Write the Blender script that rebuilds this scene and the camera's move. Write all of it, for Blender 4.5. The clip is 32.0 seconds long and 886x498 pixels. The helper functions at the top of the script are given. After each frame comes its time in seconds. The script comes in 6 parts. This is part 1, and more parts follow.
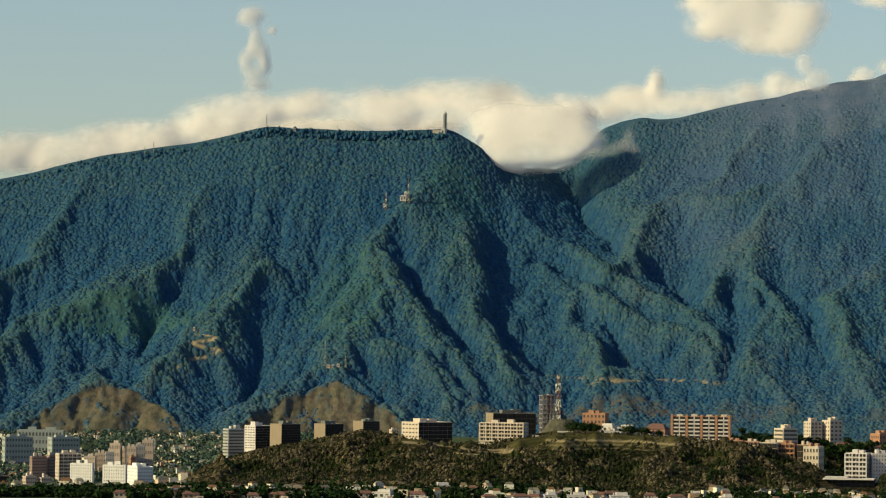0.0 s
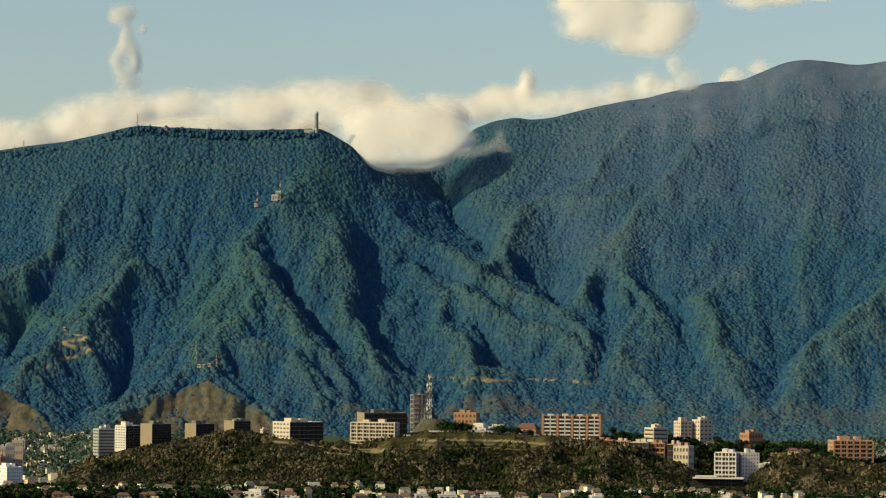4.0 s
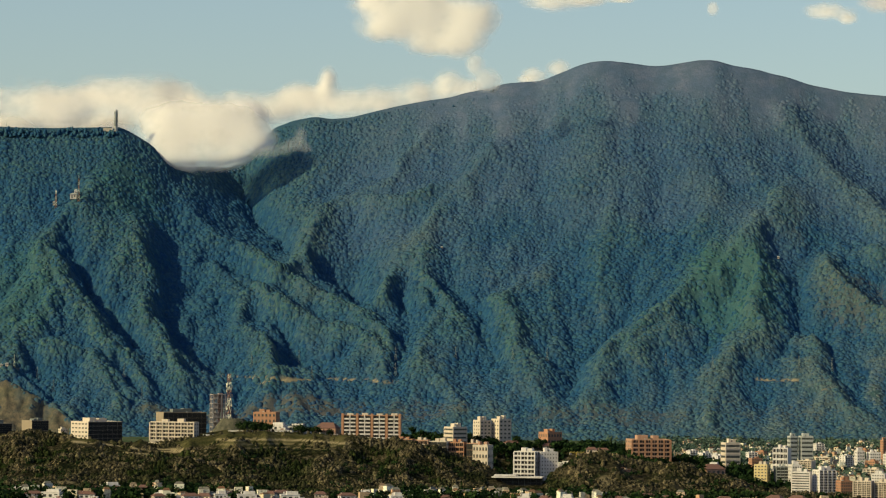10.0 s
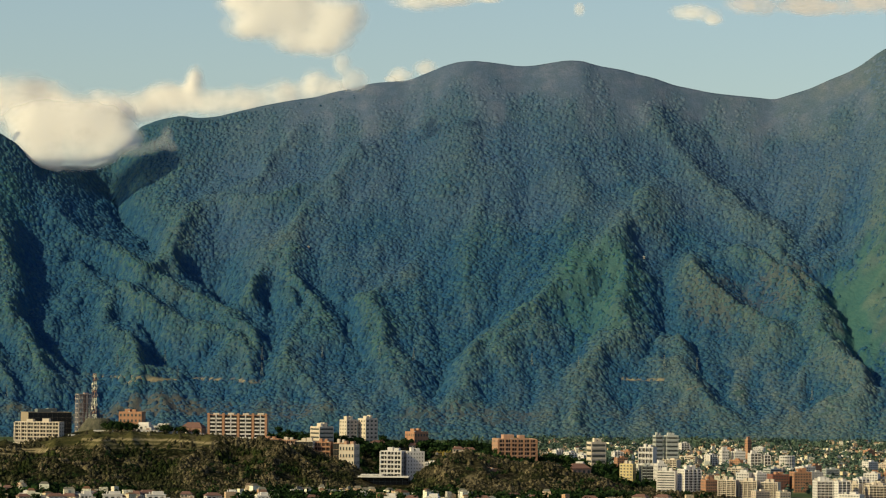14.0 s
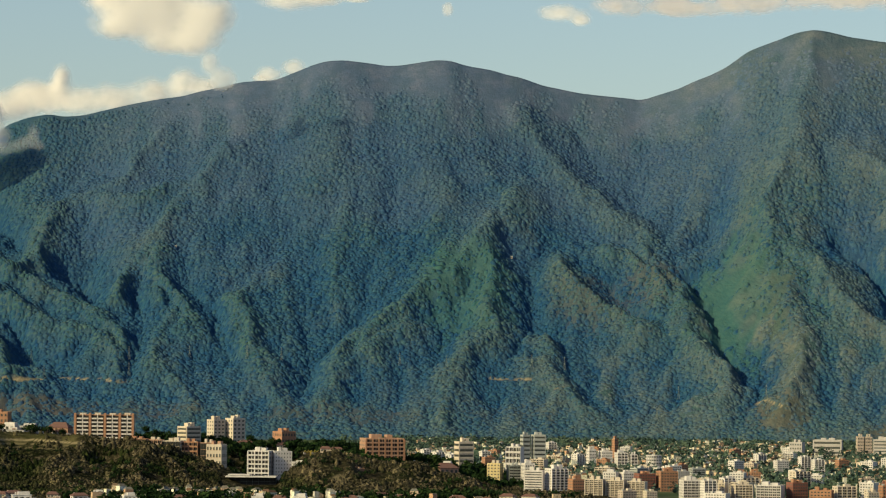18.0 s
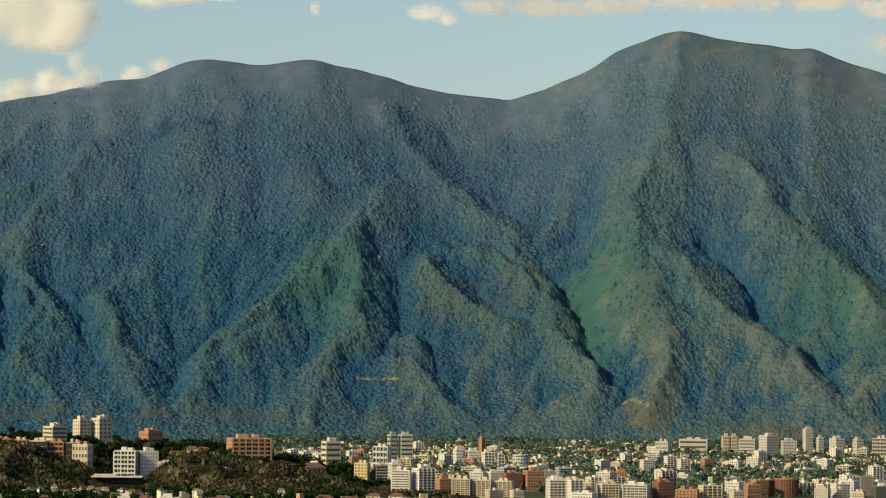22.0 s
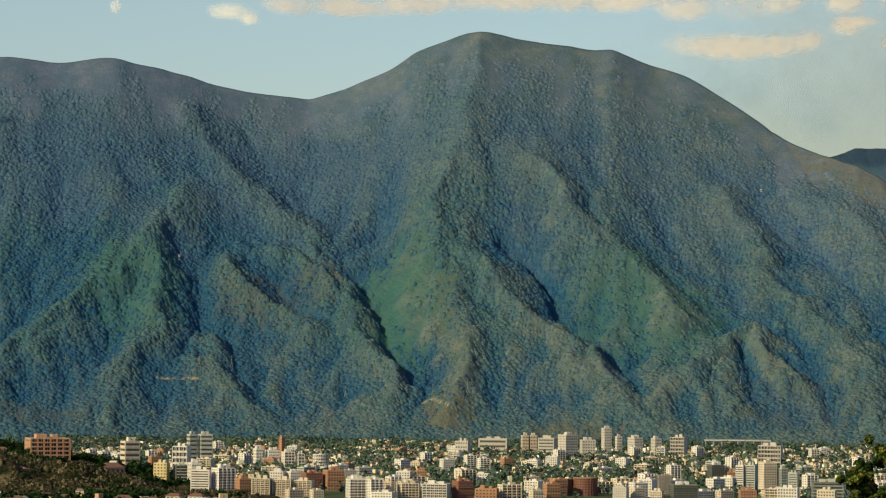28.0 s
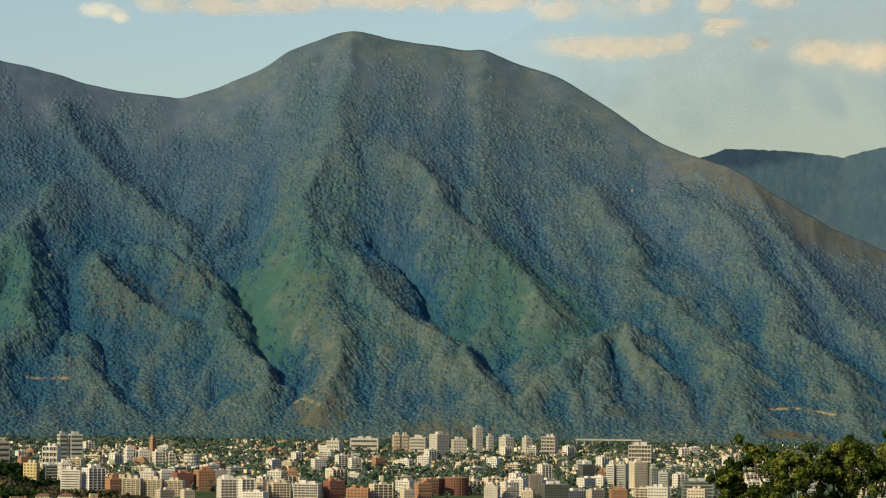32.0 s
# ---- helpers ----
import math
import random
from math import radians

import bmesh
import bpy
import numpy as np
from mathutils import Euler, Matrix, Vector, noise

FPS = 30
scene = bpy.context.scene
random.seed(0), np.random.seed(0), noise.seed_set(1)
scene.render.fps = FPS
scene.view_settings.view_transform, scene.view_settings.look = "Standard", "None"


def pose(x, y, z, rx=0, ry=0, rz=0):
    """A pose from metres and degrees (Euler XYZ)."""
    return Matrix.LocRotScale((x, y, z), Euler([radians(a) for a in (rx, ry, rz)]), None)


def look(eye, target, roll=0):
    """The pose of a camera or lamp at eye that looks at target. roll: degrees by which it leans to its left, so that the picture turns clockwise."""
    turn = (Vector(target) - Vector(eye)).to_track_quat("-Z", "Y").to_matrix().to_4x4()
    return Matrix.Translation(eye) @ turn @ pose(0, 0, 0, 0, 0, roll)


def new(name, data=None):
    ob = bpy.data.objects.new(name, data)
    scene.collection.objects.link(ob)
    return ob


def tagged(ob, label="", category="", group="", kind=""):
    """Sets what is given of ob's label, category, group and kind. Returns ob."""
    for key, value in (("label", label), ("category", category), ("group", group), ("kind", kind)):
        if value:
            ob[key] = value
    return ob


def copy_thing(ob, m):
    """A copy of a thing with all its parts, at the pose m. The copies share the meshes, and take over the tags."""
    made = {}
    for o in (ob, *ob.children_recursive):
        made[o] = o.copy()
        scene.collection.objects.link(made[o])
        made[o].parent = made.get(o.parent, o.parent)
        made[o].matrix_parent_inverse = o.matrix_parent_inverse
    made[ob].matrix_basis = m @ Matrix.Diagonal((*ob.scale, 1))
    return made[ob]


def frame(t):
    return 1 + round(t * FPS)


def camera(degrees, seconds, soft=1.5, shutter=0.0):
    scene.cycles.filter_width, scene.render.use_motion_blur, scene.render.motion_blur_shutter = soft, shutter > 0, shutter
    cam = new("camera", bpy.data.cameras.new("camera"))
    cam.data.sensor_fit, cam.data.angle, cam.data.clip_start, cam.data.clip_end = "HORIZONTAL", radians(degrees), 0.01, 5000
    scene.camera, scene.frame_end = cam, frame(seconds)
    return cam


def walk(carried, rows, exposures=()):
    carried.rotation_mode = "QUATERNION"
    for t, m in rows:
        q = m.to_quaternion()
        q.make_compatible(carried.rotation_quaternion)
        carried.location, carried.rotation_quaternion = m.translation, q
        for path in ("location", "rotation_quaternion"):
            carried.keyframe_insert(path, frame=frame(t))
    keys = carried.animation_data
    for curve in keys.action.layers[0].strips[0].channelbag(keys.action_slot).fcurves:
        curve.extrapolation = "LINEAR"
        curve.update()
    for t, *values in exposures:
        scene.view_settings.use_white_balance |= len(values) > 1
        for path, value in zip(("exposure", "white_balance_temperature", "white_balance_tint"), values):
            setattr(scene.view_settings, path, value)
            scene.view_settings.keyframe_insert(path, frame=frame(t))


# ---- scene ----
# ---- camera: a level pan from a hillside lookout ----
EYE = 87.0
cam = camera(16.0, 32.0, 1.2)
PAN = [
    (0.0, 0.000), (0.5, 0.264), (1.0, 0.537), (1.5, 0.823), (2.0, 1.123), (2.5, 1.430), (3.0, 1.734), (3.5, 2.035),
    (5.5, 3.251), (6.0, 3.553), (6.5, 3.851), (7.0, 4.150), (7.5, 4.452), (8.0, 4.755), (8.5, 5.060), (9.0, 5.366),
    (9.5, 5.670), (10.0, 5.972), (10.5, 6.274), (11.0, 6.578), (11.5, 6.882), (12.0, 7.185), (12.5, 7.488), (13.0, 7.791),
    (13.5, 8.092), (14.0, 8.396), (14.5, 8.699), (16.5, 9.895), (17.0, 10.194), (17.5, 10.496), (18.0, 10.797), (18.5, 11.097),
    (19.0, 11.398), (19.5, 11.700), (20.0, 12.002), (20.5, 12.305), (21.0, 12.608), (21.5, 12.909), (22.0, 13.208), (22.5, 13.509),
    (23.0, 13.812), (23.5, 14.116), (24.0, 14.419), (24.5, 14.722), (25.0, 15.024), (25.5, 15.324), (27.5, 16.533), (28.0, 16.835),
    (28.5, 17.136), (29.0, 17.436), (29.5, 17.736), (30.0, 18.037), (30.5, 18.335), (31.0, 18.622), (31.5, 18.898), (32.0, 19.168),
]
walk(
    cam,
    [(t, pose(0, 0, EYE, 92.175 + 0.126 * t / 32, 0, -a) @ pose(0, 0, 0, 0, 0, 0.553 - 0.041 * t / 32)) for t, a in PAN],
    [(0.0, 0.24, 6250, 4), (32.0, 0.28, 6230, 4)],
)

# ---- daylight: low afternoon sun from the west, clear sky ----
SUN_AZ, SUN_EL = -109.0, 29.0  # degrees right of the first view, and above the horizon
sun_data = bpy.data.lights.new("sun", "SUN")
sun_data.energy, sun_data.angle, sun_data.color = 4.8, radians(0.5), (1.0, 0.83, 0.42)
sun = new("sun", sun_data)
a, e = radians(SUN_AZ), radians(SUN_EL)
sun.matrix_world = look((0, 0, 300), Vector((0, 0, 300)) - Vector((math.sin(a) * math.cos(e), math.cos(a) * math.cos(e), math.sin(e))))
world = bpy.data.worlds.new("sky")
scene.world = world
world.use_nodes = True
wn = world.node_tree
sky = wn.nodes.new("ShaderNodeTexSky")
sky.sky_type, sky.sun_disc = "NISHITA", False
sky.sun_elevation, sky.sun_rotation = radians(SUN_EL), radians(SUN_AZ)
sky.air_density, sky.dust_density, sky.ozone_density, sky.altitude = 1.13, 2.8, 0.0, 950
wn.links.new(sky.outputs[0], wn.nodes["Background"].inputs[0])
wn.nodes["Background"].inputs[1].default_value = 0.092


# ---- materials ----
class Nodes:
    """A material with short names for its nodes."""

    def __init__(self, name, rough=0.8, metal=0.0):
        self.m = bpy.data.materials.new(name)
        self.m.use_nodes = True
        self.t = self.m.node_tree
        self.b = self.t.nodes["Principled BSDF"]
        self.b.inputs["Roughness"].default_value = rough
        self.b.inputs["Metallic"].default_value = metal
        self.b.inputs["Specular IOR Level"].default_value = 0.3 if rough < 0.88 else 0.02

    def node(self, kind, **sockets):
        n = self.t.nodes.new("ShaderNode" + kind)
        for k, v in sockets.items():
            self.put(v, n.inputs[k.replace("_", " ")])
        return n

    def put(self, v, socket):
        if isinstance(v, bpy.types.NodeSocket):
            self.t.links.new(v, socket)
        else:
            socket.default_value = v

    def coord(self, scale=(1, 1, 1), space="Object"):
        c = self.node("TexCoord")
        mp = self.node("Mapping", Vector=c.outputs[space], Scale=scale)
        return mp.outputs[0]

    def noise(self, vec, scale, detail=4.0, rough=0.6):
        return self.node("TexNoise", Vector=vec, Scale=scale, Detail=detail, Roughness=rough).outputs["Fac"]

    def ramp(self, fac, *stops):
        n = self.node("ValToRGB", Fac=fac)
        el = n.color_ramp.elements
        while len(el) < len(stops):
            el.new(0.5)
        for x, (p, c) in zip(el, stops):
            x.position, x.color = p, (*c, 1)
        return n.outputs[0]

    def mix(self, fac, a, b, blend="MIX"):
        n = self.t.nodes.new("ShaderNodeMix")
        n.data_type, n.blend_type = "RGBA", blend
        self.put(fac, n.inputs[0])
        for v, k in ((a, 6), (b, 7)):
            self.put(v if isinstance(v, bpy.types.NodeSocket) else (*v, 1), n.inputs[k])
        return n.outputs[2]

    def math(self, op, a, b=0.0):
        n = self.t.nodes.new("ShaderNodeMath")
        n.operation = op
        self.put(a, n.inputs[0]), self.put(b, n.inputs[1])
        return n.outputs[0]

    def attr(self, name):
        n = self.t.nodes.new("ShaderNodeAttribute")
        n.attribute_name = name
        return n.outputs["Fac"]

    def random(self):
        return self.node("ObjectInfo").outputs["Random"]

    def island(self):
        return self.node("NewGeometry").outputs["Random Per Island"]

    def bump(self, height, strength=0.4, distance=0.1):
        n = self.node("Bump", Height=height, Strength=strength, Distance=distance)
        self.t.links.new(n.outputs[0], self.b.inputs["Normal"])

    def done(self, colour):
        self.put(colour if isinstance(colour, bpy.types.NodeSocket) else (*colour, 1), self.b.inputs["Base Color"])
        return self.m


def forest_material():
    n = Nodes("forest", 0.9)
    n.b.inputs["Specular IOR Level"].default_value = 0.06
    v = n.coord()
    leafy = n.coord((1, 0.3, 1))
    big, mid, fine = n.noise(v, 0.006, 3), n.noise(v, 0.03, 4), n.noise(leafy, 0.17, 3, 0.7)
    grain = n.noise(leafy, 0.42, 3, 0.65)
    # Bluer than real leaves: distance haze is mixed into the colours below.
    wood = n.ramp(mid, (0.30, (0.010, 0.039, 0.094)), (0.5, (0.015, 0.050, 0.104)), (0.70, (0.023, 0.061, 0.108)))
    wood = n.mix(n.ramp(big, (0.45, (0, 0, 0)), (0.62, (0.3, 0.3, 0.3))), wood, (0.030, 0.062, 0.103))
    # Olive on convex ground paints it sunlit; hollows keep the blue of shade.
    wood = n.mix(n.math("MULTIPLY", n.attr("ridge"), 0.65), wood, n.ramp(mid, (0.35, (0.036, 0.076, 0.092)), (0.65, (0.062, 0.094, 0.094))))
    cells = n.node("TexVoronoi", Vector=leafy, Scale=0.19)
    # Navy mottle in two grains paints the shade between tree crowns.
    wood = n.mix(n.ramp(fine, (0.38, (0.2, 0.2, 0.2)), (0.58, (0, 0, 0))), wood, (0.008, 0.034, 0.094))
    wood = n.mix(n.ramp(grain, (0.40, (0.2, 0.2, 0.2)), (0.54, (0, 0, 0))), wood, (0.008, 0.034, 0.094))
    wood = n.mix(n.attr("meadow"), wood, n.ramp(fine, (0.3, (0.026, 0.074, 0.068)), (0.7, (0.050, 0.106, 0.082))))
    soil = n.ramp(fine, (0.3, (0.042, 0.037, 0.029)), (0.5, (0.088, 0.070, 0.049)), (0.75, (0.160, 0.120, 0.076)))
    soil = n.mix(n.ramp(mid, (0.42, (0, 0, 0)), (0.62, (0.6, 0.6, 0.6))), soil, n.ramp(fine, (0.3, (0.050, 0.052, 0.036)), (0.7, (0.100, 0.092, 0.054))))
    # Grey-blue of the upper slope holds haze as well as highland scrub.
    heath_haze = n.ramp(mid, (0.3, (0.076, 0.108, 0.190)), (0.7, (0.112, 0.126, 0.194)))
    heath_haze = n.mix(n.ramp(grain, (0.40, (0.4, 0.4, 0.4)), (0.55, (0, 0, 0))), heath_haze, (0.046, 0.064, 0.105))
    heath_haze = n.mix(n.ramp(n.noise(v, 0.055, 5, 0.65), (0.42, (0.5, 0.5, 0.5)), (0.58, (0, 0, 0))), heath_haze, (0.050, 0.078, 0.128))
    straw = n.ramp(mid, (0.3, (0.044, 0.068, 0.080)), (0.5, (0.074, 0.096, 0.100)), (0.7, (0.112, 0.126, 0.119)))
    straw = n.mix(n.ramp(grain, (0.40, (0.3, 0.3, 0.3)), (0.55, (0, 0, 0))), straw, (0.015, 0.038, 0.056))
    straw = n.mix(n.ramp(n.noise(v, 0.018, 4), (0.48, (0, 0, 0)), (0.60, (0.7, 0.7, 0.7))), straw, n.ramp(grain, (0.38, (0.009, 0.030, 0.044)), (0.5, (0.025, 0.060, 0.072)), (0.66, (0.053, 0.096, 0.092))))
    c = n.mix(n.attr("heath_haze"), wood, heath_haze)
    c = n.mix(n.attr("dry"), c, straw)
    c = n.mix(n.attr("bare"), c, soil)
    c = n.mix(n.attr("dirt"), c, (0.34, 0.27, 0.17))
    dome = n.math("SUBTRACT", 1.0, cells.outputs["Distance"])
    wooded = n.math("MULTIPLY", n.math("SUBTRACT", 1.0, n.attr("bare")), n.math("SUBTRACT", 1.0, n.math("MULTIPLY", n.attr("heath_haze"), 0.85)))
    n.bump(n.math("ADD", n.math("MULTIPLY", dome, wooded), n.math("MULTIPLY", grain, 0.8)), 0.3, 3.0)
    return n.done(c)


def canopy_material():
    n = Nodes("tree_canopy", 0.9)
    n.b.inputs["Specular IOR Level"].default_value = 0.06
    v = n.coord()
    one, mid, leaf = n.island(), n.noise(v, 0.02, 4), n.noise(v, 0.17, 4, 0.72)
    tuft = n.noise(v, 0.09, 4, 0.7)
    # Blue in the crown tones below imitates haze over the far forest.
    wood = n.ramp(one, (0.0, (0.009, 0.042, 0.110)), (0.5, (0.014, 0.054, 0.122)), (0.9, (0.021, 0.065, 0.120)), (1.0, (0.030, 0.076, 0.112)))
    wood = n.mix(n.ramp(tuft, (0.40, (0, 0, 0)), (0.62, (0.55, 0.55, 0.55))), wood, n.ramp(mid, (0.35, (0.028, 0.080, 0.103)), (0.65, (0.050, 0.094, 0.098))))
    # Crowns on crests get a sunlit olive; those in hollows stay shade-blue.
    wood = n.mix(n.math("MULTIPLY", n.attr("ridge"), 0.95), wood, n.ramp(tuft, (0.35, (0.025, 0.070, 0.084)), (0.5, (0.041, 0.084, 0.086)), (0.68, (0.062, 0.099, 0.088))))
    wood = n.mix(n.attr("meadow"), wood, n.ramp(tuft, (0.3, (0.022, 0.076, 0.068)), (0.7, (0.044, 0.106, 0.080))))
    scrub = n.ramp(tuft, (0.35, (0.054, 0.084, 0.108)), (0.5, (0.080, 0.104, 0.116)), (0.66, (0.110, 0.124, 0.116)))
    heath_haze = n.ramp(mid, (0.3, (0.076, 0.108, 0.190)), (0.7, (0.112, 0.126, 0.194)))
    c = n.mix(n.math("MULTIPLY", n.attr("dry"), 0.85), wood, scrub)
    c = n.mix(n.attr("heath_haze"), c, heath_haze)
    c = n.mix(n.math("MULTIPLY", n.attr("bare"), 0.5), c, (0.080, 0.080, 0.056))
    # Dark navy noise imitates shade between leaf clumps.
    gap = n.math("MULTIPLY", n.ramp(leaf, (0.40, (0.78, 0.78, 0.78)), (0.56, (0, 0, 0))), n.math("SUBTRACT", 1.0, n.math("MAXIMUM", n.attr("heath_haze"), n.math("MULTIPLY", n.attr("dry"), 0.5))))
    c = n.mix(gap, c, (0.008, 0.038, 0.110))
    n.bump(leaf, 0.25, 1.5)
    return n.done(c)


CANOPY = canopy_material()


def ground_material(name, low, mid, high, scale=0.05, grain=0.9):
    n = Nodes(name, 0.95)
    v = n.coord()
    a, b = n.noise(v, scale, 5), n.noise(v, grain, 4, 0.7)
    c = n.ramp(a, (0.32, low), (0.5, mid), (0.68, high))
    c = n.mix(n.ramp(b, (0.35, (0.5, 0.5, 0.5)), (0.65, (0, 0, 0))), c, low)
    n.bump(b, 0.6, 0.6)
    return n.done(c)


FOREST = forest_material()
def hill_material():
    n = Nodes("dry_scrub_ground", 0.95)
    v = n.coord()
    a, b = n.noise(v, 0.022, 4), n.noise(v, 0.34, 5, 0.72)
    # Base tones are darkened to hold the shade under the bushes.
    scrub = n.ramp(a, (0.36, (0.008, 0.010, 0.004)), (0.46, (0.014, 0.014, 0.007)), (0.54, (0.026, 0.022, 0.013)), (0.64, (0.050, 0.041, 0.027)))
    cells = n.node("TexVoronoi", Vector=v, Scale=0.2)
    tone = n.node("SeparateColor", Color=cells.outputs["Color"]).outputs[0]
    shade_amount = n.math("SUBTRACT", 1.0, n.math("MULTIPLY", n.attr("parched"), 0.8))
    # Near-black cells and mottle paint shadow patches into the scrub, less where parched.
    scrub = n.mix(n.math("MULTIPLY", shade_amount, n.ramp(tone, (0.26, (0.92, 0.92, 0.92)), (0.44, (0, 0, 0)))), scrub, (0.006, 0.008, 0.003))
    scrub = n.mix(n.math("MULTIPLY", shade_amount, n.ramp(b, (0.40, (0.92, 0.92, 0.92)), (0.50, (0, 0, 0)))), scrub, (0.004, 0.005, 0.002))
    scrub = n.mix(n.ramp(b, (0.52, (0, 0, 0)), (0.68, (0.8, 0.8, 0.8))), scrub, n.ramp(a, (0.4, (0.070, 0.070, 0.028)), (0.55, (0.145, 0.120, 0.080))))
    grass = n.ramp(n.noise(v, 0.07, 5), (0.32, (0.022, 0.024, 0.010)), (0.5, (0.052, 0.048, 0.019)), (0.68, (0.100, 0.084, 0.040)))
    grass = n.mix(n.ramp(b, (0.36, (0.8, 0.8, 0.8)), (0.48, (0, 0, 0))), grass, (0.016, 0.020, 0.007))
    c = n.mix(n.attr("grass"), scrub, grass)
    c = n.mix(n.attr("dirt"), c, (0.25, 0.20, 0.125))
    n.bump(b, 0.9, 1.5)
    return n.done(c)


SCRUB = hill_material()
CITY_GROUND = ground_material("city_ground", (0.03, 0.05, 0.025), (0.06, 0.075, 0.04), (0.15, 0.13, 0.10), 0.02, 0.3)


# ---- noise and terrain tools ----
def hashed(ix, iy, seed):
    h = (ix.astype(np.int64) * 374761393 + iy.astype(np.int64) * 668265263 + seed * 982451653) & 0xFFFFFFFF
    h = ((h ^ (h >> 13)) * 1274126177) & 0xFFFFFFFF
    return ((h ^ (h >> 16)) & 0xFFFFFF) / float(0xFFFFFF)


def value_noise(x, y, seed=0):
    ix, iy = np.floor(x), np.floor(y)
    fx, fy = x - ix, y - iy
    fx, fy = fx * fx * fx * (fx * (6 * fx - 15) + 10), fy * fy * fy * (fy * (6 * fy - 15) + 10)
    a, b = hashed(ix, iy, seed), hashed(ix + 1, iy, seed)
    c, d = hashed(ix, iy + 1, seed), hashed(ix + 1, iy + 1, seed)
    return (a + (b - a) * fx) * (1 - fy) + (c + (d - c) * fx) * fy


def fbm(x, y, octaves=4, seed=0, gain=0.5):
    total, amp, norm = 0.0, 1.0, 0.0
    for k in range(octaves):
        total = total + amp * value_noise(x * 2**k + 17.3 * k, y * 2**k - 9.1 * k, seed + k)
        norm += amp
        amp *= gain
    return total / norm


def ridged(x, y, octaves=3, seed=0):
    total, amp, norm = 0.0, 1.0, 0.0
    for k in range(octaves):
        total = total + amp * (1 - np.abs(2 * value_noise(x * 2**k + 5.7 * k, y * 2**k + 3.1 * k, seed + k) - 1))
        norm += amp
        amp *= 0.5
    return total / norm


def crowns(x, y, cell, seed=0):
    """Round tree-crown bumps, 0 to 1, about one to a cell."""
    ix, iy = np.floor(x / cell), np.floor(y / cell)
    best = np.zeros_like(x)
    for dx in (-1, 0, 1):
        for dy in (-1, 0, 1):
            jx, jy = ix + dx, iy + dy
            px = (jx + 0.15 + 0.7 * hashed(jx, jy, seed)) * cell
            py = (jy + 0.15 + 0.7 * hashed(jx, jy, seed + 1)) * cell
            size = cell * (0.55 + 0.4 * hashed(jx, jy, seed + 2))
            d2 = ((x - px) ** 2 + (y - py) ** 2) / size**2
            best = np.maximum(best, np.sqrt(np.maximum(0, 1 - d2)) * size / cell)
    return best


def smoothstep(a, b, x):
    t = np.clip((x - a) / (b - a), 0, 1)
    return t * t * (3 - 2 * t)


def to_plan(az, r):
    a = np.radians(az)
    return np.sin(a) * r, np.cos(a) * r


def polyline_distance(x, y, pts, reach=260.0):
    best = np.full(x.shape, 1e9)
    for (ax, ay), (bx, by) in zip(pts, pts[1:]):
        near = (x > min(ax, bx) - reach) & (x < max(ax, bx) + reach) & (y > min(ay, by) - reach) & (y < max(ay, by) + reach)
        px, py = x[near] - ax, y[near] - ay
        dx, dy = bx - ax, by - ay
        t = np.clip((px * dx + py * dy) / (dx * dx + dy * dy + 1e-9), 0, 1)
        best[near] = np.minimum(best[near], np.hypot(px - t * dx, py - t * dy))
    return best


def sheet(name, X, Y, Z, material, keep=None, **attributes):
    """A smooth grid mesh from arrays of rows and columns."""
    rows, cols = X.shape
    me = bpy.data.meshes.new(name)
    idx = np.arange(rows * cols).reshape(rows, cols)
    quads = np.stack([idx[:-1, :-1], idx[:-1, 1:], idx[1:, 1:], idx[1:, :-1]], -1).reshape(-1, 4)
    if keep is not None:
        quads = quads[keep.reshape(-1)[quads].all(1)]
        used = np.zeros(rows * cols, bool)
        used[quads.reshape(-1)] = True
        remap = np.cumsum(used) - 1
        quads = remap[quads]
    else:
        used = np.ones(rows * cols, bool)
    co = np.stack([X.reshape(-1)[used], Y.reshape(-1)[used], Z.reshape(-1)[used]], -1)
    me.vertices.add(len(co))
    me.vertices.foreach_set("co", co.astype(np.float32).reshape(-1))
    me.loops.add(quads.size)
    me.loops.foreach_set("vertex_index", quads.astype(np.int32).reshape(-1))
    me.polygons.add(len(quads))
    me.polygons.foreach_set("loop_start", np.arange(0, quads.size, 4, dtype=np.int32))
    me.polygons.foreach_set("use_smooth", np.ones(len(quads), bool))
    me.update(calc_edges=True)
    for key, value in attributes.items():
        at = me.attributes.new(key, "FLOAT", "POINT")
        at.data.foreach_set("value", value.reshape(-1)[used].astype(np.float32))
    me.materials.append(material)
    return new(name, me)


# ---- the mountain range: crest line as (bearing in degrees, rise over run from the lookout) ----
CREST_WEST = [(-9.60, 0.0525), (-7.49, 0.0605), (-6.88, 0.0634), (-6.18, 0.0666), (-5.47, 0.0686), (-4.45, 0.0713), (-3.84, 0.0738), (-3.33, 0.0762), (-3.12, 0.0765), (-2.61, 0.0759), (-1.79, 0.0757), (-0.97, 0.0757), (0.06, 0.0764), (0.32, 0.0741), (0.68, 0.0702), (1.10, 0.0640), (1.56, 0.0642), (2.08, 0.0650), (2.59, 0.0712), (2.84, 0.0767), (3.25, 0.0794), (3.66, 0.0805), (3.89, 0.0797), (4.28, 0.0804), (4.79, 0.0828), (5.20, 0.0844)]
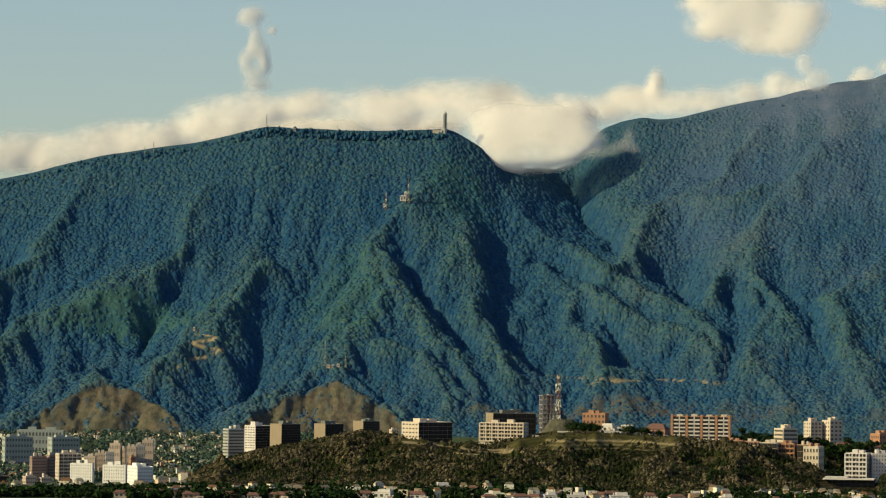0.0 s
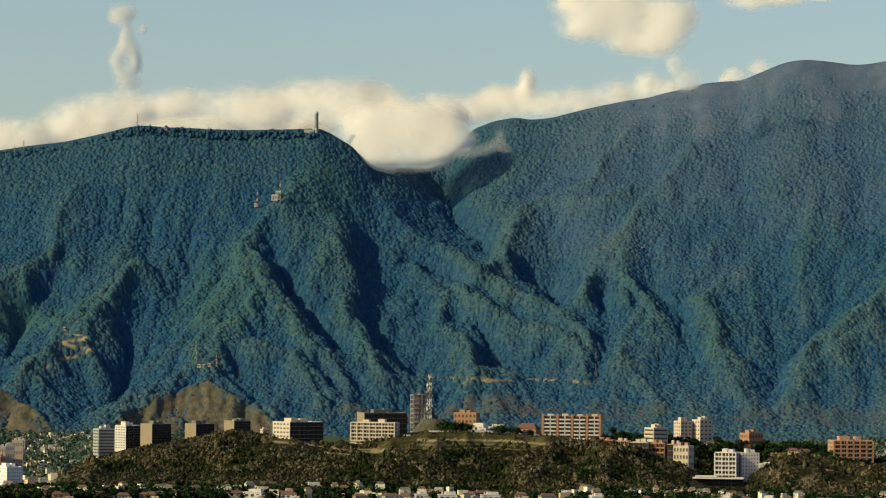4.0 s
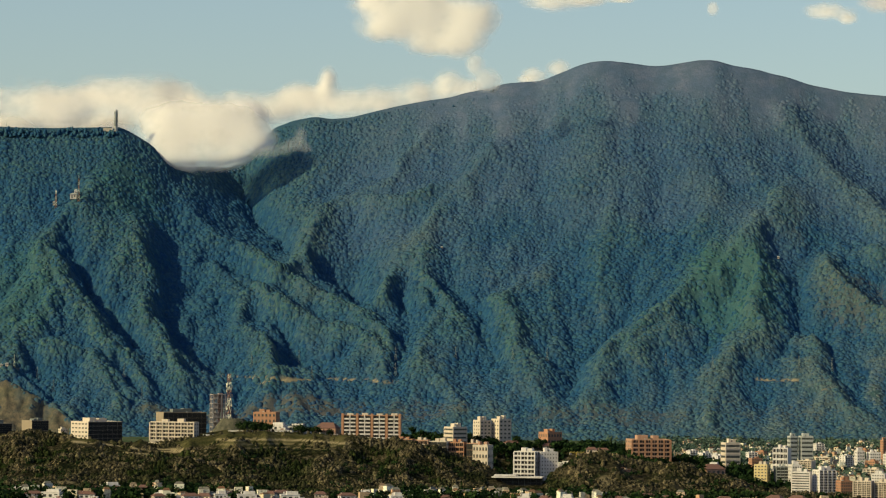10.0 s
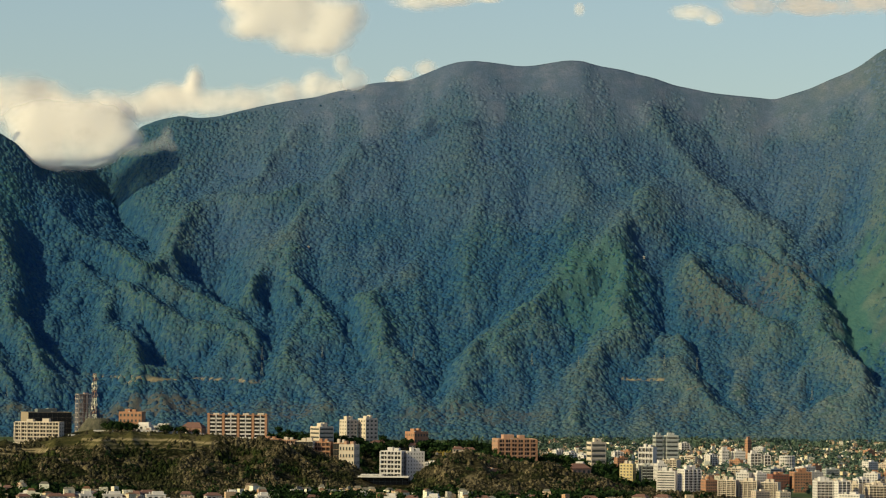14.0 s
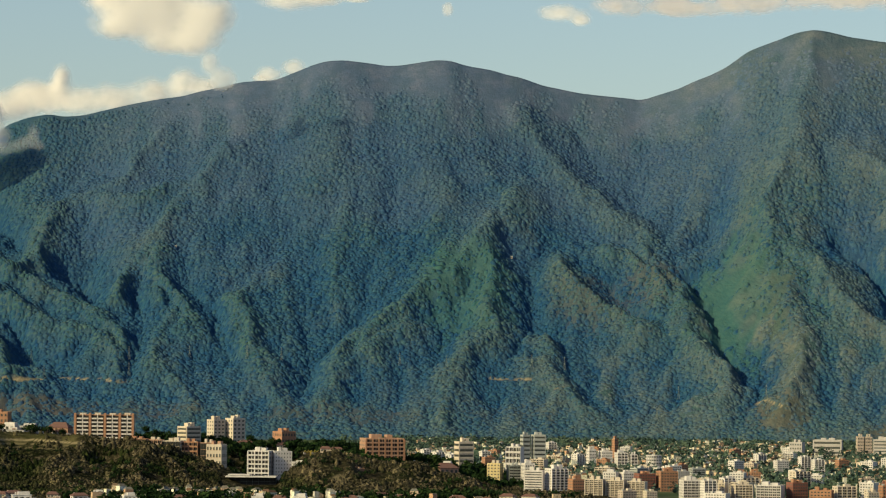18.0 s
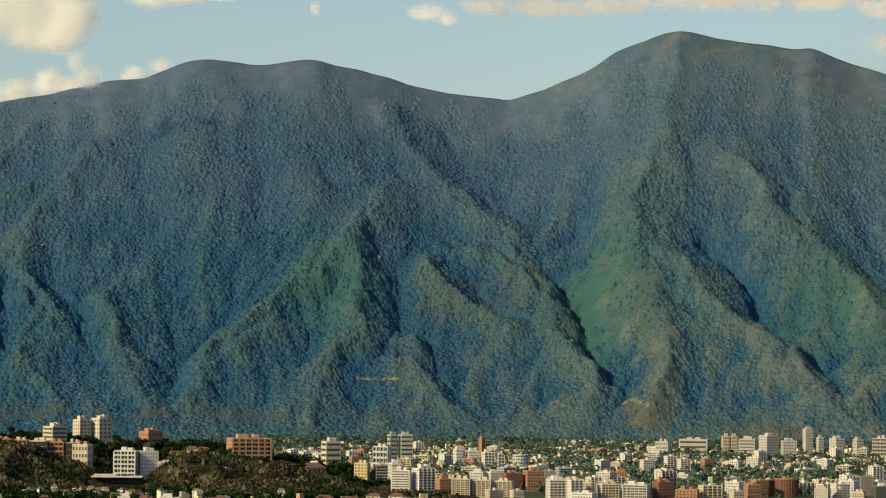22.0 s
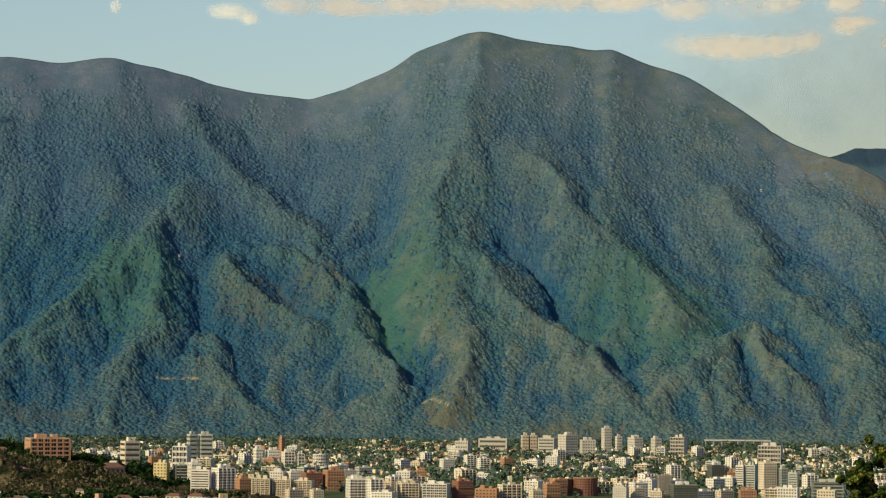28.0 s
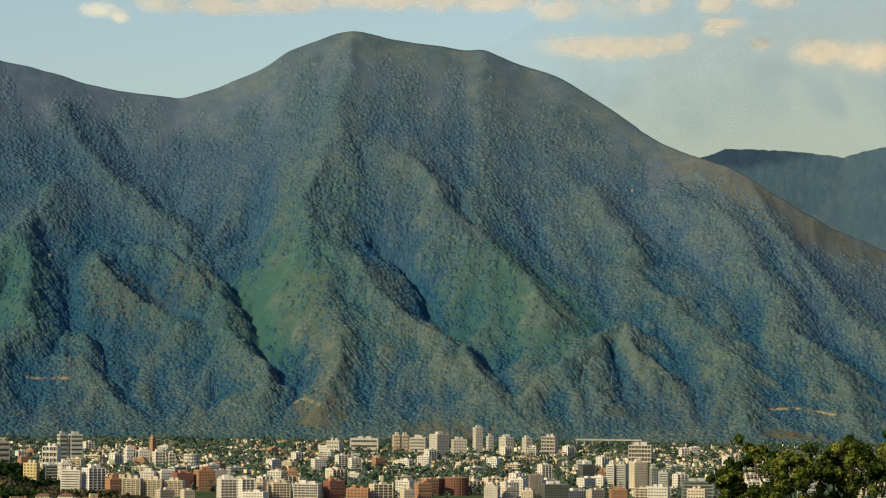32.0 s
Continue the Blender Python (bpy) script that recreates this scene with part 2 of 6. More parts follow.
CREST_MIDDLE = [(5.65, 0.0859), (6.06, 0.0869), (6.37, 0.0886), (6.68, 0.0897), (7.09, 0.0916), (7.50, 0.0922), (7.73, 0.0924), (7.96, 0.0941), (8.22, 0.0960), (8.43, 0.0976), (8.68, 0.0987), (8.94, 0.0990), (9.25, 0.0985), (9.71, 0.0974), (9.97, 0.0975), (10.23, 0.0982), (10.64, 0.0993), (10.90, 0.0992), (11.21, 0.0976), (11.67, 0.0964), (11.87, 0.0953), (12.23, 0.0939), (12.59, 0.0917), (12.85, 0.0908), (13.26, 0.0894), (13.67, 0.0885), (14.08, 0.0878), (14.38, 0.0871)]
CREST_EAST = [(14.70, 0.0889), (15.06, 0.0908), (15.36, 0.0933), (15.67, 0.0955), (15.93, 0.0979), (16.13, 0.1005), (16.30, 0.1027), (16.59, 0.1047), (16.90, 0.1066), (17.15, 0.1084), (17.36, 0.1092), (17.62, 0.1093), (17.88, 0.1084), (18.13, 0.1072), (18.39, 0.1065), (18.65, 0.1058), (19.11, 0.1050), (19.37, 0.1041), (19.58, 0.1036), (19.78, 0.1040), (19.91, 0.1040), (20.01, 0.1031), (20.15, 0.1021), (20.40, 0.1001), (20.66, 0.0985), (20.92, 0.0973), (21.23, 0.0955), (21.49, 0.0930), (21.75, 0.0901), (22.16, 0.0857), (22.57, 0.0808), (22.98, 0.0758), (23.24, 0.0735), (23.49, 0.0719), (23.85, 0.0699), (24.31, 0.0675), (24.72, 0.0637), (25.13, 0.0589), (25.64, 0.0539), (26.14, 0.0486), (26.63, 0.0451), (27.17, 0.0405), (28.60, 0.0295)]
CREST = np.array(CREST_WEST + CREST_MIDDLE + CREST_EAST)
FOOT_RISE, FOOT_RANGE = -0.0225, 3900.0


def crest_rise(az):
    taps = [np.interp(az + k, CREST[:, 0], CREST[:, 1]) for k in (-0.08, 0.0, 0.08)]
    return sum(taps) / 3 + 0.0003


def crest_range(az):
    return 4620 + 130 * smoothstep(0.5, 5.0, az) - 230 * smoothstep(20.5, 26.0, az)


def ravine(az, s):
    """How far the head of the great ravine bites back into the range, in metres."""
    side = az - 2.25 - 2.1 * (1 - s)
    return 78 * smoothstep(0.38, 0.92, s) * np.exp(-((side / np.where(side < 0, 0.14 + 0.56 * smoothstep(0.58, 0.95, s), 1.25)) ** 2))


def slope_range(az, s):
    return FOOT_RANGE + (crest_range(az) - FOOT_RANGE) * s + ravine(az, s)


SPURS, GULLIES, TRACKS = [], [], []


def spur(*pts):
    az, s = np.array(pts).T
    SPURS.append(list(zip(*to_plan(az, slope_range(az, s)))))


def gully(deep, wide, *pts):
    """A cut of that depth and half width in metres; its bed is what the points name."""
    az, s = np.array(pts).T
    s = s + np.minimum((deep + 8) / (4300 * (crest_rise(az) - FOOT_RISE)), 0.09)
    GULLIES.append((deep, wide, list(zip(*to_plan(az, slope_range(az, s))))))


def track(worn_to, *pts):
    az, s = np.array(pts).T
    TRACKS.append((worn_to, list(zip(az, s))))


# spurs and gullies as (bearing, share of the way from foot to crest)
spur((-0.45, 0.826), (-0.73, 0.765), (-1.15, 0.664), (-1.1, 0.569), (-1.23, 0.487), (-1.52, 0.416), (-1.78, 0.321), (-1.98, 0.25), (-1.91, 0.203))  # antenna spur
spur((-3.41, 0.61), (-3.53, 0.58), (-3.59, 0.499), (-3.79, 0.455), (-4.3, 0.39), (-4.83, 0.323), (-5.29, 0.251))  # zigzag spur
spur((-4.45, 0.844), (-4.85, 0.646), (-5.5, 0.581), (-6.16, 0.542), (-6.8, 0.501), (-7.46, 0.46), (-8.05, 0.374))  # west spur
spur((-6.48, 0.96), (-6.88, 0.81), (-7.28, 0.715), (-8.07, 0.593))  # far west spur
spur((5.62, 0.905), (5.07, 0.821), (4.24, 0.771), (3.7, 0.698), (3.14, 0.567))  # wooded spur
spur((6.74, 0.82), (6.33, 0.741), (5.78, 0.654), (5.23, 0.553), (4.89, 0.444))  # wooded spur east
spur((12.21, 0.708), (12.12, 0.668), (11.79, 0.588), (11.44, 0.54), (10.95, 0.471), (10.27, 0.4), (9.5, 0.32), (8.88, 0.206), (8.7, 0.125))  # green spur
spur((11.79, 0.588), (11.92, 0.498), (11.75, 0.412), (11.73, 0.349), (11.31, 0.284), (10.9, 0.199), (10.81, 0.083))  # green branch
spur((6.94, 0.416), (7.15, 0.319), (7.57, 0.224), (7.99, 0.113))  # foot spur d
spur((5.5, 0.468), (5.82, 0.348), (5.93, 0.232), (6.35, 0.101))  # foot spur e
spur((17.52, 0.993), (17.32, 0.887), (17.05, 0.754), (16.78, 0.63), (16.81, 0.579), (16.89, 0.501), (16.96, 0.425), (17.04, 0.331), (17.25, 0.245), (17.22, 0.172), (17.05, 0.116))  # pyramid spur
spur((19.47, 0.271), (19.67, 0.218), (20.23, 0.154), (20.79, 0.08))  # east foot
spur((21.99, 0.75), (22.62, 0.622), (23.31, 0.492), (24.15, 0.453), (24.43, 0.327), (24.57, 0.156))  # flank spur a
spur((23.43, 0.859), (24.55, 0.767), (25.17, 0.675), (25.52, 0.49), (26.35, 0.41), (26.7, 0.205))  # flank spur b
spur((24.76, 0.969), (25.68, 0.819), (26.49, 0.657), (27.5, 0.58))  # flank spur c
spur((-7.3, 0.117), (-6.59, 0.208), (-5.94, 0.23), (-5.48, 0.201), (-5.02, 0.136), (-4.67, 0.049))  # bare hill west
spur((-5.94, 0.23), (-6.02, 0.147), (-6.22, 0.047))  # bare hill west rib
spur((-5.37, 0.193), (-5.26, 0.125), (-5.41, 0.037))  # bare hill west rib b
spur((-3.69, 0.048), (-3.1, 0.142), (-2.57, 0.191), (-1.91, 0.216), (-1.51, 0.193), (-0.85, 0.123), (-0.67, 0.05))  # bare hill east
spur((-2.26, 0.202), (-2.2, 0.139), (-2.35, 0.048))  # bare hill east rib
spur((-1.59, 0.191), (-1.38, 0.122), (-1.32, 0.05))  # bare hill east rib b
spur((0.12, 1.0), (0.38, 0.99), (0.69, 0.988), (0.92, 0.974), (1.23, 0.886), (1.57, 0.823), (2.03, 0.755), (2.72, 0.619), (3.22, 0.546), (3.89, 0.483), (4.51, 0.407), (5.13, 0.322))  # nose
gully(30, 26, (2.13, 0.92), (2.36, 0.827), (2.52, 0.751), (2.76, 0.655), (3.16, 0.555))  # ravine head
gully(26, 32, (3.16, 0.555), (3.89, 0.509), (4.51, 0.45), (5.23, 0.372))  # ravine
spur((1.84, 0.652), (2.13, 0.608), (2.87, 0.491), (3.57, 0.419), (4.36, 0.35), (4.93, 0.273))  # brown ridge
spur((2.13, 0.608), (2.34, 0.502), (2.57, 0.406), (2.83, 0.307), (3.09, 0.231))  # brown branch
gully(30, 20, (2.44, 0.543), (2.8, 0.419), (3.0, 0.325), (3.29, 0.246))  # brown gully
spur((0.4, 0.704), (0.59, 0.625), (0.75, 0.541), (0.86, 0.452), (1.14, 0.369), (1.45, 0.271))  # inner ridge
gully(16, 18, (0.87, 0.612), (1.07, 0.53), (1.18, 0.443), (1.45, 0.355), (1.76, 0.272))  # inner gully
spur((-0.88, 0.738), (-0.97, 0.647), (-1.04, 0.574), (-0.83, 0.502), (-0.52, 0.438), (-0.24, 0.374), (0.32, 0.319), (0.74, 0.249))  # antenna branch
gully(30, 22, (-0.76, 0.574), (-0.43, 0.492), (-0.11, 0.396), (0.43, 0.323))  # antenna gully
spur((-1.1, 0.338), (-0.44, 0.311), (0.07, 0.248), (0.44, 0.164))  # low ridge
gully(20, 16, (-0.24, 0.32), (0.33, 0.245), (0.74, 0.171))  # low gully
gully(24, 26, (-3.47, 0.521), (-3.11, 0.39), (-3.15, 0.299), (-3.45, 0.21), (-3.81, 0.13))  # zigzag gully
gully(26, 30, (-7.85, 0.668), (-7.59, 0.54), (-7.79, 0.454), (-7.98, 0.389))  # west gully
gully(18, 22, (-6.6, 0.762), (-6.9, 0.731), (-7.09, 0.676))  # west gully b
gully(5, 4, (-3.24, 0.88), (-3.38, 0.773), (-3.44, 0.684))  # railway cut
gully(22, 24, (-4.65, 0.583), (-4.95, 0.491), (-5.15, 0.396), (-5.4, 0.301))  # west fold
spur((6.34, 0.752), (5.52, 0.744), (4.9, 0.749), (4.34, 0.777), (3.85, 0.733), (3.55, 0.679), (3.35, 0.645))  # bowl ridge
gully(9, 24, (4.9, 0.8), (4.28, 0.806), (3.67, 0.766), (3.26, 0.73))  # bowl
gully(3, 18, (8.88, 0.842), (9.26, 0.775), (9.58, 0.707), (10.12, 0.607), (10.78, 0.497))  # mid gully
gully(14, 20, (6.26, 0.459), (6.57, 0.389), (6.78, 0.307), (6.99, 0.226))  # yellow gully
spur((5.53, 0.585), (5.84, 0.465), (6.05, 0.397), (6.37, 0.327))  # yellow ridge
spur((10.25, 0.335), (9.75, 0.307), (9.24, 0.252), (8.88, 0.192))  # left of green
gully(22, 26, (9.34, 0.334), (8.83, 0.273), (8.63, 0.2), (8.53, 0.126))  # left of green gully
spur((12.26, 0.937), (12.62, 0.86), (13.09, 0.793), (13.61, 0.73), (14.13, 0.667), (14.64, 0.575))  # saddle ridge
gully(13, 28, (12.98, 0.909), (13.52, 0.821), (14.04, 0.736), (14.41, 0.675), (14.95, 0.554))  # saddle gully
spur((12.95, 0.535), (13.21, 0.475), (13.62, 0.44), (14.04, 0.389), (14.24, 0.347))  # patch ridge
gully(15, 13, (13.47, 0.518), (13.78, 0.473), (14.14, 0.42), (14.32, 0.359))  # patch gully
spur((13.72, 0.578), (14.34, 0.552), (14.75, 0.487), (15.11, 0.392), (15.39, 0.323), (15.63, 0.258), (15.91, 0.164))  # scarp ridge
gully(40, 22, (15.16, 0.453), (15.52, 0.351), (15.78, 0.278), (16.01, 0.199), (16.14, 0.131))  # scarp gully
gully(18, 18, (12.02, 0.545), (12.26, 0.473), (12.44, 0.384), (12.6, 0.309))  # green gully
gully(16, 16, (12.76, 0.295), (13.12, 0.219), (13.43, 0.157))  # foot gully
spur((12.5, 0.307), (12.86, 0.232), (13.12, 0.155))  # foot ridge
spur((16.93, 0.539), (17.6, 0.442), (18.12, 0.387), (18.54, 0.321), (19.1, 0.261), (19.67, 0.201))  # pyramid right face
gully(30, 24, (18.11, 0.497), (18.48, 0.453), (18.76, 0.385), (19.05, 0.317), (19.34, 0.263), (19.98, 0.202))  # east gully
spur((18.41, 0.724), (18.93, 0.661), (19.5, 0.598), (19.68, 0.555), (20.27, 0.496), (20.79, 0.435), (21.2, 0.368))  # peak east ridge
gully(13, 14, (18.77, 0.708), (19.29, 0.644), (19.77, 0.576))  # peak east gully
spur((22.73, 0.369), (22.34, 0.371), (21.97, 0.343), (21.66, 0.302), (21.21, 0.239), (20.65, 0.152))  # roof ridge
spur((21.66, 0.302), (21.85, 0.27), (22.04, 0.211), (22.18, 0.156))  # roof rib
gully(24, 16, (22.04, 0.307), (22.25, 0.249), (22.48, 0.196), (22.84, 0.151))  # roof gully
spur((22.43, 0.368), (22.63, 0.304), (22.94, 0.244))  # roof rib east
gully(18, 14, (22.68, 0.341), (22.92, 0.288), (23.19, 0.232))  # roof gully east
gully(20, 24, (15.75, 0.586), (15.13, 0.546), (14.93, 0.489), (15.35, 0.384))  # pyramid west gully
gully(14, 18, (23.03, 0.574), (23.54, 0.503), (24.05, 0.421), (24.36, 0.351))  # flank gully
gully(16, 16, (16.87, 0.639), (17.03, 0.564), (17.19, 0.505))  # top gully
track(1.0, (-4.64, 0.352), (-4.43, 0.354), (-4.07, 0.327), (-4.58, 0.321), (-4.43, 0.308), (-3.87, 0.286), (-4.17, 0.272), (-4.48, 0.267), (-4.93, 0.23))
track(0.35, (-2.12, 0.23), (-1.87, 0.234), (-1.66, 0.222))
track(0.7, (1.62, 0.251), (2.08, 0.229), (2.85, 0.201), (3.62, 0.182))
track(0.75, (2.65, 0.189), (3.16, 0.187), (3.63, 0.188))
track(0.6, (3.88, 0.192), (4.59, 0.184), (5.2, 0.174))
track(0.6, (11.67, 0.175), (12.18, 0.176), (12.49, 0.181))
track(0.35, (12.8, 0.155), (13.1, 0.163), (13.2, 0.17))
track(0.7, (25.08, 0.154), (25.69, 0.173), (26.3, 0.157))
track(0.6, (16.46, 0.106), (16.72, 0.115), (17.08, 0.094))

def patch(az, s, a0, s0, ra, rs):
    """A blotch round a place of the slope, 1 inside, ragged at its rim."""
    d = ((az - a0) / ra) ** 2 + ((s - s0) / rs) ** 2
    rag = fbm(az * 9, s * 60, 4, 40) - 0.5
    return 1 - smoothstep(0.3, 1.3, d + 2.0 * rag)


def relief(az, s, x, y):
    wx = x + 52 * (fbm(x / 80, y / 80, 4, 11) - 0.5)
    wy = y + 52 * (fbm(x / 80, y / 80, 4, 12) - 0.5)
    d = np.full(x.shape, 1e9)
    for line in SPURS:
        d = np.minimum(d, polyline_distance(wx, wy, line))
    d = np.sqrt(d * d + 60) - 7.7
    env = np.clip(np.minimum(0.12 + s * 2.4, 0.12 + (1 - s) * 4.5), 0.05, 1)
    depth = (36 - 20 * smoothstep(0.5, 0.92, s)) * env
    depth = depth * (1 - 0.35 * smoothstep(4.5, 6.0, az) * (1 - smoothstep(10.5, 12.0, az)))
    drop = depth * (1 - np.exp(-0.58 * d / depth))
    cut = np.zeros(x.shape)
    for deep, wide, line in GULLIES:
        cut = np.maximum(cut, deep * np.exp(-polyline_distance(wx, wy, line) / wide))
    cut = cut * (1 - 0.15 * smoothstep(8.0, 12.0, az)) * d / (d + 12) * np.clip(np.minimum(0.25 + s * 4, 0.3 + (1 - s) * 9), 0.1, 1)
    return drop + cut + env * 12 * (fbm(x / 110, y / 110, 3, 31) - 0.5)


def blurred(a, k):
    for axis in (0, 1):
        pad = [(0, 0), (0, 0)]
        pad[axis] = (k + 1, k)
        c = np.cumsum(np.pad(a, pad, mode="edge"), axis)
        n = a.shape[axis]
        a = (np.take(c, np.arange(2 * k + 1, n + 2 * k + 1), axis) - np.take(c, np.arange(n), axis)) / (2 * k + 1)
    return a


def runnels(height, u, w, cell, soft, seed):
    """Ribs and runnels that follow the fall of the slope, -1 to 1."""
    h = blurred(height, soft)
    gu = np.gradient(h, axis=1) / np.gradient(u, axis=1)
    gw = np.gradient(h, axis=0) / np.gradient(w, axis=0)
    g = np.hypot(gu, gw) + 1e-6
    pu, pw = -gw / g, gu / g
    iu, iw = np.floor(u / cell), np.floor(w / cell)
    total, weight = np.zeros_like(u), np.zeros_like(u)
    for a in (-1, 0, 1):
        for b in (-1, 0, 1):
            ju, jw = iu + a, iw + b
            du = u / cell - ju - hashed(ju, jw, seed)
            dw = w / cell - jw - hashed(ju, jw, seed + 1)
            k = np.exp(-2.2 * (du * du + dw * dw))
            total += k * np.cos(2 * math.pi * (du * pu + dw * pw) * 0.9)
            weight += k
    return total / (weight + 0.05)


def worn(height, u, w, amount):
    """The slope cut by rain into ever finer side gullies."""
    for k, (cell, deep, soft) in enumerate(((120, 9.0, 6), (62, 9.0, 4), (31, 5.0, 2), (17, 1.4, 1))):
        v = runnels(height, u, w, cell, soft, 300 + 10 * k)
        height = height + amount * deep * (np.sign(v) * np.abs(v) ** 0.8 * 0.5 - 0.5)
    return height


GRID_AZ, GRID_S = 0.045, 0.005
az, s = np.meshgrid(np.arange(-9.6, 28.4, GRID_AZ), np.concatenate([np.arange(-0.05, 1.0, GRID_S), np.arange(1.0, 1.24, 0.02)]))
R = slope_range(az, s)
X, Y = to_plan(az, R)
HILL_WEST = [(-7.9, 0.03), (-7.3, 0.117), (-6.59, 0.205), (-5.94, 0.23), (-5.48, 0.201), (-5.02, 0.136), (-4.67, 0.049), (-4.5, 0.0)]
HILL_EAST = [(-3.9, 0.0), (-3.69, 0.048), (-3.1, 0.142), (-2.57, 0.191), (-1.91, 0.216), (-1.51, 0.193), (-0.85, 0.123), (-0.67, 0.05), (-0.5, 0.0)]
below = np.full(az.shape, -1.0)  # depth under the brow of a bare foothill, as a share of the slope
for brow in (HILL_WEST, HILL_EAST):
    top = sum(np.interp(az + k, *np.array(brow).T, -0.2, -0.2) for k in (-0.2, -0.1, 0.0, 0.1, 0.2)) / 5
    below = np.maximum(below, np.where(top > -0.15, top - s + 0.02 * (fbm(az * 9, s * 40, 3, 39) - 0.5), -1.0))
dome = smoothstep(-0.004, 0.012, below)
bare = np.maximum.reduce([
    0.9 * dome * (1 - 0.3 * smoothstep(0.50, 0.70, fbm(X / 9, Y / 30, 5, 38))),
    0.6 * patch(az, s, 3.2, 0.165, 1.6, 0.035), 0.5 * patch(az, s, 1.7, 0.150, 1.5, 0.03), 0.4 * patch(az, s, 5.6, 0.13, 0.9, 0.04), 0.35 * patch(az, s, 9.0, 0.10, 1.6, 0.03),
    0.3 * patch(az, s, 13.6, 0.45, 0.9, 0.08), 0.35 * patch(az, s, 14.6, 0.50, 0.6, 0.07), 0.2 * patch(az, s, 17.0, 0.31, 0.4, 0.16),
    0.5 * patch(az, s, 16.9, 0.11, 0.6, 0.05), 0.8 * patch(az, s, 25.7, 0.12, 0.8, 0.03),
    0.4 * patch(az, s, 25.2, 0.98, 2.4, 0.10), 0.5 * patch(az, s, 19.3, 0.06, 1.0, 0.04),
    0.15 * patch(az, s, 12.0, 0.13, 1.4, 0.03), 0.25 * patch(az, s, 23.5, 0.2, 1.6, 0.12),
])
rise = FOOT_RISE + (crest_rise(az) - FOOT_RISE) * np.minimum(s, 1)
Z = EYE + R * rise - 0.9 * np.maximum(0, R - slope_range(az, 1.0 + 0 * s)) - relief(az, s, X, Y) * (1 - 0.6 * dome)
Z = Z - 8 * smoothstep(0.0, 0.02, -below) * np.exp(-np.maximum(0, -below) / 0.05) * (below > -0.4)
fade = np.clip(np.minimum(0.12 + s * 5, 0.06 + (1 - s) * 3.5), 0.03, 1)
Z = worn(Z, np.radians(az) * 4300, R, fade * (1 - 0.4 * smoothstep(0.45, 0.85, s)) * (1 - 0.3 * smoothstep(3.0, 6.0, az)) * (1 - 0.45 * dome))
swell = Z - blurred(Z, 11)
rib = ridged(np.radians(az) * 4000 / 34 + 0.8 * fbm(X / 60, Y / 60, 2, 141), s * 3.0, 3, 142)
Z = Z - (8 + 15 * dome) * (1 - rib) * bare - 0.8 * bare * (fbm(X / 9, Y / 5, 3, 143) - 0.5)
Z = np.where(s < 0, Z - 30 * (-s) / 0.05, Z)
meadow = np.maximum.reduce([
    0.4 * patch(az, s, -1.75, 0.52, 0.8, 0.16), 0.5 * patch(az, s, 11.2, 0.44, 1.0, 0.13),
    0.7 * patch(az, s, 16.1, 0.42, 1.0, 0.16), 0.55 * patch(az, s, 20.6, 0.40, 1.6, 0.14),
    0.6 * patch(az, s, -5.7, 0.50, 1.6, 0.06), 0.4 * patch(az, s, 0.3, 0.85, 0.7, 0.1),
])
heath_haze = smoothstep(0.76, 1.02, s + 0.25 * (fbm(az * 3, s * 9, 4, 61) - 0.5)) * smoothstep(3, 7, az) * 0.85
# A weaker share runs further down, paling the upper woods as haze.
heath_haze = np.maximum(heath_haze, 0.28 * smoothstep(0.45, 0.8, s + 0.4 * (fbm(X / 90, Y / 90, 4, 68) - 0.5)) * smoothstep(2.5, 5, az))
dry = (0.28 + 0.47 * smoothstep(8, 16, az)) * (1 - smoothstep(0.08, 0.42, s + 0.3 * (fbm(az * 4, s * 14, 4, 62) - 0.5)))
dirt = np.zeros(az.shape)
for worn_to, line in TRACKS:
    for (a0, s0), (a1, s1) in zip(line, line[1:]):
        way = np.clip((az - a0) / (a1 - a0), 0, 1)
        share = s0 + (s1 - s0) * way
        level = EYE + slope_range(az, share) * (FOOT_RISE + (crest_rise(az) - FOOT_RISE) * share)
        on = (way > 0) & (way < 1) & (np.abs(s - share) < 0.11)
        dirt = np.maximum(dirt, on * worn_to * np.clip(1.5 - np.abs(Z - level) / 1.1, 0, 1))
bare = np.maximum(bare, dirt)
dirt *= 0.45 + 0.55 * smoothstep(0.4, 0.55, fbm(X / 8, Y / 8, 3, 145))
blotch = fbm(X / 110, Y / 110, 4, 63)
# The eastward share also lightens those slopes the way haze would.
dry = np.maximum(dry, 0.42 * smoothstep(11, 19, az))
dry = np.maximum(dry, 0.9 * smoothstep(9, 16, az) * (1 - smoothstep(0.22, 0.5, s + 0.3 * (fbm(az * 4, s * 14, 4, 67) - 0.5))))
dry = np.maximum(dry, 0.5 * smoothstep(17.5, 25, az + 9 * (blotch - 0.5)))
dry = np.maximum(dry, 0.3 * smoothstep(0.50, 0.75, blotch) * smoothstep(1.0, 5.0, az) * (1 - smoothstep(0.6, 0.75, s)))
dry = np.clip(dry * (0.65 + 0.8 * smoothstep(0.40, 0.60, fbm(X / 55, Y / 55, 4, 66))), 0, 1)
# Hollows lose the dry tone, so their colour stays blue like shade.
dry = dry * smoothstep(-5.0, 1.5, swell)
# Convexity mask that drives the painted sunlit tint of crests.
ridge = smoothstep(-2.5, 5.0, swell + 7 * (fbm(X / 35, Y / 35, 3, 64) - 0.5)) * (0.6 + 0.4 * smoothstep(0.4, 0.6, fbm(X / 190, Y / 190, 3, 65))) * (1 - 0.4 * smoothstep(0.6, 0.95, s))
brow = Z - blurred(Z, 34)
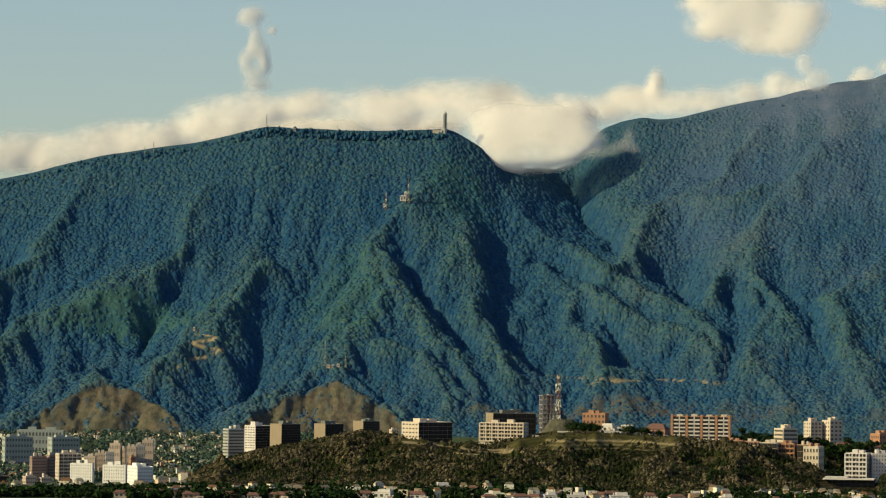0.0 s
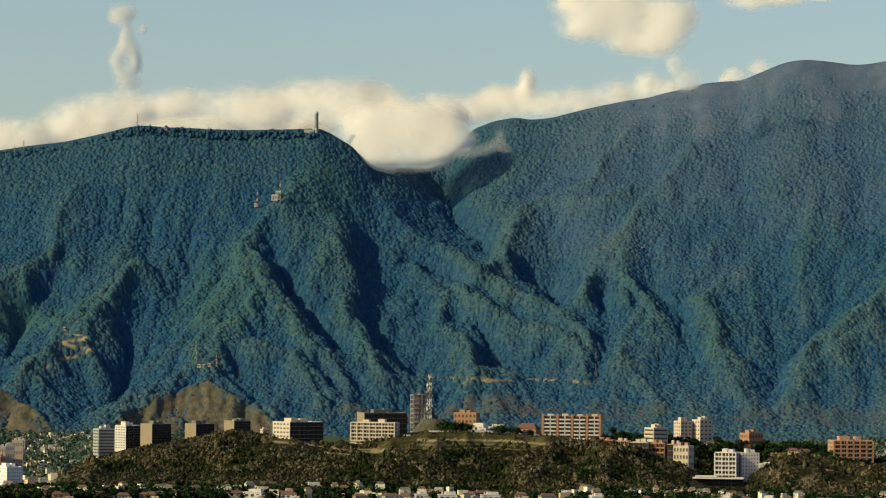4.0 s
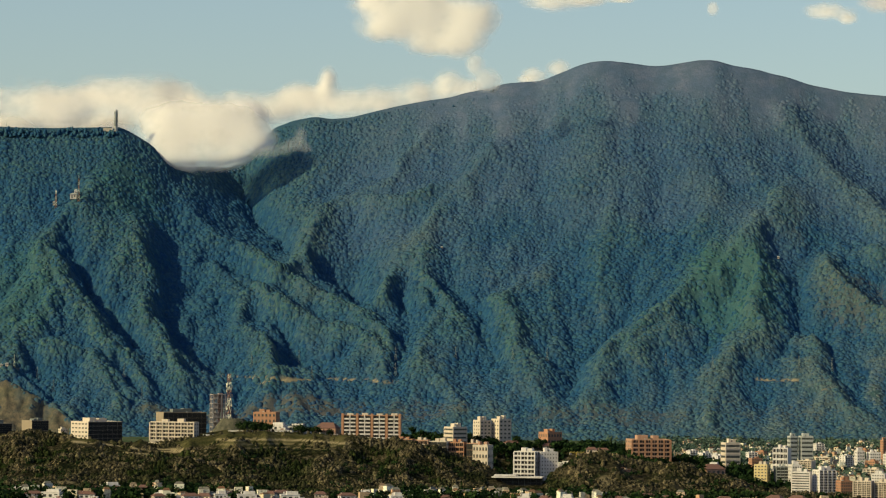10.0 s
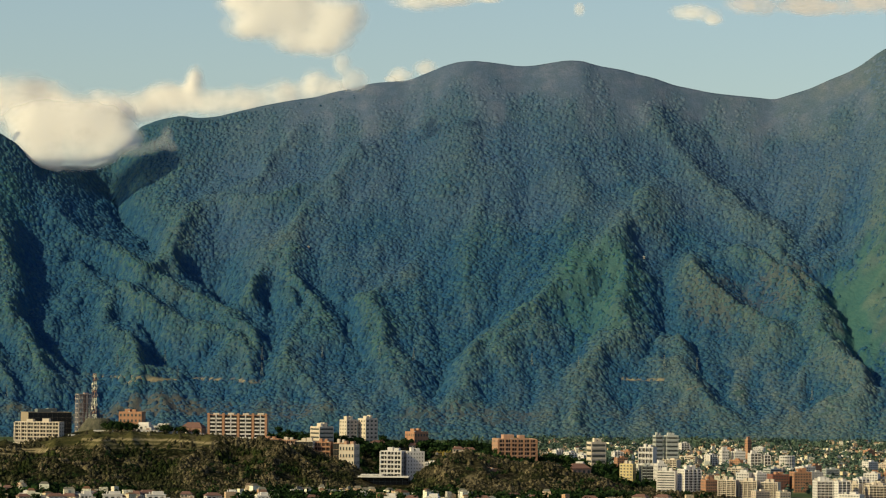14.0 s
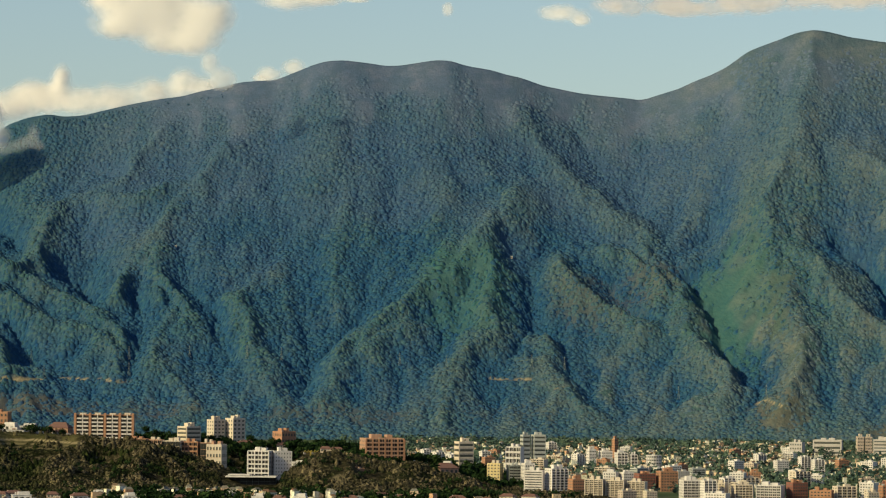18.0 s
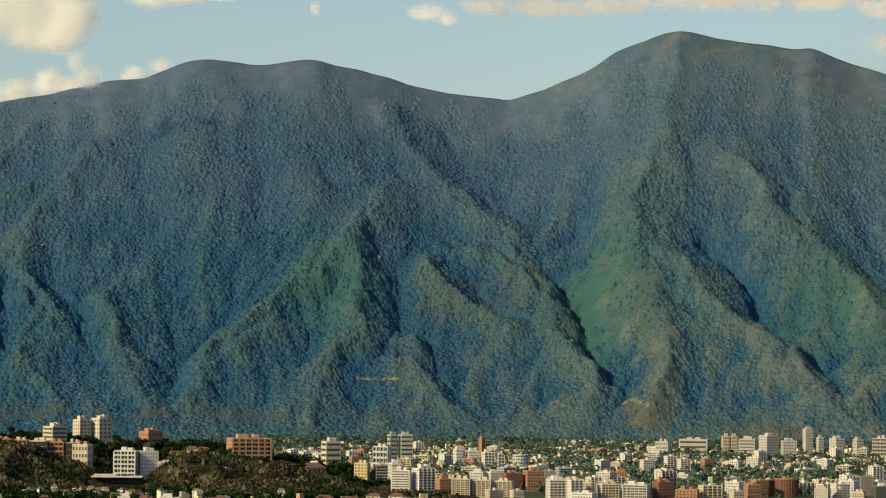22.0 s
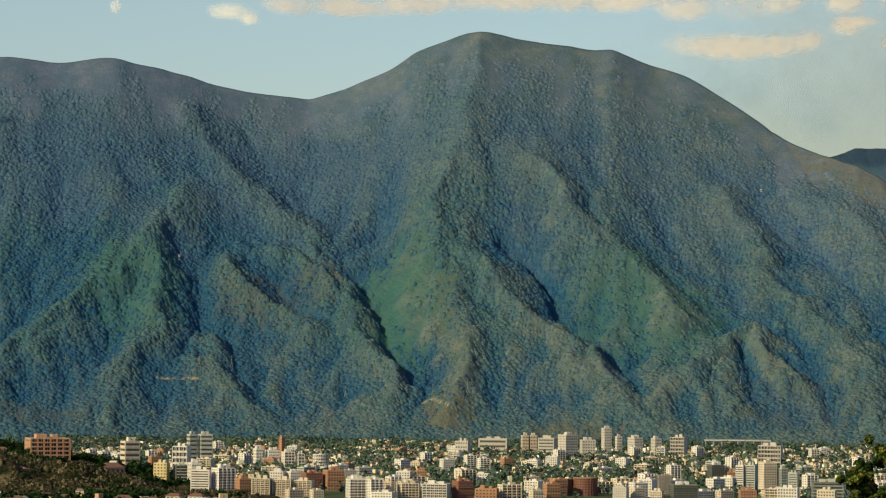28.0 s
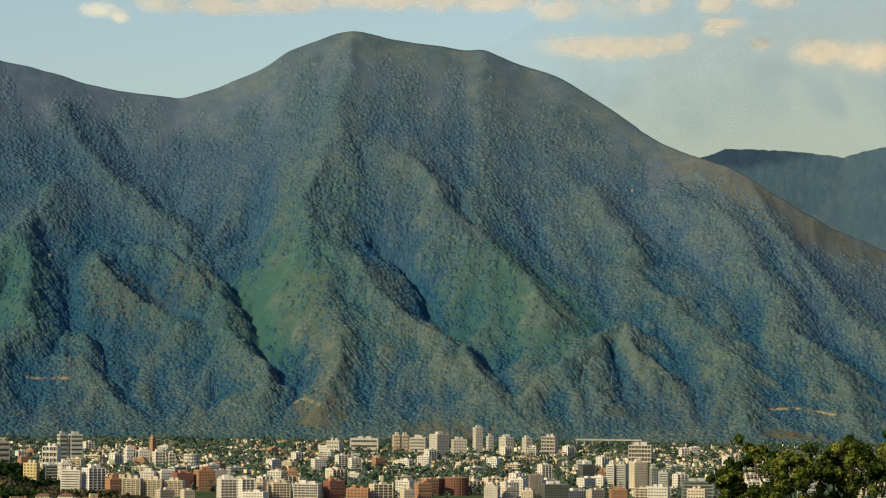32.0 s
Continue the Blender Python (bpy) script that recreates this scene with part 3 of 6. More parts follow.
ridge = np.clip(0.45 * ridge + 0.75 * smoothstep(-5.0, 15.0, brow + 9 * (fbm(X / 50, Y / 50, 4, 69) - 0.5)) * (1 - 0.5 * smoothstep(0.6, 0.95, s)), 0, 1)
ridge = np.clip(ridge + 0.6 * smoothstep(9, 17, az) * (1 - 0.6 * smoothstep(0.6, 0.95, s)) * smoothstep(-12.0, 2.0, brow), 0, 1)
MOUNT_AZ, MOUNT_R, MOUNT_Z = az[0], R, Z
tagged(sheet("mountain", X, Y, Z, FOREST, bare=bare, meadow=meadow, heath_haze=heath_haze, dirt=dirt, dry=dry, ridge=ridge),
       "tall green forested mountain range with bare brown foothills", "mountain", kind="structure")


def seat(az, rise):
    """The place on the mountain that a line from the lookout at that rise meets."""
    k = int(np.clip(round((az - MOUNT_AZ[0]) / GRID_AZ), 0, len(MOUNT_AZ) - 1))
    i = int(np.argmax((MOUNT_Z[:, k] - EYE) / MOUNT_R[:, k] >= rise)) or MOUNT_R.shape[0] - 14
    x, y = to_plan(az, MOUNT_R[i, k])
    return float(x), float(y), float(MOUNT_Z[i, k])


def sampled(grid, col, row):
    c, r = np.floor(col).astype(int), np.floor(row).astype(int)
    fc, fr = col - c, row - r
    return (grid[r, c] * (1 - fc) + grid[r, c + 1] * fc) * (1 - fr) + (grid[r + 1, c] * (1 - fc) + grid[r + 1, c + 1] * fc) * fr


def dome_mesh(name, x, y, z, fall, wide, tall, seed, material, sides=6, rings=2, sink=0.35, **attributes):
    """Round, uneven crowns, one island each, in one mesh; fall is the slope of the ground along x and y."""
    rs = np.random.RandomState(seed)
    n = len(x)
    turn = rs.uniform(0, 6.28, n)[:, None] + np.arange(sides) * 6.2832 / sides
    lump = rs.uniform(0.68, 1.28, (n, sides))
    loops = []
    for spread, up in ((0.95, -sink), (0.72, 0.55))[:rings]:
        k = spread * wide[:, None] * lump * rs.uniform(0.94, 1.06, (n, sides))
        dx, dy = k * np.cos(turn), k * np.sin(turn)
        rise = fall[0][:, None] * dx + fall[1][:, None] * dy
        loops.append(np.stack([x[:, None] + dx, y[:, None] + dy, z[:, None] + rise + tall[:, None] * (up + rs.uniform(-0.2, 0.2, (n, sides)))], -1))
    top = np.stack([x + 0.25 * wide * rs.uniform(-1, 1, n), y + 0.25 * wide * rs.uniform(-1, 1, n), z + tall], -1)[:, None]
    co = np.concatenate(loops + [top], 1)
    per = rings * sides + 1
    tris = []
    for i in range(sides):
        j = (i + 1) % sides
        if rings == 2:
            tris += [(i, j, sides + j), (i, sides + j, sides + i)]
        tris.append((per - 1 - sides + i, per - 1 - sides + j, per - 1))
    faces = (np.array(tris)[None] + per * np.arange(n)[:, None, None]).reshape(-1, 3)
    me = bpy.data.meshes.new(name)
    me.vertices.add(n * per)
    me.vertices.foreach_set("co", co.astype(np.float32).reshape(-1))
    me.loops.add(faces.size)
    me.loops.foreach_set("vertex_index", faces.astype(np.int32).reshape(-1))
    me.polygons.add(len(faces))
    me.polygons.foreach_set("loop_start", np.arange(0, faces.size, 3, dtype=np.int32))
    me.polygons.foreach_set("use_smooth", np.ones(len(faces), bool))
    me.update(calc_edges=True)
    for key, value in attributes.items():
        at = me.attributes.new(key, "FLOAT", "POINT")
        at.data.foreach_set("value", np.repeat(value, per).astype(np.float32))
    me.materials.append(material)
    return new(name, me)


# the trees of the mountain forest, one round crown each
CELL = 5.3
rs = np.random.RandomState(17)
u, w = np.meshgrid(np.arange(-9.5, 28.2, math.degrees(CELL / 4300)), np.arange(0.004, 0.998, CELL / 800))
u = (u + math.degrees(CELL / 4300) * rs.uniform(-0.48, 0.48, u.shape)).ravel()
w = (w + CELL / 800 * rs.uniform(-0.48, 0.48, w.shape)).ravel()
col, row = (u - MOUNT_AZ[0]) / GRID_AZ, (np.clip(w, 0, 0.99) + 0.05) / GRID_S
grown = {k: sampled(g, col, row) for k, g in (("bare", bare), ("meadow", meadow), ("heath_haze", heath_haze), ("dry", dry), ("ridge", ridge), ("dirt", blurred(dirt, 1)), ("rib", rib))}
open_land = np.maximum.reduce([5 * grown["dirt"], 1.5 * grown["bare"] - 1.1 * smoothstep(0.45, 0.3, grown["rib"]), 1.6 * grown["meadow"], 1.6 * smoothstep(0.50, 0.80, grown["heath_haze"]), 0.5 * grown["dry"]])
keep = rs.rand(len(u)) > np.clip(open_land - 0.25, 0, 1.0)
u, w, col, row = u[keep], w[keep], col[keep], row[keep]
grown = {k: g[keep] for k, g in grown.items()}
x, y = to_plan(u, slope_range(u, w))
size = CELL * rs.uniform(0.64, 0.98, len(u)) * np.where(rs.rand(len(u)) < 0.10, 1.3, 1.0) * (0.65 + 0.7 * fbm(x / 22, y / 22, 2, 19)) * (1 - 0.2 * np.clip(grown["heath_haze"] + 0.6 * grown["dry"] + grown["bare"] + 0.6 * grown["meadow"], 0, 1))
tall = size * rs.uniform(0.18, 0.36, len(u)) * (1 - 0.55 * smoothstep(0.1, 0.6, grown["heath_haze"])) * (1 - 0.3 * grown["dry"])
here = sampled(MOUNT_Z, col, row)
step_u = [v - k for v, k in zip(to_plan(u + GRID_AZ, slope_range(u + GRID_AZ, w)), (x, y))] + [sampled(MOUNT_Z, col + 1, row) - here]
step_w = [v - k for v, k in zip(to_plan(u, slope_range(u, w - GRID_S)), (x, y))] + [sampled(MOUNT_Z, col, row - 1) - here]
turned = step_u[0] * step_w[1] - step_u[1] * step_w[0]
fall = ((step_u[2] * step_w[1] - step_w[2] * step_u[1]) / turned, (step_u[0] * step_w[2] - step_w[0] * step_u[2]) / turned)
tagged(dome_mesh("forest", x, y, here + 0.12 * size * rs.uniform(-1, 1, len(u)), fall, size, tall, 18, CANOPY, 5, 2, 1.0, meadow=grown["meadow"], heath_haze=grown["heath_haze"], dry=grown["dry"], ridge=grown["ridge"], bare=grown["bare"]),
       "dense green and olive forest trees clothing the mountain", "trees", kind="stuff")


# taller trees standing along the western crest
rs = np.random.RandomState(23)
u = np.concatenate([rs.uniform(-3.7, 0.05, 330), rs.uniform(-9.0, -3.7, 150), rs.uniform(2.9, 7.0, 60)])
w = rs.uniform(0.972, 1.0, len(u))
col, row = (u - MOUNT_AZ[0]) / GRID_AZ, (np.clip(w, 0, 0.99) + 0.05) / GRID_S
x, y = to_plan(u, slope_range(u, w))
size = rs.uniform(1.3, 3.5, len(u)) * np.where(u < -3.7, 0.7, 1.0) * np.where(u > 1, 0.5, 1.0)
zero = np.zeros(len(u))
tagged(dome_mesh("crest_trees", x, y, sampled(MOUNT_Z, col, row) + 0.9 * size, (zero, zero), size, size * rs.uniform(0.9, 1.7, len(u)), 24, CANOPY, 6, 2, meadow=zero, heath_haze=zero, dry=zero, ridge=0.3 + zero, bare=zero),
       "dark round trees along the mountain crest", "trees", kind="stuff")


# the range beyond, past the eastern flank
az, s = np.meshgrid(np.arange(22.5, 29.0, 0.03), np.linspace(0, 1, 90))
R = 4640 + 270 * s
top = np.interp(az, [22.5, 23.9, 24.3, 25.4, 26.4, 26.7, 27.2, 28.9], [0.066, 0.0695, 0.0722, 0.0716, 0.0696, 0.071, 0.073, 0.071])
X, Y = to_plan(az, R)
Z = EYE + R * (0.0 + top * s) - 22 * np.sin(np.pi * s) * ridged(az * 0.8 + 2.5 * s, s * 1.5, 2, 91) + 3 * crowns(X, Y, 9, 95)
zero = np.zeros(az.shape)
# The grey-blue share paints this range paler, as haze.
tagged(sheet("far_mountain", X, Y, Z, FOREST, bare=zero, meadow=0.15 + zero, heath_haze=0.35 + zero, dirt=zero, dry=zero, ridge=0.3 + zero),
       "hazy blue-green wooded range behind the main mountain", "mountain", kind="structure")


# ---- the near hill and the valley floor ----
HILL = np.array([(-6.2, -12), (-5.4, -8), (-4.9, -2.4), (-4.4, 6.9), (-3.4, 19.9), (-2.26, 29), (-1.44, 37.3), (-0.83, 32.7), (-0.2, 28), (0.7, 27), (1.5, 34), (2.1, 38.5),
                 (2.45, 39), (2.9, 39), (4.1, 36), (4.9, 32), (5.7, 26), (6.5, 15), (6.85, 6), (7.2, 1), (7.8, 1), (8.15, 8), (8.6, 22), (9.2, 20), (10.0, 13.4), (11.1, 7.8), (12.1, -2), (13.0, -8), (13.8, -12)])


BACK_HILL = np.array([(3.5, 30), (4.6, 33), (5.5, 32), (6.5, 29), (7.2, 27), (8.0, 26), (8.9, 26), (9.5, 22), (10.5, 15), (11.5, 8), (12.6, -4)])


def valley_height(x, y):
    r = np.hypot(x, y)
    az = np.degrees(np.arctan2(x, y))
    look_out = 85.3 * np.exp(-((r / 400) ** 2))
    crest = np.interp(az, HILL[:, 0], HILL[:, 1])
    behind = np.interp(az, BACK_HILL[:, 0], BACK_HILL[:, 1], -20, -20)
    crest = crest + (np.maximum(crest, behind) - crest) * smoothstep(2425, 2470, r)
    lumps = 9 * (fbm(x / 45, y / 45, 4, 101) - 0.5) + 40 * (ridged(x / 62, y / 110, 2, 102) - 0.60) + 12 * (fbm(x / 26, y / 34, 2, 106) - 0.5)
    front = smoothstep(2150, 2420, r + 40 * (fbm(x / 60, y / 60, 2, 103) - 0.5))
    back = 1 - smoothstep(2520, 2760, r)
    hill = np.maximum(crest, 0) * front * back + lumps * front * back * smoothstep(-6, 8, crest) * (1 - 0.9 * smoothstep(2330, 2395, r))
    foot = 3.0 * smoothstep(3500, 3900, r) * (1 - smoothstep(3890, 3990, r)) - 30 * smoothstep(3890, 3990, r) - 60 * smoothstep(4100, 4800, r)
    dip = -16 * smoothstep(3.9, 5.4, -az) * smoothstep(2170, 2420, r) * (1 - smoothstep(3100, 3700, r))
    return look_out + np.where(az > -7, hill, 0) + foot + dip + 1.2 * (fbm(x / 120, y / 120, 3, 104) - 0.5)


def ground_at(az, r):
    x, y = to_plan(np.array([az], float), np.array([r], float))
    return float(x[0]), float(y[0]), float(valley_height(x, y)[0])


xs = np.arange(-3200, 4400.1, 30.0)
X, Y = np.meshgrid(xs, np.arange(-1200, 4960.1, 30.0))
az = np.degrees(np.arctan2(X, Y))
inside = (np.hypot(X, Y) > 2130) & (np.hypot(X, Y) < 2785) & (az > -6.4) & (az < 13.9) & (Y > 0)
Z = valley_height(X, Y) - np.where(inside, 5.0, 0)
tagged(sheet("ground", X, Y, Z, CITY_GROUND), "green and grey valley floor under the city", "ground", kind="structure")
def open_grass(x, y, az, z):
    """How far the upper terraces of the hill are clear of scrub."""
    rag = fbm(x / 25, y / 25, 3, 151) - 0.5
    return smoothstep(27.5, 31.5, z + 9 * rag) * smoothstep(-1.2, -0.6, az + 0.8 * rag) * (1 - smoothstep(4.2, 4.8, az + 0.8 * rag))


az, R = np.meshgrid(np.arange(-6.6, 14.1, 0.033), np.concatenate([np.arange(2110, 2460, 2.3), np.arange(2460, 2800, 12)]))
X, Y = to_plan(az, R)
Z = valley_height(X, Y)
grass = open_grass(X, Y, az, Z)
dirt = np.zeros(X.shape)
for marks, levels in (((-0.7, 0.0, 0.5, 0.9, 1.3), (32, 29.5, 27.5, 26.0, 26.5)), ((0.2, 0.6, 1.0, 1.5), (25.0, 24.0, 24.5, 25.5)), ((1.9, 2.6, 3.4, 4.3), (34, 34.5, 34, 32))):
    level = np.interp(az, marks, levels, -99, -99)
    dirt = np.maximum(dirt, 1 - smoothstep(0.35, 0.75, np.abs(Z - level)))
for marks, levels in (((1.8, 2.7, 4.4), (31.0, 31.5, 30.0)), ((2.0, 3.0, 4.3), (28.5, 28.5, 27.5))):
    level = np.interp(az, marks, levels, -99, -99)
    dirt = np.maximum(dirt, 0.5 - 0.5 * smoothstep(0.2, 0.5, np.abs(Z - level)))
for a, r, ra, rr in ((0.15, 2290, 0.16, 26), (0.5, 2270, 0.12, 20), (2.95, 2300, 0.3, 20), (9.0, 2260, 0.2, 14), (-1.2, 2205, 0.3, 14), (-0.8, 2215, 0.2, 10)):
    dirt = np.maximum(dirt, 0.45 * (1 - smoothstep(0.4, 1.2, ((az - a) / ra) ** 2 + ((R - r) / rr) ** 2 + 1.2 * (fbm(X / 9, Y / 9, 3, 152) - 0.5))))
bushy = np.maximum(1 - grass, 0.9 * smoothstep(0.52, 0.57, fbm(X / 12, Y / 12, 3, 121))) * (1 - np.clip(2 * dirt, 0, 1)) * (1 - smoothstep(2455, 2475, R)) * np.where((az > 6.8) & (az < 7.9) & (R > 2205), 0.25, 1.0)
edge = np.minimum.reduce([(az + 6.6) * 3, (14.1 - az) * 3, (R - 2110) / 20, (2800 - R) / 20])
Z = Z + 0.3 - 3.5 * (1 - np.clip(edge, 0, 1)) + bushy * (1.6 * crowns(X, Y, 7.4, 131) - 0.8)
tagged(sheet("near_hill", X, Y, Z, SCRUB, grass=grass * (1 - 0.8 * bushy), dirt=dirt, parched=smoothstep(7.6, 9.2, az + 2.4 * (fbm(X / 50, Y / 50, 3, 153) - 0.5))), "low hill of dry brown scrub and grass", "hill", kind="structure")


# ---- clouds: billowing sheets of vapour behind the crest ----
def cloud_material(name, white):
    n = Nodes(name, 1.0)
    v = n.coord()
    d = n.math("ADD", n.attr("vapour"), n.math("MULTIPLY", n.math("SUBTRACT", n.noise(v, 0.02, 6, 0.6), 0.5), 0.42))
    alpha = n.node("MapRange", Value=d, From_Min=0.0, From_Max=0.95)
    alpha.interpolation_type = "SMOOTHSTEP"
    white = (*white, 1)
    diff = n.node("BsdfDiffuse", Color=white)
    thin = n.node("BsdfTranslucent", Color=white)
    body = n.node("MixShader", Fac=0.42)
    n.t.links.new(diff.outputs[0], body.inputs[1]), n.t.links.new(thin.outputs[0], body.inputs[2])
    clear = n.node("BsdfTransparent")
    mix = n.node("MixShader", Fac=n.math("MULTIPLY", alpha.outputs[0], n.attr("body")))
    n.t.links.new(clear.outputs[0], mix.inputs[1]), n.t.links.new(body.outputs[0], mix.inputs[2])
    n.t.links.new(mix.outputs[0], n.t.nodes["Material Output"].inputs[0])
    return n.m


CLOUD = cloud_material("cloud", (0.96, 0.90, 0.90))
PEACH = cloud_material("peach_cloud", (0.80, 0.66, 0.60))
VEIL = cloud_material("thin_haze_cloud", (0.36, 0.33, 0.26))


def cloud(label, rng, body, blobs, seed, puff=60.0, rag=0.55, slant=1.1, under=0.0, material=None, step=1.0):
    """A bank of puffs, each (bearing, rise, half width in degrees, half height in rise)."""
    b = np.array(blobs)
    az, te = np.meshgrid(np.arange((b[:, 0] - 1.5 * b[:, 2]).min(), (b[:, 0] + 1.5 * b[:, 2]).max(), 0.03 * step),
                         np.arange((b[:, 1] - 1.5 * b[:, 3]).min(), (b[:, 1] + 1.5 * b[:, 3]).max(), 0.0006 * step))
    u, v = az * 17.45, te * 1000
    warp = fbm(u / 10, v / 8, 4, seed) - 0.5
    dens = np.zeros(az.shape)
    for a0, t0, ra, rt in blobs:
        q = np.sqrt(((az - a0) / ra) ** 2 + ((te - t0) / rt) ** 2)
        dens = dens + 1.3 * np.clip(1.3 - q, 0, 1) ** 2
    smooth = 1 - np.exp(-dens)
    dens = np.clip(smooth + rag * 1.5 * warp * smoothstep(0, 0.25, smooth) + 0.35 * rag * (fbm(u / 3, v / 3, 3, seed + 7) - 0.5), 0, 1)
    dens *= smoothstep(0.0, 0.12, dens)
    billow = crowns(u + 12 * warp, v + 12 * warp, 26.0, seed + 3) + 0.3 * crowns(u + 8 * warp, v, 12.0, seed + 5)
    r = rng - 0.45 * puff * blurred(smooth, 3) - 0.30 * puff * blurred(billow, 4) - slant * rng * (te.max() - te)
    base = te.min() + 0.42 * np.ptp(te)  # below this the cloud curls under
    r = r + under * rng * np.maximum(0, base - te) * smoothstep(0, 0.012, base - te)
    x, y = to_plan(az, r)
    ob = sheet("cloud", x, y, EYE + r * te, material or CLOUD, keep=dens > 0.04, vapour=dens, body=np.full(az.shape, body))
    return tagged(ob, label, "cloud", kind="structure")


cloud("long cream cumulus bank behind the ridge", 4935, 1.0, [
    (-9.34, 0.0636, 1.33, 0.0080), (-8.03, 0.0663, 1.22, 0.0080), (-6.92, 0.0685, 1.12, 0.0075), (-5.90, 0.0706, 1.02, 0.0075), (-4.99, 0.0730, 0.82, 0.0071),
    (-4.07, 0.0777, 0.87, 0.0093), (-3.36, 0.0815, 0.71, 0.0075), (-2.54, 0.0835, 0.71, 0.0061), (-1.51, 0.0828, 0.77, 0.0085), (-0.89, 0.0812, 0.71, 0.0080), (-0.27, 0.0831, 0.77, 0.0093), (0.55, 0.0850, 0.82, 0.0093),
    (1.17, 0.0824, 0.77, 0.0089), (1.79, 0.0807, 0.71, 0.0075), (2.30, 0.0807, 0.61, 0.0075), (1.17, 0.0743, 0.82, 0.0071), (2.00, 0.0753, 0.71, 0.0064)], 201, 70, 0.42)
cloud("low grey-cream cloud lying on the ridge", 4930, 1.0, [(-7.42, 0.0633, 0.92, 0.0039), (-6.21, 0.0673, 0.92, 0.0039), (-5.09, 0.0703, 0.82, 0.0039), (-4.17, 0.0741, 0.71, 0.0046), (-3.46, 0.0761, 0.71, 0.0046), (-2.63, 0.0768, 0.77, 0.0046), (-1.81, 0.0770, 0.77, 0.0046), (-0.89, 0.0772, 0.77, 0.0050), (-0.06, 0.0766, 0.61, 0.0050)], 206, 40, 0.3)
cloud("cream cumulus bank lying along the higher ridge", 4950, 1.0, [(2.71, 0.0826, 0.71, 0.0064), (3.33, 0.0853, 0.61, 0.0064), (3.84, 0.0908, 0.22, 0.0061), (4.05, 0.0845, 0.61, 0.0061), (4.76, 0.0858, 0.61, 0.0057), (5.48, 0.0876, 0.51, 0.0057), (6.09, 0.0908, 0.37, 0.0061), (6.49, 0.0899, 0.31, 0.0046)], 211, 55, 0.4)
cloud("tall wispy plume of cloud", 4965, 0.75, [(-3.52, 0.1119, 0.33, 0.0039), (-3.58, 0.1104, 0.27, 0.0032), (-3.15, 0.1068, 0.14, 0.0021), (-3.45, 0.1054, 0.18, 0.0046), (-3.49, 0.1007, 0.18, 0.0046), (-3.63, 0.0971, 0.18, 0.0046), (-3.31, 0.0993, 0.16, 0.0057), (-3.26, 0.0954, 0.14, 0.0036), (-3.49, 0.0932, 0.24, 0.0032), (-3.40, 0.0896, 0.31, 0.0028)], 221, 25, 0.38, 0.4)
cloud("ragged cumulus high above the ridge", 4990, 0.95, [(5.26, 0.1124, 0.82, 0.0089), (6.08, 0.1097, 0.82, 0.0089), (4.75, 0.1169, 0.61, 0.0053), (4.91, 0.1088, 0.61, 0.0050), (5.57, 0.1160, 0.71, 0.0080), (5.67, 0.1043, 0.71, 0.0050), (6.49, 0.1141, 0.53, 0.0080), (6.34, 0.1052, 0.56, 0.0064), (5.26, 0.1106, 0.61, 0.0071)], 231, 40, 0.55, 0.55)
cloud("thin rag of cloud under the high cumulus", 4600, 0.6, [(6.49, 0.0971, 0.22, 0.0039), (6.70, 0.0926, 0.31, 0.0043), (7.66, 0.0944, 0.31, 0.0028)], 236, 20, 0.8, 0.5)
cloud("flat cream cloud beside the high cumulus", 4985, 0.8, [(7.95, 0.1174, 0.61, 0.0036), (8.52, 0.1184, 0.51, 0.0025), (9.19, 0.1185, 0.31, 0.0014)], 241, 25, 0.5, 0.5)
cloud("scrap of cloud peeping over the ridge", 4960, 0.7, [(8.07, 0.0963, 0.27, 0.0032), (7.50, 0.0929, 0.24, 0.0018)], 246, 15, 0.5)
cloud("small round puff of cloud", 4930, 0.5, [(10.84, 0.1154, 0.13, 0.0027)], 251, 12)
cloud("small flat cream cloud", 4930, 0.75, [(12.96, 0.1148, 0.49, 0.0032), (13.30, 0.1123, 0.24, 0.0021)], 261, 20)
cloud("long flat cloud high in the sky", 4900, 0.62, [(14.06, 0.1172, 0.71, 0.0039), (15.09, 0.1168, 0.82, 0.0036), (16.12, 0.1174, 0.92, 0.0039), (17.15, 0.1194, 1.02, 0.0043), (18.38, 0.1195, 1.02, 0.0046), (19.62, 0.1189, 1.02, 0.0043), (20.44, 0.1194, 0.61, 0.0036)], 271, 45, 0.7, material=PEACH)
cloud("broad pale cloud high in the sky", 4880, 0.55, [(21.27, 0.1170, 0.61, 0.0050), (22.19, 0.1179, 0.92, 0.0057), (23.11, 0.1206, 0.61, 0.0053), (24.13, 0.1188, 0.51, 0.0046), (25.04, 0.1205, 0.61, 0.0043)], 276, 40, 0.7, material=PEACH)
cloud("soft cloud below the long one", 4790, 0.62, [(21.37, 0.1053, 0.61, 0.0046), (22.19, 0.1046, 0.82, 0.0050), (23.01, 0.1050, 0.71, 0.0046), (23.52, 0.1068, 0.41, 0.0036), (24.13, 0.1098, 0.41, 0.0028)], 281, 35, 0.7, material=PEACH)
cloud("cloud scrap near the eastern sky", 4930, 0.6, [(24.94, 0.1060, 0.27, 0.0027), (24.23, 0.1125, 0.51, 0.0025)], 291, 20, material=PEACH)
cloud("cream cloud at the edge of the eastern sky", 4900, 0.75, [(25.97, 0.1028, 0.61, 0.0061), (26.88, 0.1010, 0.71, 0.0071)], 296, 30, material=PEACH)
cloud("thin grey haze of cloud across the eastern sky", 4985, 0.40, [(28.0, 0.085, 9.0, 0.10), (26.0, 0.060, 6.0, 0.06)], 321, 4, 0.0, 0.0, material=VEIL, step=8.0)
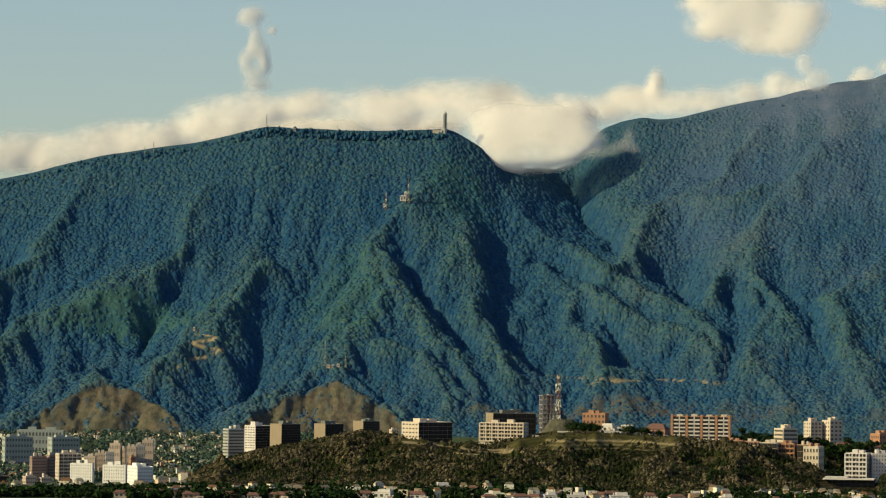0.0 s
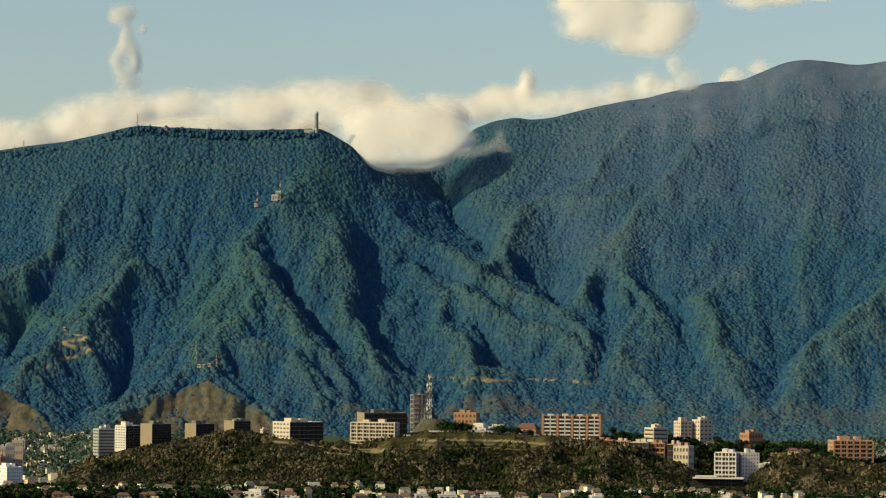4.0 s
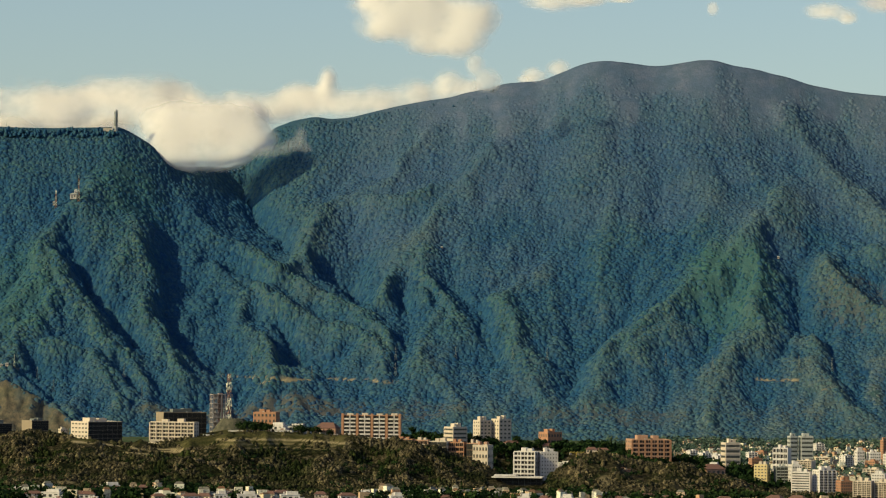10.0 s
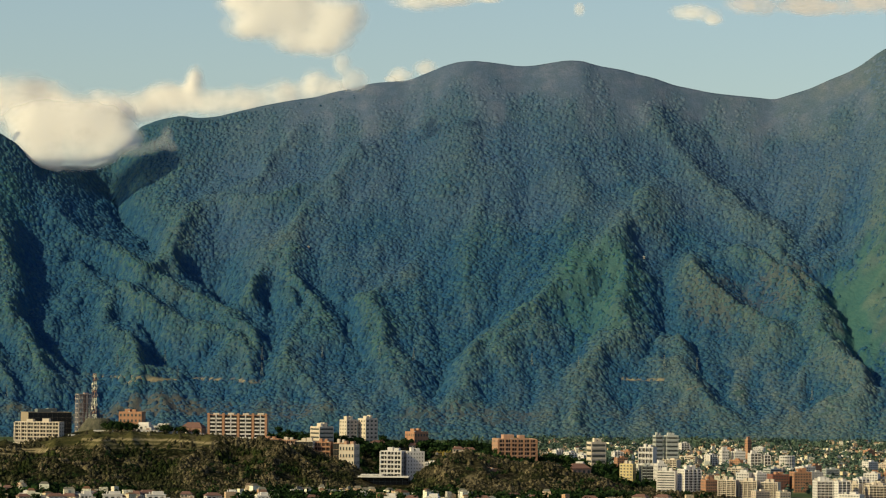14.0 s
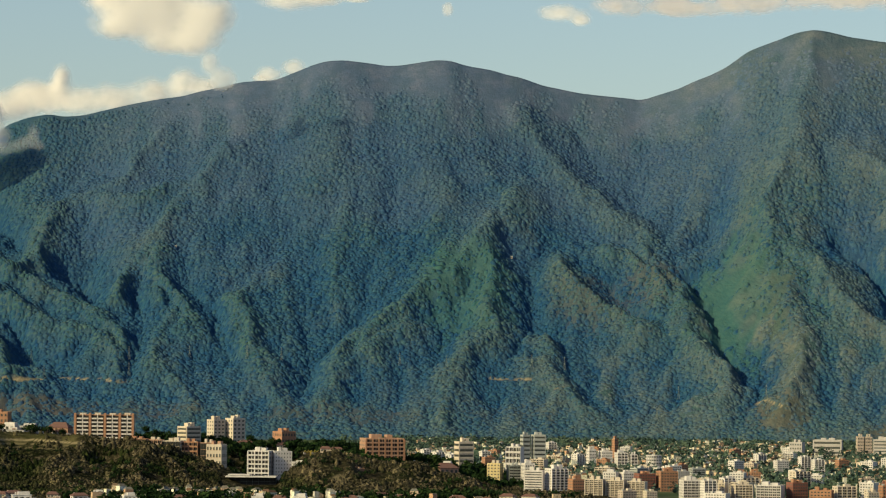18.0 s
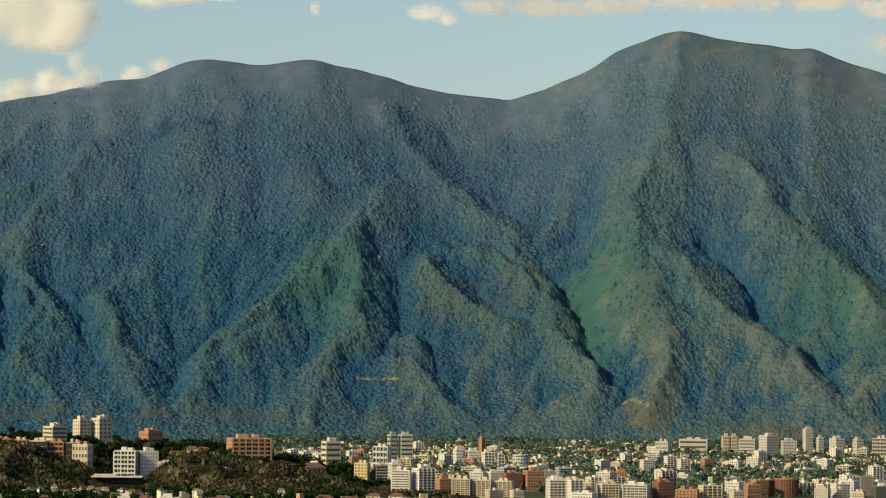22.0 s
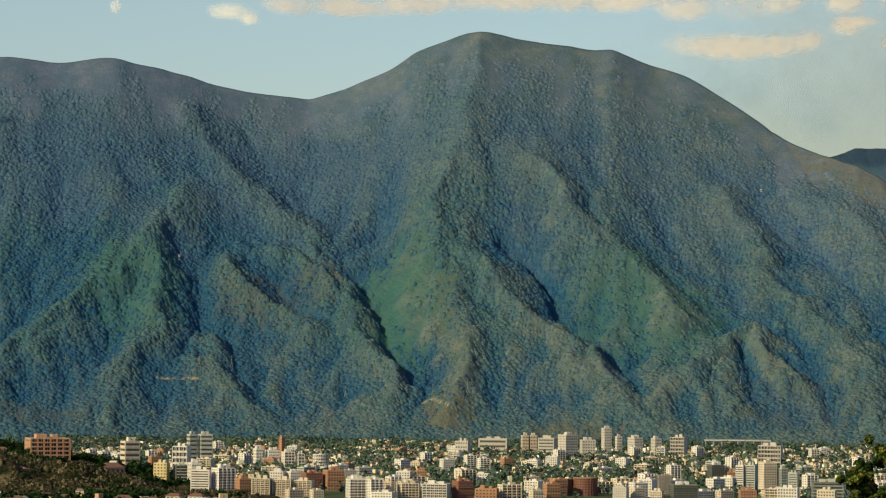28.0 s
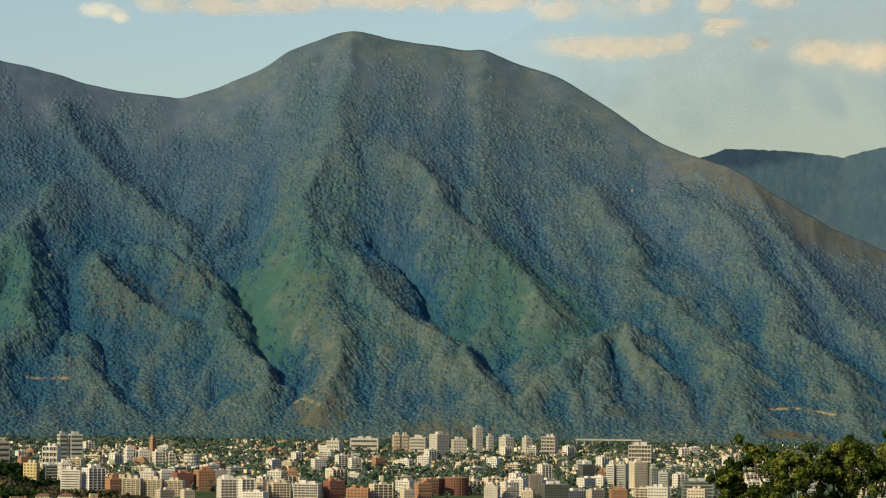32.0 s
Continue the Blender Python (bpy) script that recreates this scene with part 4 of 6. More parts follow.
cloud("grey-based cloud spilling through the pass", 4690, 0.9, [(0.97, 0.0725, 0.61, 0.0100), (1.48, 0.0716, 0.77, 0.0100), (2.05, 0.0726, 0.71, 0.0082), (2.51, 0.0745, 0.47, 0.0064), (2.60, 0.0722, 0.30, 0.0036), (1.17, 0.0788, 0.82, 0.0078), (1.99, 0.0789, 0.71, 0.0071), (1.23, 0.0653, 0.61, 0.0036), (1.80, 0.0657, 0.71, 0.0043), (2.25, 0.0678, 0.41, 0.0036)], 301, 40, 0.4, 0.5, 0.7)

cloud("torn wisp of cloud on the slope", 4560, 0.22, [(2.72, 0.0687, 0.41, 0.0025), (3.03, 0.0698, 0.37, 0.0023), (3.27, 0.0713, 0.27, 0.0028), (3.37, 0.0735, 0.14, 0.0039), (3.46, 0.0703, 0.16, 0.0021)], 311, 10, 0.45, 0.4)


# ---- part helpers ----
UNIT = {}


def unit_box(material):
    if material.name not in UNIT:
        me = bpy.data.meshes.new("box")
        bm = bmesh.new()
        bmesh.ops.create_cube(bm, size=1)
        bm.to_mesh(me)
        bm.free()
        me.materials.append(material)
        UNIT[material.name] = me
    return UNIT[material.name]


ROWS = {}


def unit_row(material, n, share):
    """A row of n panes, one metre long, shared between alike storeys."""
    key = (material.name, n, share)
    if key not in ROWS:
        me = bpy.data.meshes.new("window_row")
        bm = bmesh.new()
        for i in range(n):
            bm_box(bm, (i + 0.5) / n - 0.5, 0, 0, share / n, 1, 1)
        bm.to_mesh(me)
        bm.free()
        me.materials.append(material)
        ROWS[key] = me
    return ROWS[key]


def thing(name, m, label, category, group=""):
    ob = new(name)
    ob.empty_display_size = 1
    ob.matrix_world = m
    return tagged(ob, label, category, group)


def box(name, parent, material, x, y, z, sx, sy, sz, rz=0.0, label=""):
    ob = new(name, unit_box(material))
    ob.parent = parent
    ob.location, ob.scale = (x, y, z), (sx, sy, sz)
    if rz:
        ob.rotation_euler = (0, 0, radians(rz))
    return tagged(ob, label)


def part(name, bm, material, parent=None, label="", smooth=False):
    me = bpy.data.meshes.new(name)
    bm.to_mesh(me)
    bm.free()
    for p in me.polygons:
        p.use_smooth = smooth
    me.materials.append(material)
    ob = new(name, me)
    ob.parent = parent
    return tagged(ob, label)


def bm_box(bm, x, y, z, sx, sy, sz):
    bmesh.ops.create_cube(bm, size=1, matrix=Matrix.Translation((x, y, z)) @ Matrix.Diagonal((sx, sy, sz, 1)))


def strut(bm, a, b, r, sides=4):
    a, b = Vector(a), Vector(b)
    d = b - a
    m = Matrix.Translation((a + b) / 2) @ d.to_track_quat("Z", "Y").to_matrix().to_4x4()
    bmesh.ops.create_cone(bm, cap_ends=True, segments=sides, radius1=r, radius2=r, depth=d.length, matrix=m)


# ---- building materials ----
def wall_material(name, base, stain, rough=0.85):
    n = Nodes(name, rough)
    v = n.coord(space="Object")
    g = n.node("NewGeometry").outputs["Position"]
    streak = n.noise(n.node("Mapping", Vector=g, Scale=(0.5, 0.5, 0.08)).outputs[0], 1.0, 4)
    fine = n.noise(g, 1.7, 3)
    c = n.mix(n.ramp(streak, (0.42, (0, 0, 0)), (0.75, (0.55, 0.55, 0.55))), base, stain)
    c = n.mix(n.math("MULTIPLY", fine, 0.22), c, stain)
    c = n.mix(n.math("MULTIPLY", n.random(), 0.18), c, stain)
    n.bump(fine, 0.15, 0.05)
    return n.done(c)


def glass_material(name, base):
    n = Nodes(name, 0.3)
    n.b.inputs["Specular IOR Level"].default_value = 0.35
    c = n.mix(n.random(), base, (0.055, 0.055, 0.05))
    return n.done(c)


M_WHITE = wall_material("white_paint", (0.590, 0.545, 0.545), (0.319, 0.286, 0.286))
M_CREAM = wall_material("cream_paint", (0.538, 0.454, 0.386), (0.319, 0.260, 0.218))
M_YELLOW = wall_material("yellow_paint", (0.554, 0.437, 0.229), (0.353, 0.269, 0.156))
M_GREY = wall_material("grey_concrete", (0.386, 0.386, 0.386), (0.235, 0.235, 0.235))
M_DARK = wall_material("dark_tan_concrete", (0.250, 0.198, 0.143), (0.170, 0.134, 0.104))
M_BROWN = wall_material("brown_render", (0.286, 0.193, 0.177), (0.168, 0.118, 0.114))
M_BRICK = wall_material("orange_brick", (0.336, 0.176, 0.109), (0.218, 0.109, 0.073))
M_REDBRICK = wall_material("dark_brick", (0.218, 0.084, 0.062), (0.126, 0.059, 0.052))
M_PINK = wall_material("pink_stucco", (0.450, 0.360, 0.310), (0.302, 0.235, 0.205))
M_TERRA = wall_material("terracotta_render", (0.386, 0.227, 0.156), (0.235, 0.143, 0.114))
M_CONCRETE = wall_material("raw_concrete", (0.302, 0.260, 0.260), (0.168, 0.151, 0.151))
M_TILE = wall_material("red_roof_tile", (0.143, 0.071, 0.057), (0.084, 0.050, 0.047))
M_SHADE = wall_material("dark_panel_and_shade", (0.134, 0.143, 0.143), (0.076, 0.084, 0.084))
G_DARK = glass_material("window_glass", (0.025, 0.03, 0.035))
# Near-black stand-in for the shade inside loggias and behind balconies.
M_RECESS_SHADE = wall_material("painted_recess_shade", (0.014, 0.014, 0.014), (0.028, 0.026, 0.026))
G_BLUE = glass_material("blue_glass", (0.05, 0.09, 0.13))
M_BRIGHT = wall_material("fresh_white_paint", (0.80, 0.77, 0.770), (0.52, 0.48, 0.480))
M_PALE = wall_material("pale_grey_panel", (0.30, 0.32, 0.320), (0.20, 0.22, 0.220))
G_PALE = glass_material("dusty_glass", (0.10, 0.11, 0.12))
M_BEIGE = wall_material("dusty_beige_render", (0.43, 0.39, 0.384), (0.27, 0.24, 0.236))
BEIGE = (M_BEIGE, M_BEIGE, G_PALE)
BRIGHT, PALE = (M_BRIGHT, M_BRIGHT, G_PALE), (M_PALE, M_PALE, G_PALE)
WHITE, CREAM, YELLOW, GREY = (M_WHITE, M_WHITE, G_DARK), (M_CREAM, M_CREAM, G_DARK), (M_YELLOW, M_CREAM, G_DARK), (M_GREY, M_GREY, G_DARK)
# The dark trim in DARK paints its roof houses as if in shade.
DARK, BROWN, BRICK, DARKBRICK = (M_DARK, M_SHADE, G_DARK), (M_BROWN, M_CREAM, G_DARK), (M_BRICK, M_BRICK, G_DARK), (M_REDBRICK, M_BRICK, G_DARK)
PINK, TERRA, CONCRETE, GREYDARK = (M_PINK, M_CREAM, G_DARK), (M_TERRA, M_CREAM, G_DARK), (M_CONCRETE, M_CONCRETE, G_DARK), (M_SHADE, M_GREY, G_DARK)
GLASSDARK, BLUE = (M_SHADE, M_WHITE, G_DARK), (M_GREY, M_GREY, G_BLUE)


def shell(w, d, h, parapet=0.7, rim=0.35):
    """A building body: walls with a parapet round a sunk flat roof."""
    bm = bmesh.new()
    bm_box(bm, 0, 0, h / 2, w, d, h)
    top = max(bm.faces, key=lambda f: f.calc_center_median().z)
    inner = bmesh.ops.inset_region(bm, faces=[top], thickness=min(rim, 0.2 * min(w, d)))
    bmesh.ops.translate(bm, verts=top.verts, vec=(0, 0, -parapet))
    return bm


def gable(w, d, h, over=0.5):
    bm = bmesh.new()
    w, d = w / 2 + over, d / 2 + over
    rid = w * 0.55
    v = [bm.verts.new(c) for c in ((-w, -d, 0), (w, -d, 0), (w, d, 0), (-w, d, 0), (-rid, 0, h), (rid, 0, h), (-w, -d, -0.25), (w, -d, -0.25), (w, d, -0.25), (-w, d, -0.25))]
    for f in ((0, 1, 5, 4), (1, 2, 5), (2, 3, 4, 5), (3, 0, 4), (0, 6, 7, 1), (1, 7, 8, 2), (2, 8, 9, 3), (3, 9, 6, 0), (9, 8, 7, 6)):
        bm.faces.new([v[i] for i in f])
    return bm


def dress(b, style, mats, w, d, z0, h, floors, bays, lean=0, far=False):
    """Windows, balconies, slabs and roof works on a building body of that size."""
    wall, trim, glass, pier = mats if len(mats) == 4 else (*mats, mats[0])
    fh = h / floors
    side_bays = max(2, round(bays * d / w * 0.8))
    faces = ((0, w, d / 2, bays), (-90, d, w / 2, side_bays), (90, d, w / 2, side_bays))[: 2 if far else 3]
    for turn, width, out, n in faces:
        c, s = math.cos(radians(turn)), math.sin(radians(turn))

        def put(name, mat, along, proud, z, sx, sy, sz, label=""):
            y = -(out + proud)
            return box(name, b, mat, along * c - y * s, along * s + y * c, z, sx, sy, sz, turn, label)

        if turn and turn * lean > 0 and not (style == "loggia" and wall is not M_DARK):
            continue  # a blind party wall
        def row(name, mat, panes, share, proud, z, sx, sy, sz):
            y = -(out + proud)
            ob = new(name, unit_row(mat, panes, share))
            ob.parent = b
            ob.location, ob.scale, ob.rotation_euler = (-y * s, y * c, z), (sx, sy, sz), (0, 0, radians(turn))

        step = width / n
        for k in range(floors):
            zc = z0 + (k + 0.52) * fh
            if style == "bands":
                put("window_band", glass, 0, 0.0, zc, width * 0.9, 0.12, fh * 0.42)
                put("floor_slab", trim, 0, 0.08, z0 + k * fh + 0.1, width * 1.01, 0.3, fh * 0.16)
            elif style == "glass":
                put("window_band", glass, 0, 0.02, zc, width * 0.97, 0.12, fh * 0.8)
            elif style == "loggia":
                if turn and wall is not M_DARK:
                    row("window_row", glass, n + 1, 0.6, 0.0, zc, width * 0.94, 0.12, fh * 0.36)
                for i in range(n if turn == 0 else 0):
                    x = (i + 0.5) * step - width / 2
                    # Flush black plate paints the shade of a deep opening.
                    put("loggia", M_RECESS_SHADE, x, 0.0, zc, step * 0.97, 0.14, fh * 0.95)
            elif style == "balcony" and turn == 0:
                # Near-black panes colour in the shade behind the balconies.
                row("window_row", M_RECESS_SHADE, 2 * n, 0.8, 0.0, zc + 0.12 * fh, width * 0.96, 0.12, fh * 0.6)
                if far:
                    row("balcony_row", trim, n, 0.86, 0.5, zc - 0.36 * fh, width, 1.0, fh * 0.3)
                for i in range(0 if far else n):
                    put("balcony", trim, (i + 0.5) * step - width / 2, 0.55, zc - 0.36 * fh, step * 0.86, 1.1, fh * 0.3)
            elif style == "slim":
                row("window_row", glass, n + 2, 0.3, 0.0, zc, width * 0.94, 0.12, fh * 0.42)
            elif far or turn:
                row("window_row", glass, n if turn else n + 1, 0.55 if turn == 0 else 0.4, 0.0, zc, width * 0.94, 0.12, fh * 0.44)
                if k % 2 == 0 and turn == 0:
                    put("ledge", trim, 0, 0.12, z0 + k * fh + 0.12, width * 1.01, 0.3, 0.22)
            else:
                for i in range(n):
                    x = (i + 0.5) * step - width / 2
                    window = put("window", glass, x, 0.0, zc, step * 0.5, 0.12, fh * 0.44)
                    sill = put("window_sill", trim, x, 0.12, zc - fh * 0.25, step * 0.6, 0.25, 0.18)
                    sill.parent = window
                    sill.matrix_parent_inverse = window.matrix_basis.inverted()
        if style == "glass":
            for i in range(n + 1):
                put("mullion", wall, i * step - width / 2, 0.1, z0 + h / 2, 0.25, 0.2, h * 0.98)
        if style == "balcony" and turn == 0:
            for i in range(n + 1):
                put("pier", pier, i * step - width / 2, 0.45, z0 + h / 2, max(0.35, (0.26 if len(mats) == 4 else 0.14) * step), 1.3, h)


def block(style, mats, az, dist, w, d, top, floors, bays, turn, label):
    x, y, g = ground_at(az, dist + d / 2)
    base = g - 2.0
    h = top - g
    if h < 2.5:
        base, h, g = top - 6.0, 4.0, top - 4.0
    b = thing("house" if style == "house" else "apartment_building", pose(x, y, base, 0, 0, -az + turn), label, "house" if style == "house" else "building")
    if style == "house":
        part("wall", shell(w, d, 2 + 0.6 * h, 0.1), mats[0], b)
        roof = part("roof", gable(w, d, 0.4 * h), M_TILE, b, "red tiled roof")
        roof.location.z = 2 + 0.6 * h
        dress(b, "grid", mats, w, d, 2.0, 0.6 * h, 1, bays, turn)
        return b
    part("wall", shell(w, d, 2 + h), mats[0], b)
    dress(b, style, mats, w, d, 2.0, h - 0.6, floors, bays, turn, dist > 2600 or az > 12 or az < -4.5)
    rnd = random.Random(int(az * 100) + int(dist))
    for k in range(2):
        sx = w * rnd.uniform(0.14, 0.28)
        hh = rnd.uniform(0.6, 1.0) * min(3.0, 0.14 * h + 0.8)
        box("roof_house", b, mats[1], (k - 0.5) * w * 0.45 * rnd.uniform(0.4, 1), d * 0.05, 2 + h - 0.7 + (hh + 0.7) / 2, sx, d * 0.4, hh + 0.7)
    box("water_tank", b, M_GREY, w * rnd.uniform(-0.35, 0.35), -d * 0.2, 2 + h - 0.2, 1.5, 1.5, 1.1)
    return b


def round_block(style, mats, az, dist, w, d, top, floors, bays, turn, label):
    x, y, g = ground_at(az, dist + w / 2)
    h = top - g
    b = thing("round_building", pose(x, y, g - 2, 0, 0, -az), label, "building")
    r = w / 2
    bm = bmesh.new()
    bmesh.ops.create_cone(bm, cap_ends=True, segments=40, radius1=r, radius2=r, depth=h + 2, matrix=Matrix.Translation((0, 0, h / 2 + 1)))
    part("wall", bm, mats[0], b)
    for k in range(floors):
        z = 2 + (k + 0.55) * h / floors
        bm = bmesh.new()
        bmesh.ops.create_cone(bm, cap_ends=True, segments=40, radius1=r + 0.1, radius2=r + 0.1, depth=h / floors * 0.38, matrix=Matrix.Translation((0, 0, z)))
        part("window_band", bm, mats[2], b)
    for i in range(bays * 2):
        a = i * math.pi / bays
        box("pier", b, mats[0], math.cos(a) * (r + 0.1), math.sin(a) * (r + 0.1), 2 + h / 2, 0.5, 0.5, h, math.degrees(a))
    bm = bmesh.new()
    bmesh.ops.create_cone(bm, cap_ends=True, segments=40, radius1=r * 1.03, radius2=r * 1.03, depth=0.5, matrix=Matrix.Translation((0, 0, h + 2)))
    part("roof", bm, mats[1], b)
    return b


def frame_tower(style, mats, az, dist, w, d, top, floors, bays, turn, label):
    x, y, g = ground_at(az, dist + d / 2)
    h = top - g
    b = thing("unfinished_tower", pose(x, y, g - 2, 0, 0, -az + turn), label, "building")
    for k in range(floors + 1):
        box("floor_slab", b, mats[0], 0, 0, 2 + k * h / floors, w, d, 0.55)
    for i in range(bays + 1):
        for j in (-1, 0, 1):
            box("column", b, mats[0], (i / bays - 0.5) * (w - 0.6), j * (d / 2 - 0.4), h / 2 + 1, 0.6, 0.6, h + 2)
    box("core_wall", b, M_BROWN, w * 0.2, d * 0.1, h / 2 + 1.5, w * 0.3, d * 0.5, h + 3)
    for k in range(floors):
        if k % 2:
            box("infill_wall", b, M_CONCRETE, -w * 0.2, -d * 0.3, 2 + (k + 0.5) * h / floors, w * 0.35, 0.3, h / floors * 0.9)
    return b


def pier_block(az, dist, w, d, top, floors, modules, turn, label):
    """A slab of brick stair piers, each flanked by white balcony stacks and loggias painted dark as shade."""
    x, y, g = ground_at(az, dist + d / 2)
    h = top - g
    b = thing("apartment_building", pose(x, y, g - 2.0, 0, 0, -az + turn), label, "building")
    part("wall", shell(w, d, 2 + h), M_BRICK, b)
    pitch, storey = w / modules, (h - 0.6) / floors
    for m in range(modules):
        cx = (m - (modules - 1) / 2) * pitch
        box("stair_pier", b, M_BRICK, cx - pitch / 2 + 0.9, -d / 2 - 0.6, 1 + h / 2 + 0.6, 1.8, 1.5, h + 3.2)
        # Black slab painted as balcony shade; nothing is cut into the wall.
        box("recess", b, M_RECESS_SHADE, cx + 0.9, -d / 2 + 0.0, 2 + h / 2 - 0.2, pitch - 2.0, 0.5, h - 0.8)
        box("white_pier", b, M_WHITE, cx + 0.9, -d / 2 - 0.4, 1.5 + h / 2, 0.7, 1.1, h + 1.4)
        box("roof_house", b, M_CREAM, cx + 0.5, d * 0.05, 2 + h + 0.3, pitch * 0.4, d * 0.5, 1.8 + 0.5 * (m % 2))
        for f in range(floors):
            for side in (-1, 1):
                px = cx + 0.9 + side * (pitch - 2.0) * 0.26
                box("balcony", b, M_WHITE, px, -d / 2 - 0.6, 2 + f * storey + 0.55, (pitch - 2.0) * 0.40, 1.5, 1.15)
    box("stair_pier", b, M_BRICK, w / 2 - 0.5, -d / 2 - 0.6, 1 + h / 2 + 0.6, 1.8, 1.5, h + 3.2)
    box("end_shaft", b, M_CREAM, w / 2 + 0.2, 0, 1 + h / 2, 0.5, d * 0.3, h + 1.0)
    return b


# ---- named buildings of the hill, the valley and the city ----
block('bands', GREY, -3.76, 2560, 14.3, 10.3, 36.9, 9, 4, 25, "grey concrete apartment tower with banded windows on the hill")
block('loggia', WHITE, -3.33, 2540, 16.3, 13.1, 40.1, 9, 4, 42, "white apartment tower with one face in shade")
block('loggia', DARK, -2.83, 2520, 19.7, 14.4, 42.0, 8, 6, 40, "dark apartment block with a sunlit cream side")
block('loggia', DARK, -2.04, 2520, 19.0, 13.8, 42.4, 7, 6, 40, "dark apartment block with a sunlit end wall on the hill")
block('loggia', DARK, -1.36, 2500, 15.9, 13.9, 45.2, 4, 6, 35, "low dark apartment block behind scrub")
block('loggia', CREAM, -0.26, 2470, 32.5, 23.0, 45.3, 5, 7, 36, "cream apartment block with shaded balconies")
block('grid', CREAM, -0.86, 2500, 5.7, 6.7, 38.7, 2, 3, 20, "small cream house beside the apartment block")
block('balcony', CREAM, 1.14, 2430, 36.3, 10.0, 46.1, 5, 7, -22, "cream apartment block with long balconies")
block('loggia', DARK, 1.26, 2480, 35.3, 19.2, 52.8, 5, 9, 18, "long dark apartment block behind the cream one")
frame_tower('frame', CONCRETE, 1.92, 2475, 10.6, 9.9, 66.9, 8, 3, 15, "unfinished open concrete tower with bare floors")
block('grid', BRICK, 2.80, 2460, 18.2, 12.0, 53.8, 3, 6, -15, "orange brick low apartment building")
block('house', TERRA, 3.91, 2440, 16.7, 11.4, 46.3, 1, 5, -20, "low terracotta house with a tiled roof")
pier_block(4.71, 2420, 45.5, 10.0, 52.6, 7, 4, -8, "long brick apartment block with white balcony stacks between brick piers")
for step, (mats, wide, top, deep) in enumerate(((BRICK, 15.0, 35.6, 11.0), (TERRA, 12.0, 35.0, 9.0), (CREAM, 14.0, 34.2, 12.0), (BRICK, 13.0, 33.6, 9.0), (TERRA, 10.0, 33.0, 10.0))):
    block('balcony' if step % 2 else 'loggia', mats, 5.30 + 0.32 * step, 2372 + 3 * (step % 2), wide, deep, top, 3 + (step > 2), 4, -14, "terracotta and cream terraced flat stepping down the hillside")
block('grid', (M_CREAM, M_TERRA, G_DARK), 6.73, 2365, 12.0, 12.0, 32.0, 4, 5, -20, "taller cream and terracotta flat at the end of the terrace")
block('bands', CREAM, 6.23, 2450, 12.6, 14.6, 43.7, 5, 4, 30, "cream apartment tower among trees")
block('grid', CREAM, 6.71, 2500, 9.8, 11.3, 48.4, 7, 3, 30, "cream twin tower with a stair shaft")
block('grid', CREAM, 7.06, 2500, 11.0, 12.7, 49.5, 7, 3, 30, "cream twin tower with a stair shaft")
block('balcony', WHITE, 7.53, 2330, 16.0, 12.9, 28.4, 7, 3, -16, "white apartment building with stacked balconies on a dark podium")
block('slim', WHITE, 7.90, 2334, 13.5, 12.0, 28.0, 7, 4, 14, "white apartment wing with small windows beside a shaded stairwell")
# Solid body; its dark colours paint the shaded void between the decks.
podium = block('loggia', (M_SHADE, M_RECESS_SHADE, G_DARK), 7.40, 2310, 34.0, 13.6, 9.6, 2, 8, -5, "dark open podium of parking decks under a pale flat slab")
for wide, deep, side, up in ((37.0, 18.0, -1.0, 0.3), (16.0, 9.0, -10.0, 1.5)):
    box("roof_slab", podium, M_WHITE, side, -3.0, 2 + 9.6 - ground_at(7.40, 2316.8)[2] + up, wide, deep, 0.9)
block('bands', GREYDARK, 8.62, 2330, 18.2, 12.0, 19.3, 2, 5, 15, "low grey hall with a dark roof")
block('bands', WHITE, 8.24, 2330, 10.6, 6.7, 20.4, 3, 4, -10, "low white building beside the hall")
block('grid', BRICK, 7.95, 2480, 12.8, 14.8, 39.8, 3, 5, 30, "orange brick house among trees")
block('grid', BRICK, 9.26, 2300, 9.6, 11.2, 16.8, 3, 4, 35, "small orange brick house in dry scrub")
block('balcony', (M_TERRA, M_TERRA, G_DARK, M_BRICK), 9.72, 2420, 29.8, 24.7, 36.2, 6, 6, 12, "brick and terracotta apartment block with deep shaded balconies")
block('bands', CREAM, 11.21, 2480, 12.2, 11.2, 33.1, 5, 4, 20, "cream apartment house with dark window bands")
block('house', TERRA, 10.88, 2380, 15.1, 13.9, 18.9, 2, 4, 25, "house with a long red tiled roof")
block('grid', YELLOW, 11.78, 2420, 10.6, 7.3, 18.1, 7, 4, -20, "yellow apartment tower on the slope")
block('balcony', GREYDARK, 12.12, 2420, 9.1, 12.9, 16.1, 7, 3, 10, "grey apartment tower with deep balconies")
block('bands', WHITE, 12.49, 2300, 14.3, 4.9, 16.6, 9, 4, -18, "white apartment tower with blank panels")
block('balcony', WHITE, 12.89, 2300, 13.2, 12.2, 18.0, 9, 4, 25, "white apartment tower with stacked balconies")
block('grid', WHITE, 12.37, 2400, 7.6, 18.4, 18.6, 6, 3, 10, "cream slab behind the white towers")
block('grid', BRICK, 13.25, 2280, 9.0, 10.6, 11.1, 5, 4, 20, "low red brick apartment building")
block('balcony', CREAM, 13.60, 2250, 13.0, 8.5, 12.2, 9, 4, -15, "cream apartment tower with stacked balconies")
block('balcony', CREAM, 13.98, 2250, 13.0, 8.5, 11.6, 9, 4, -15, "cream apartment tower with stacked balconies")
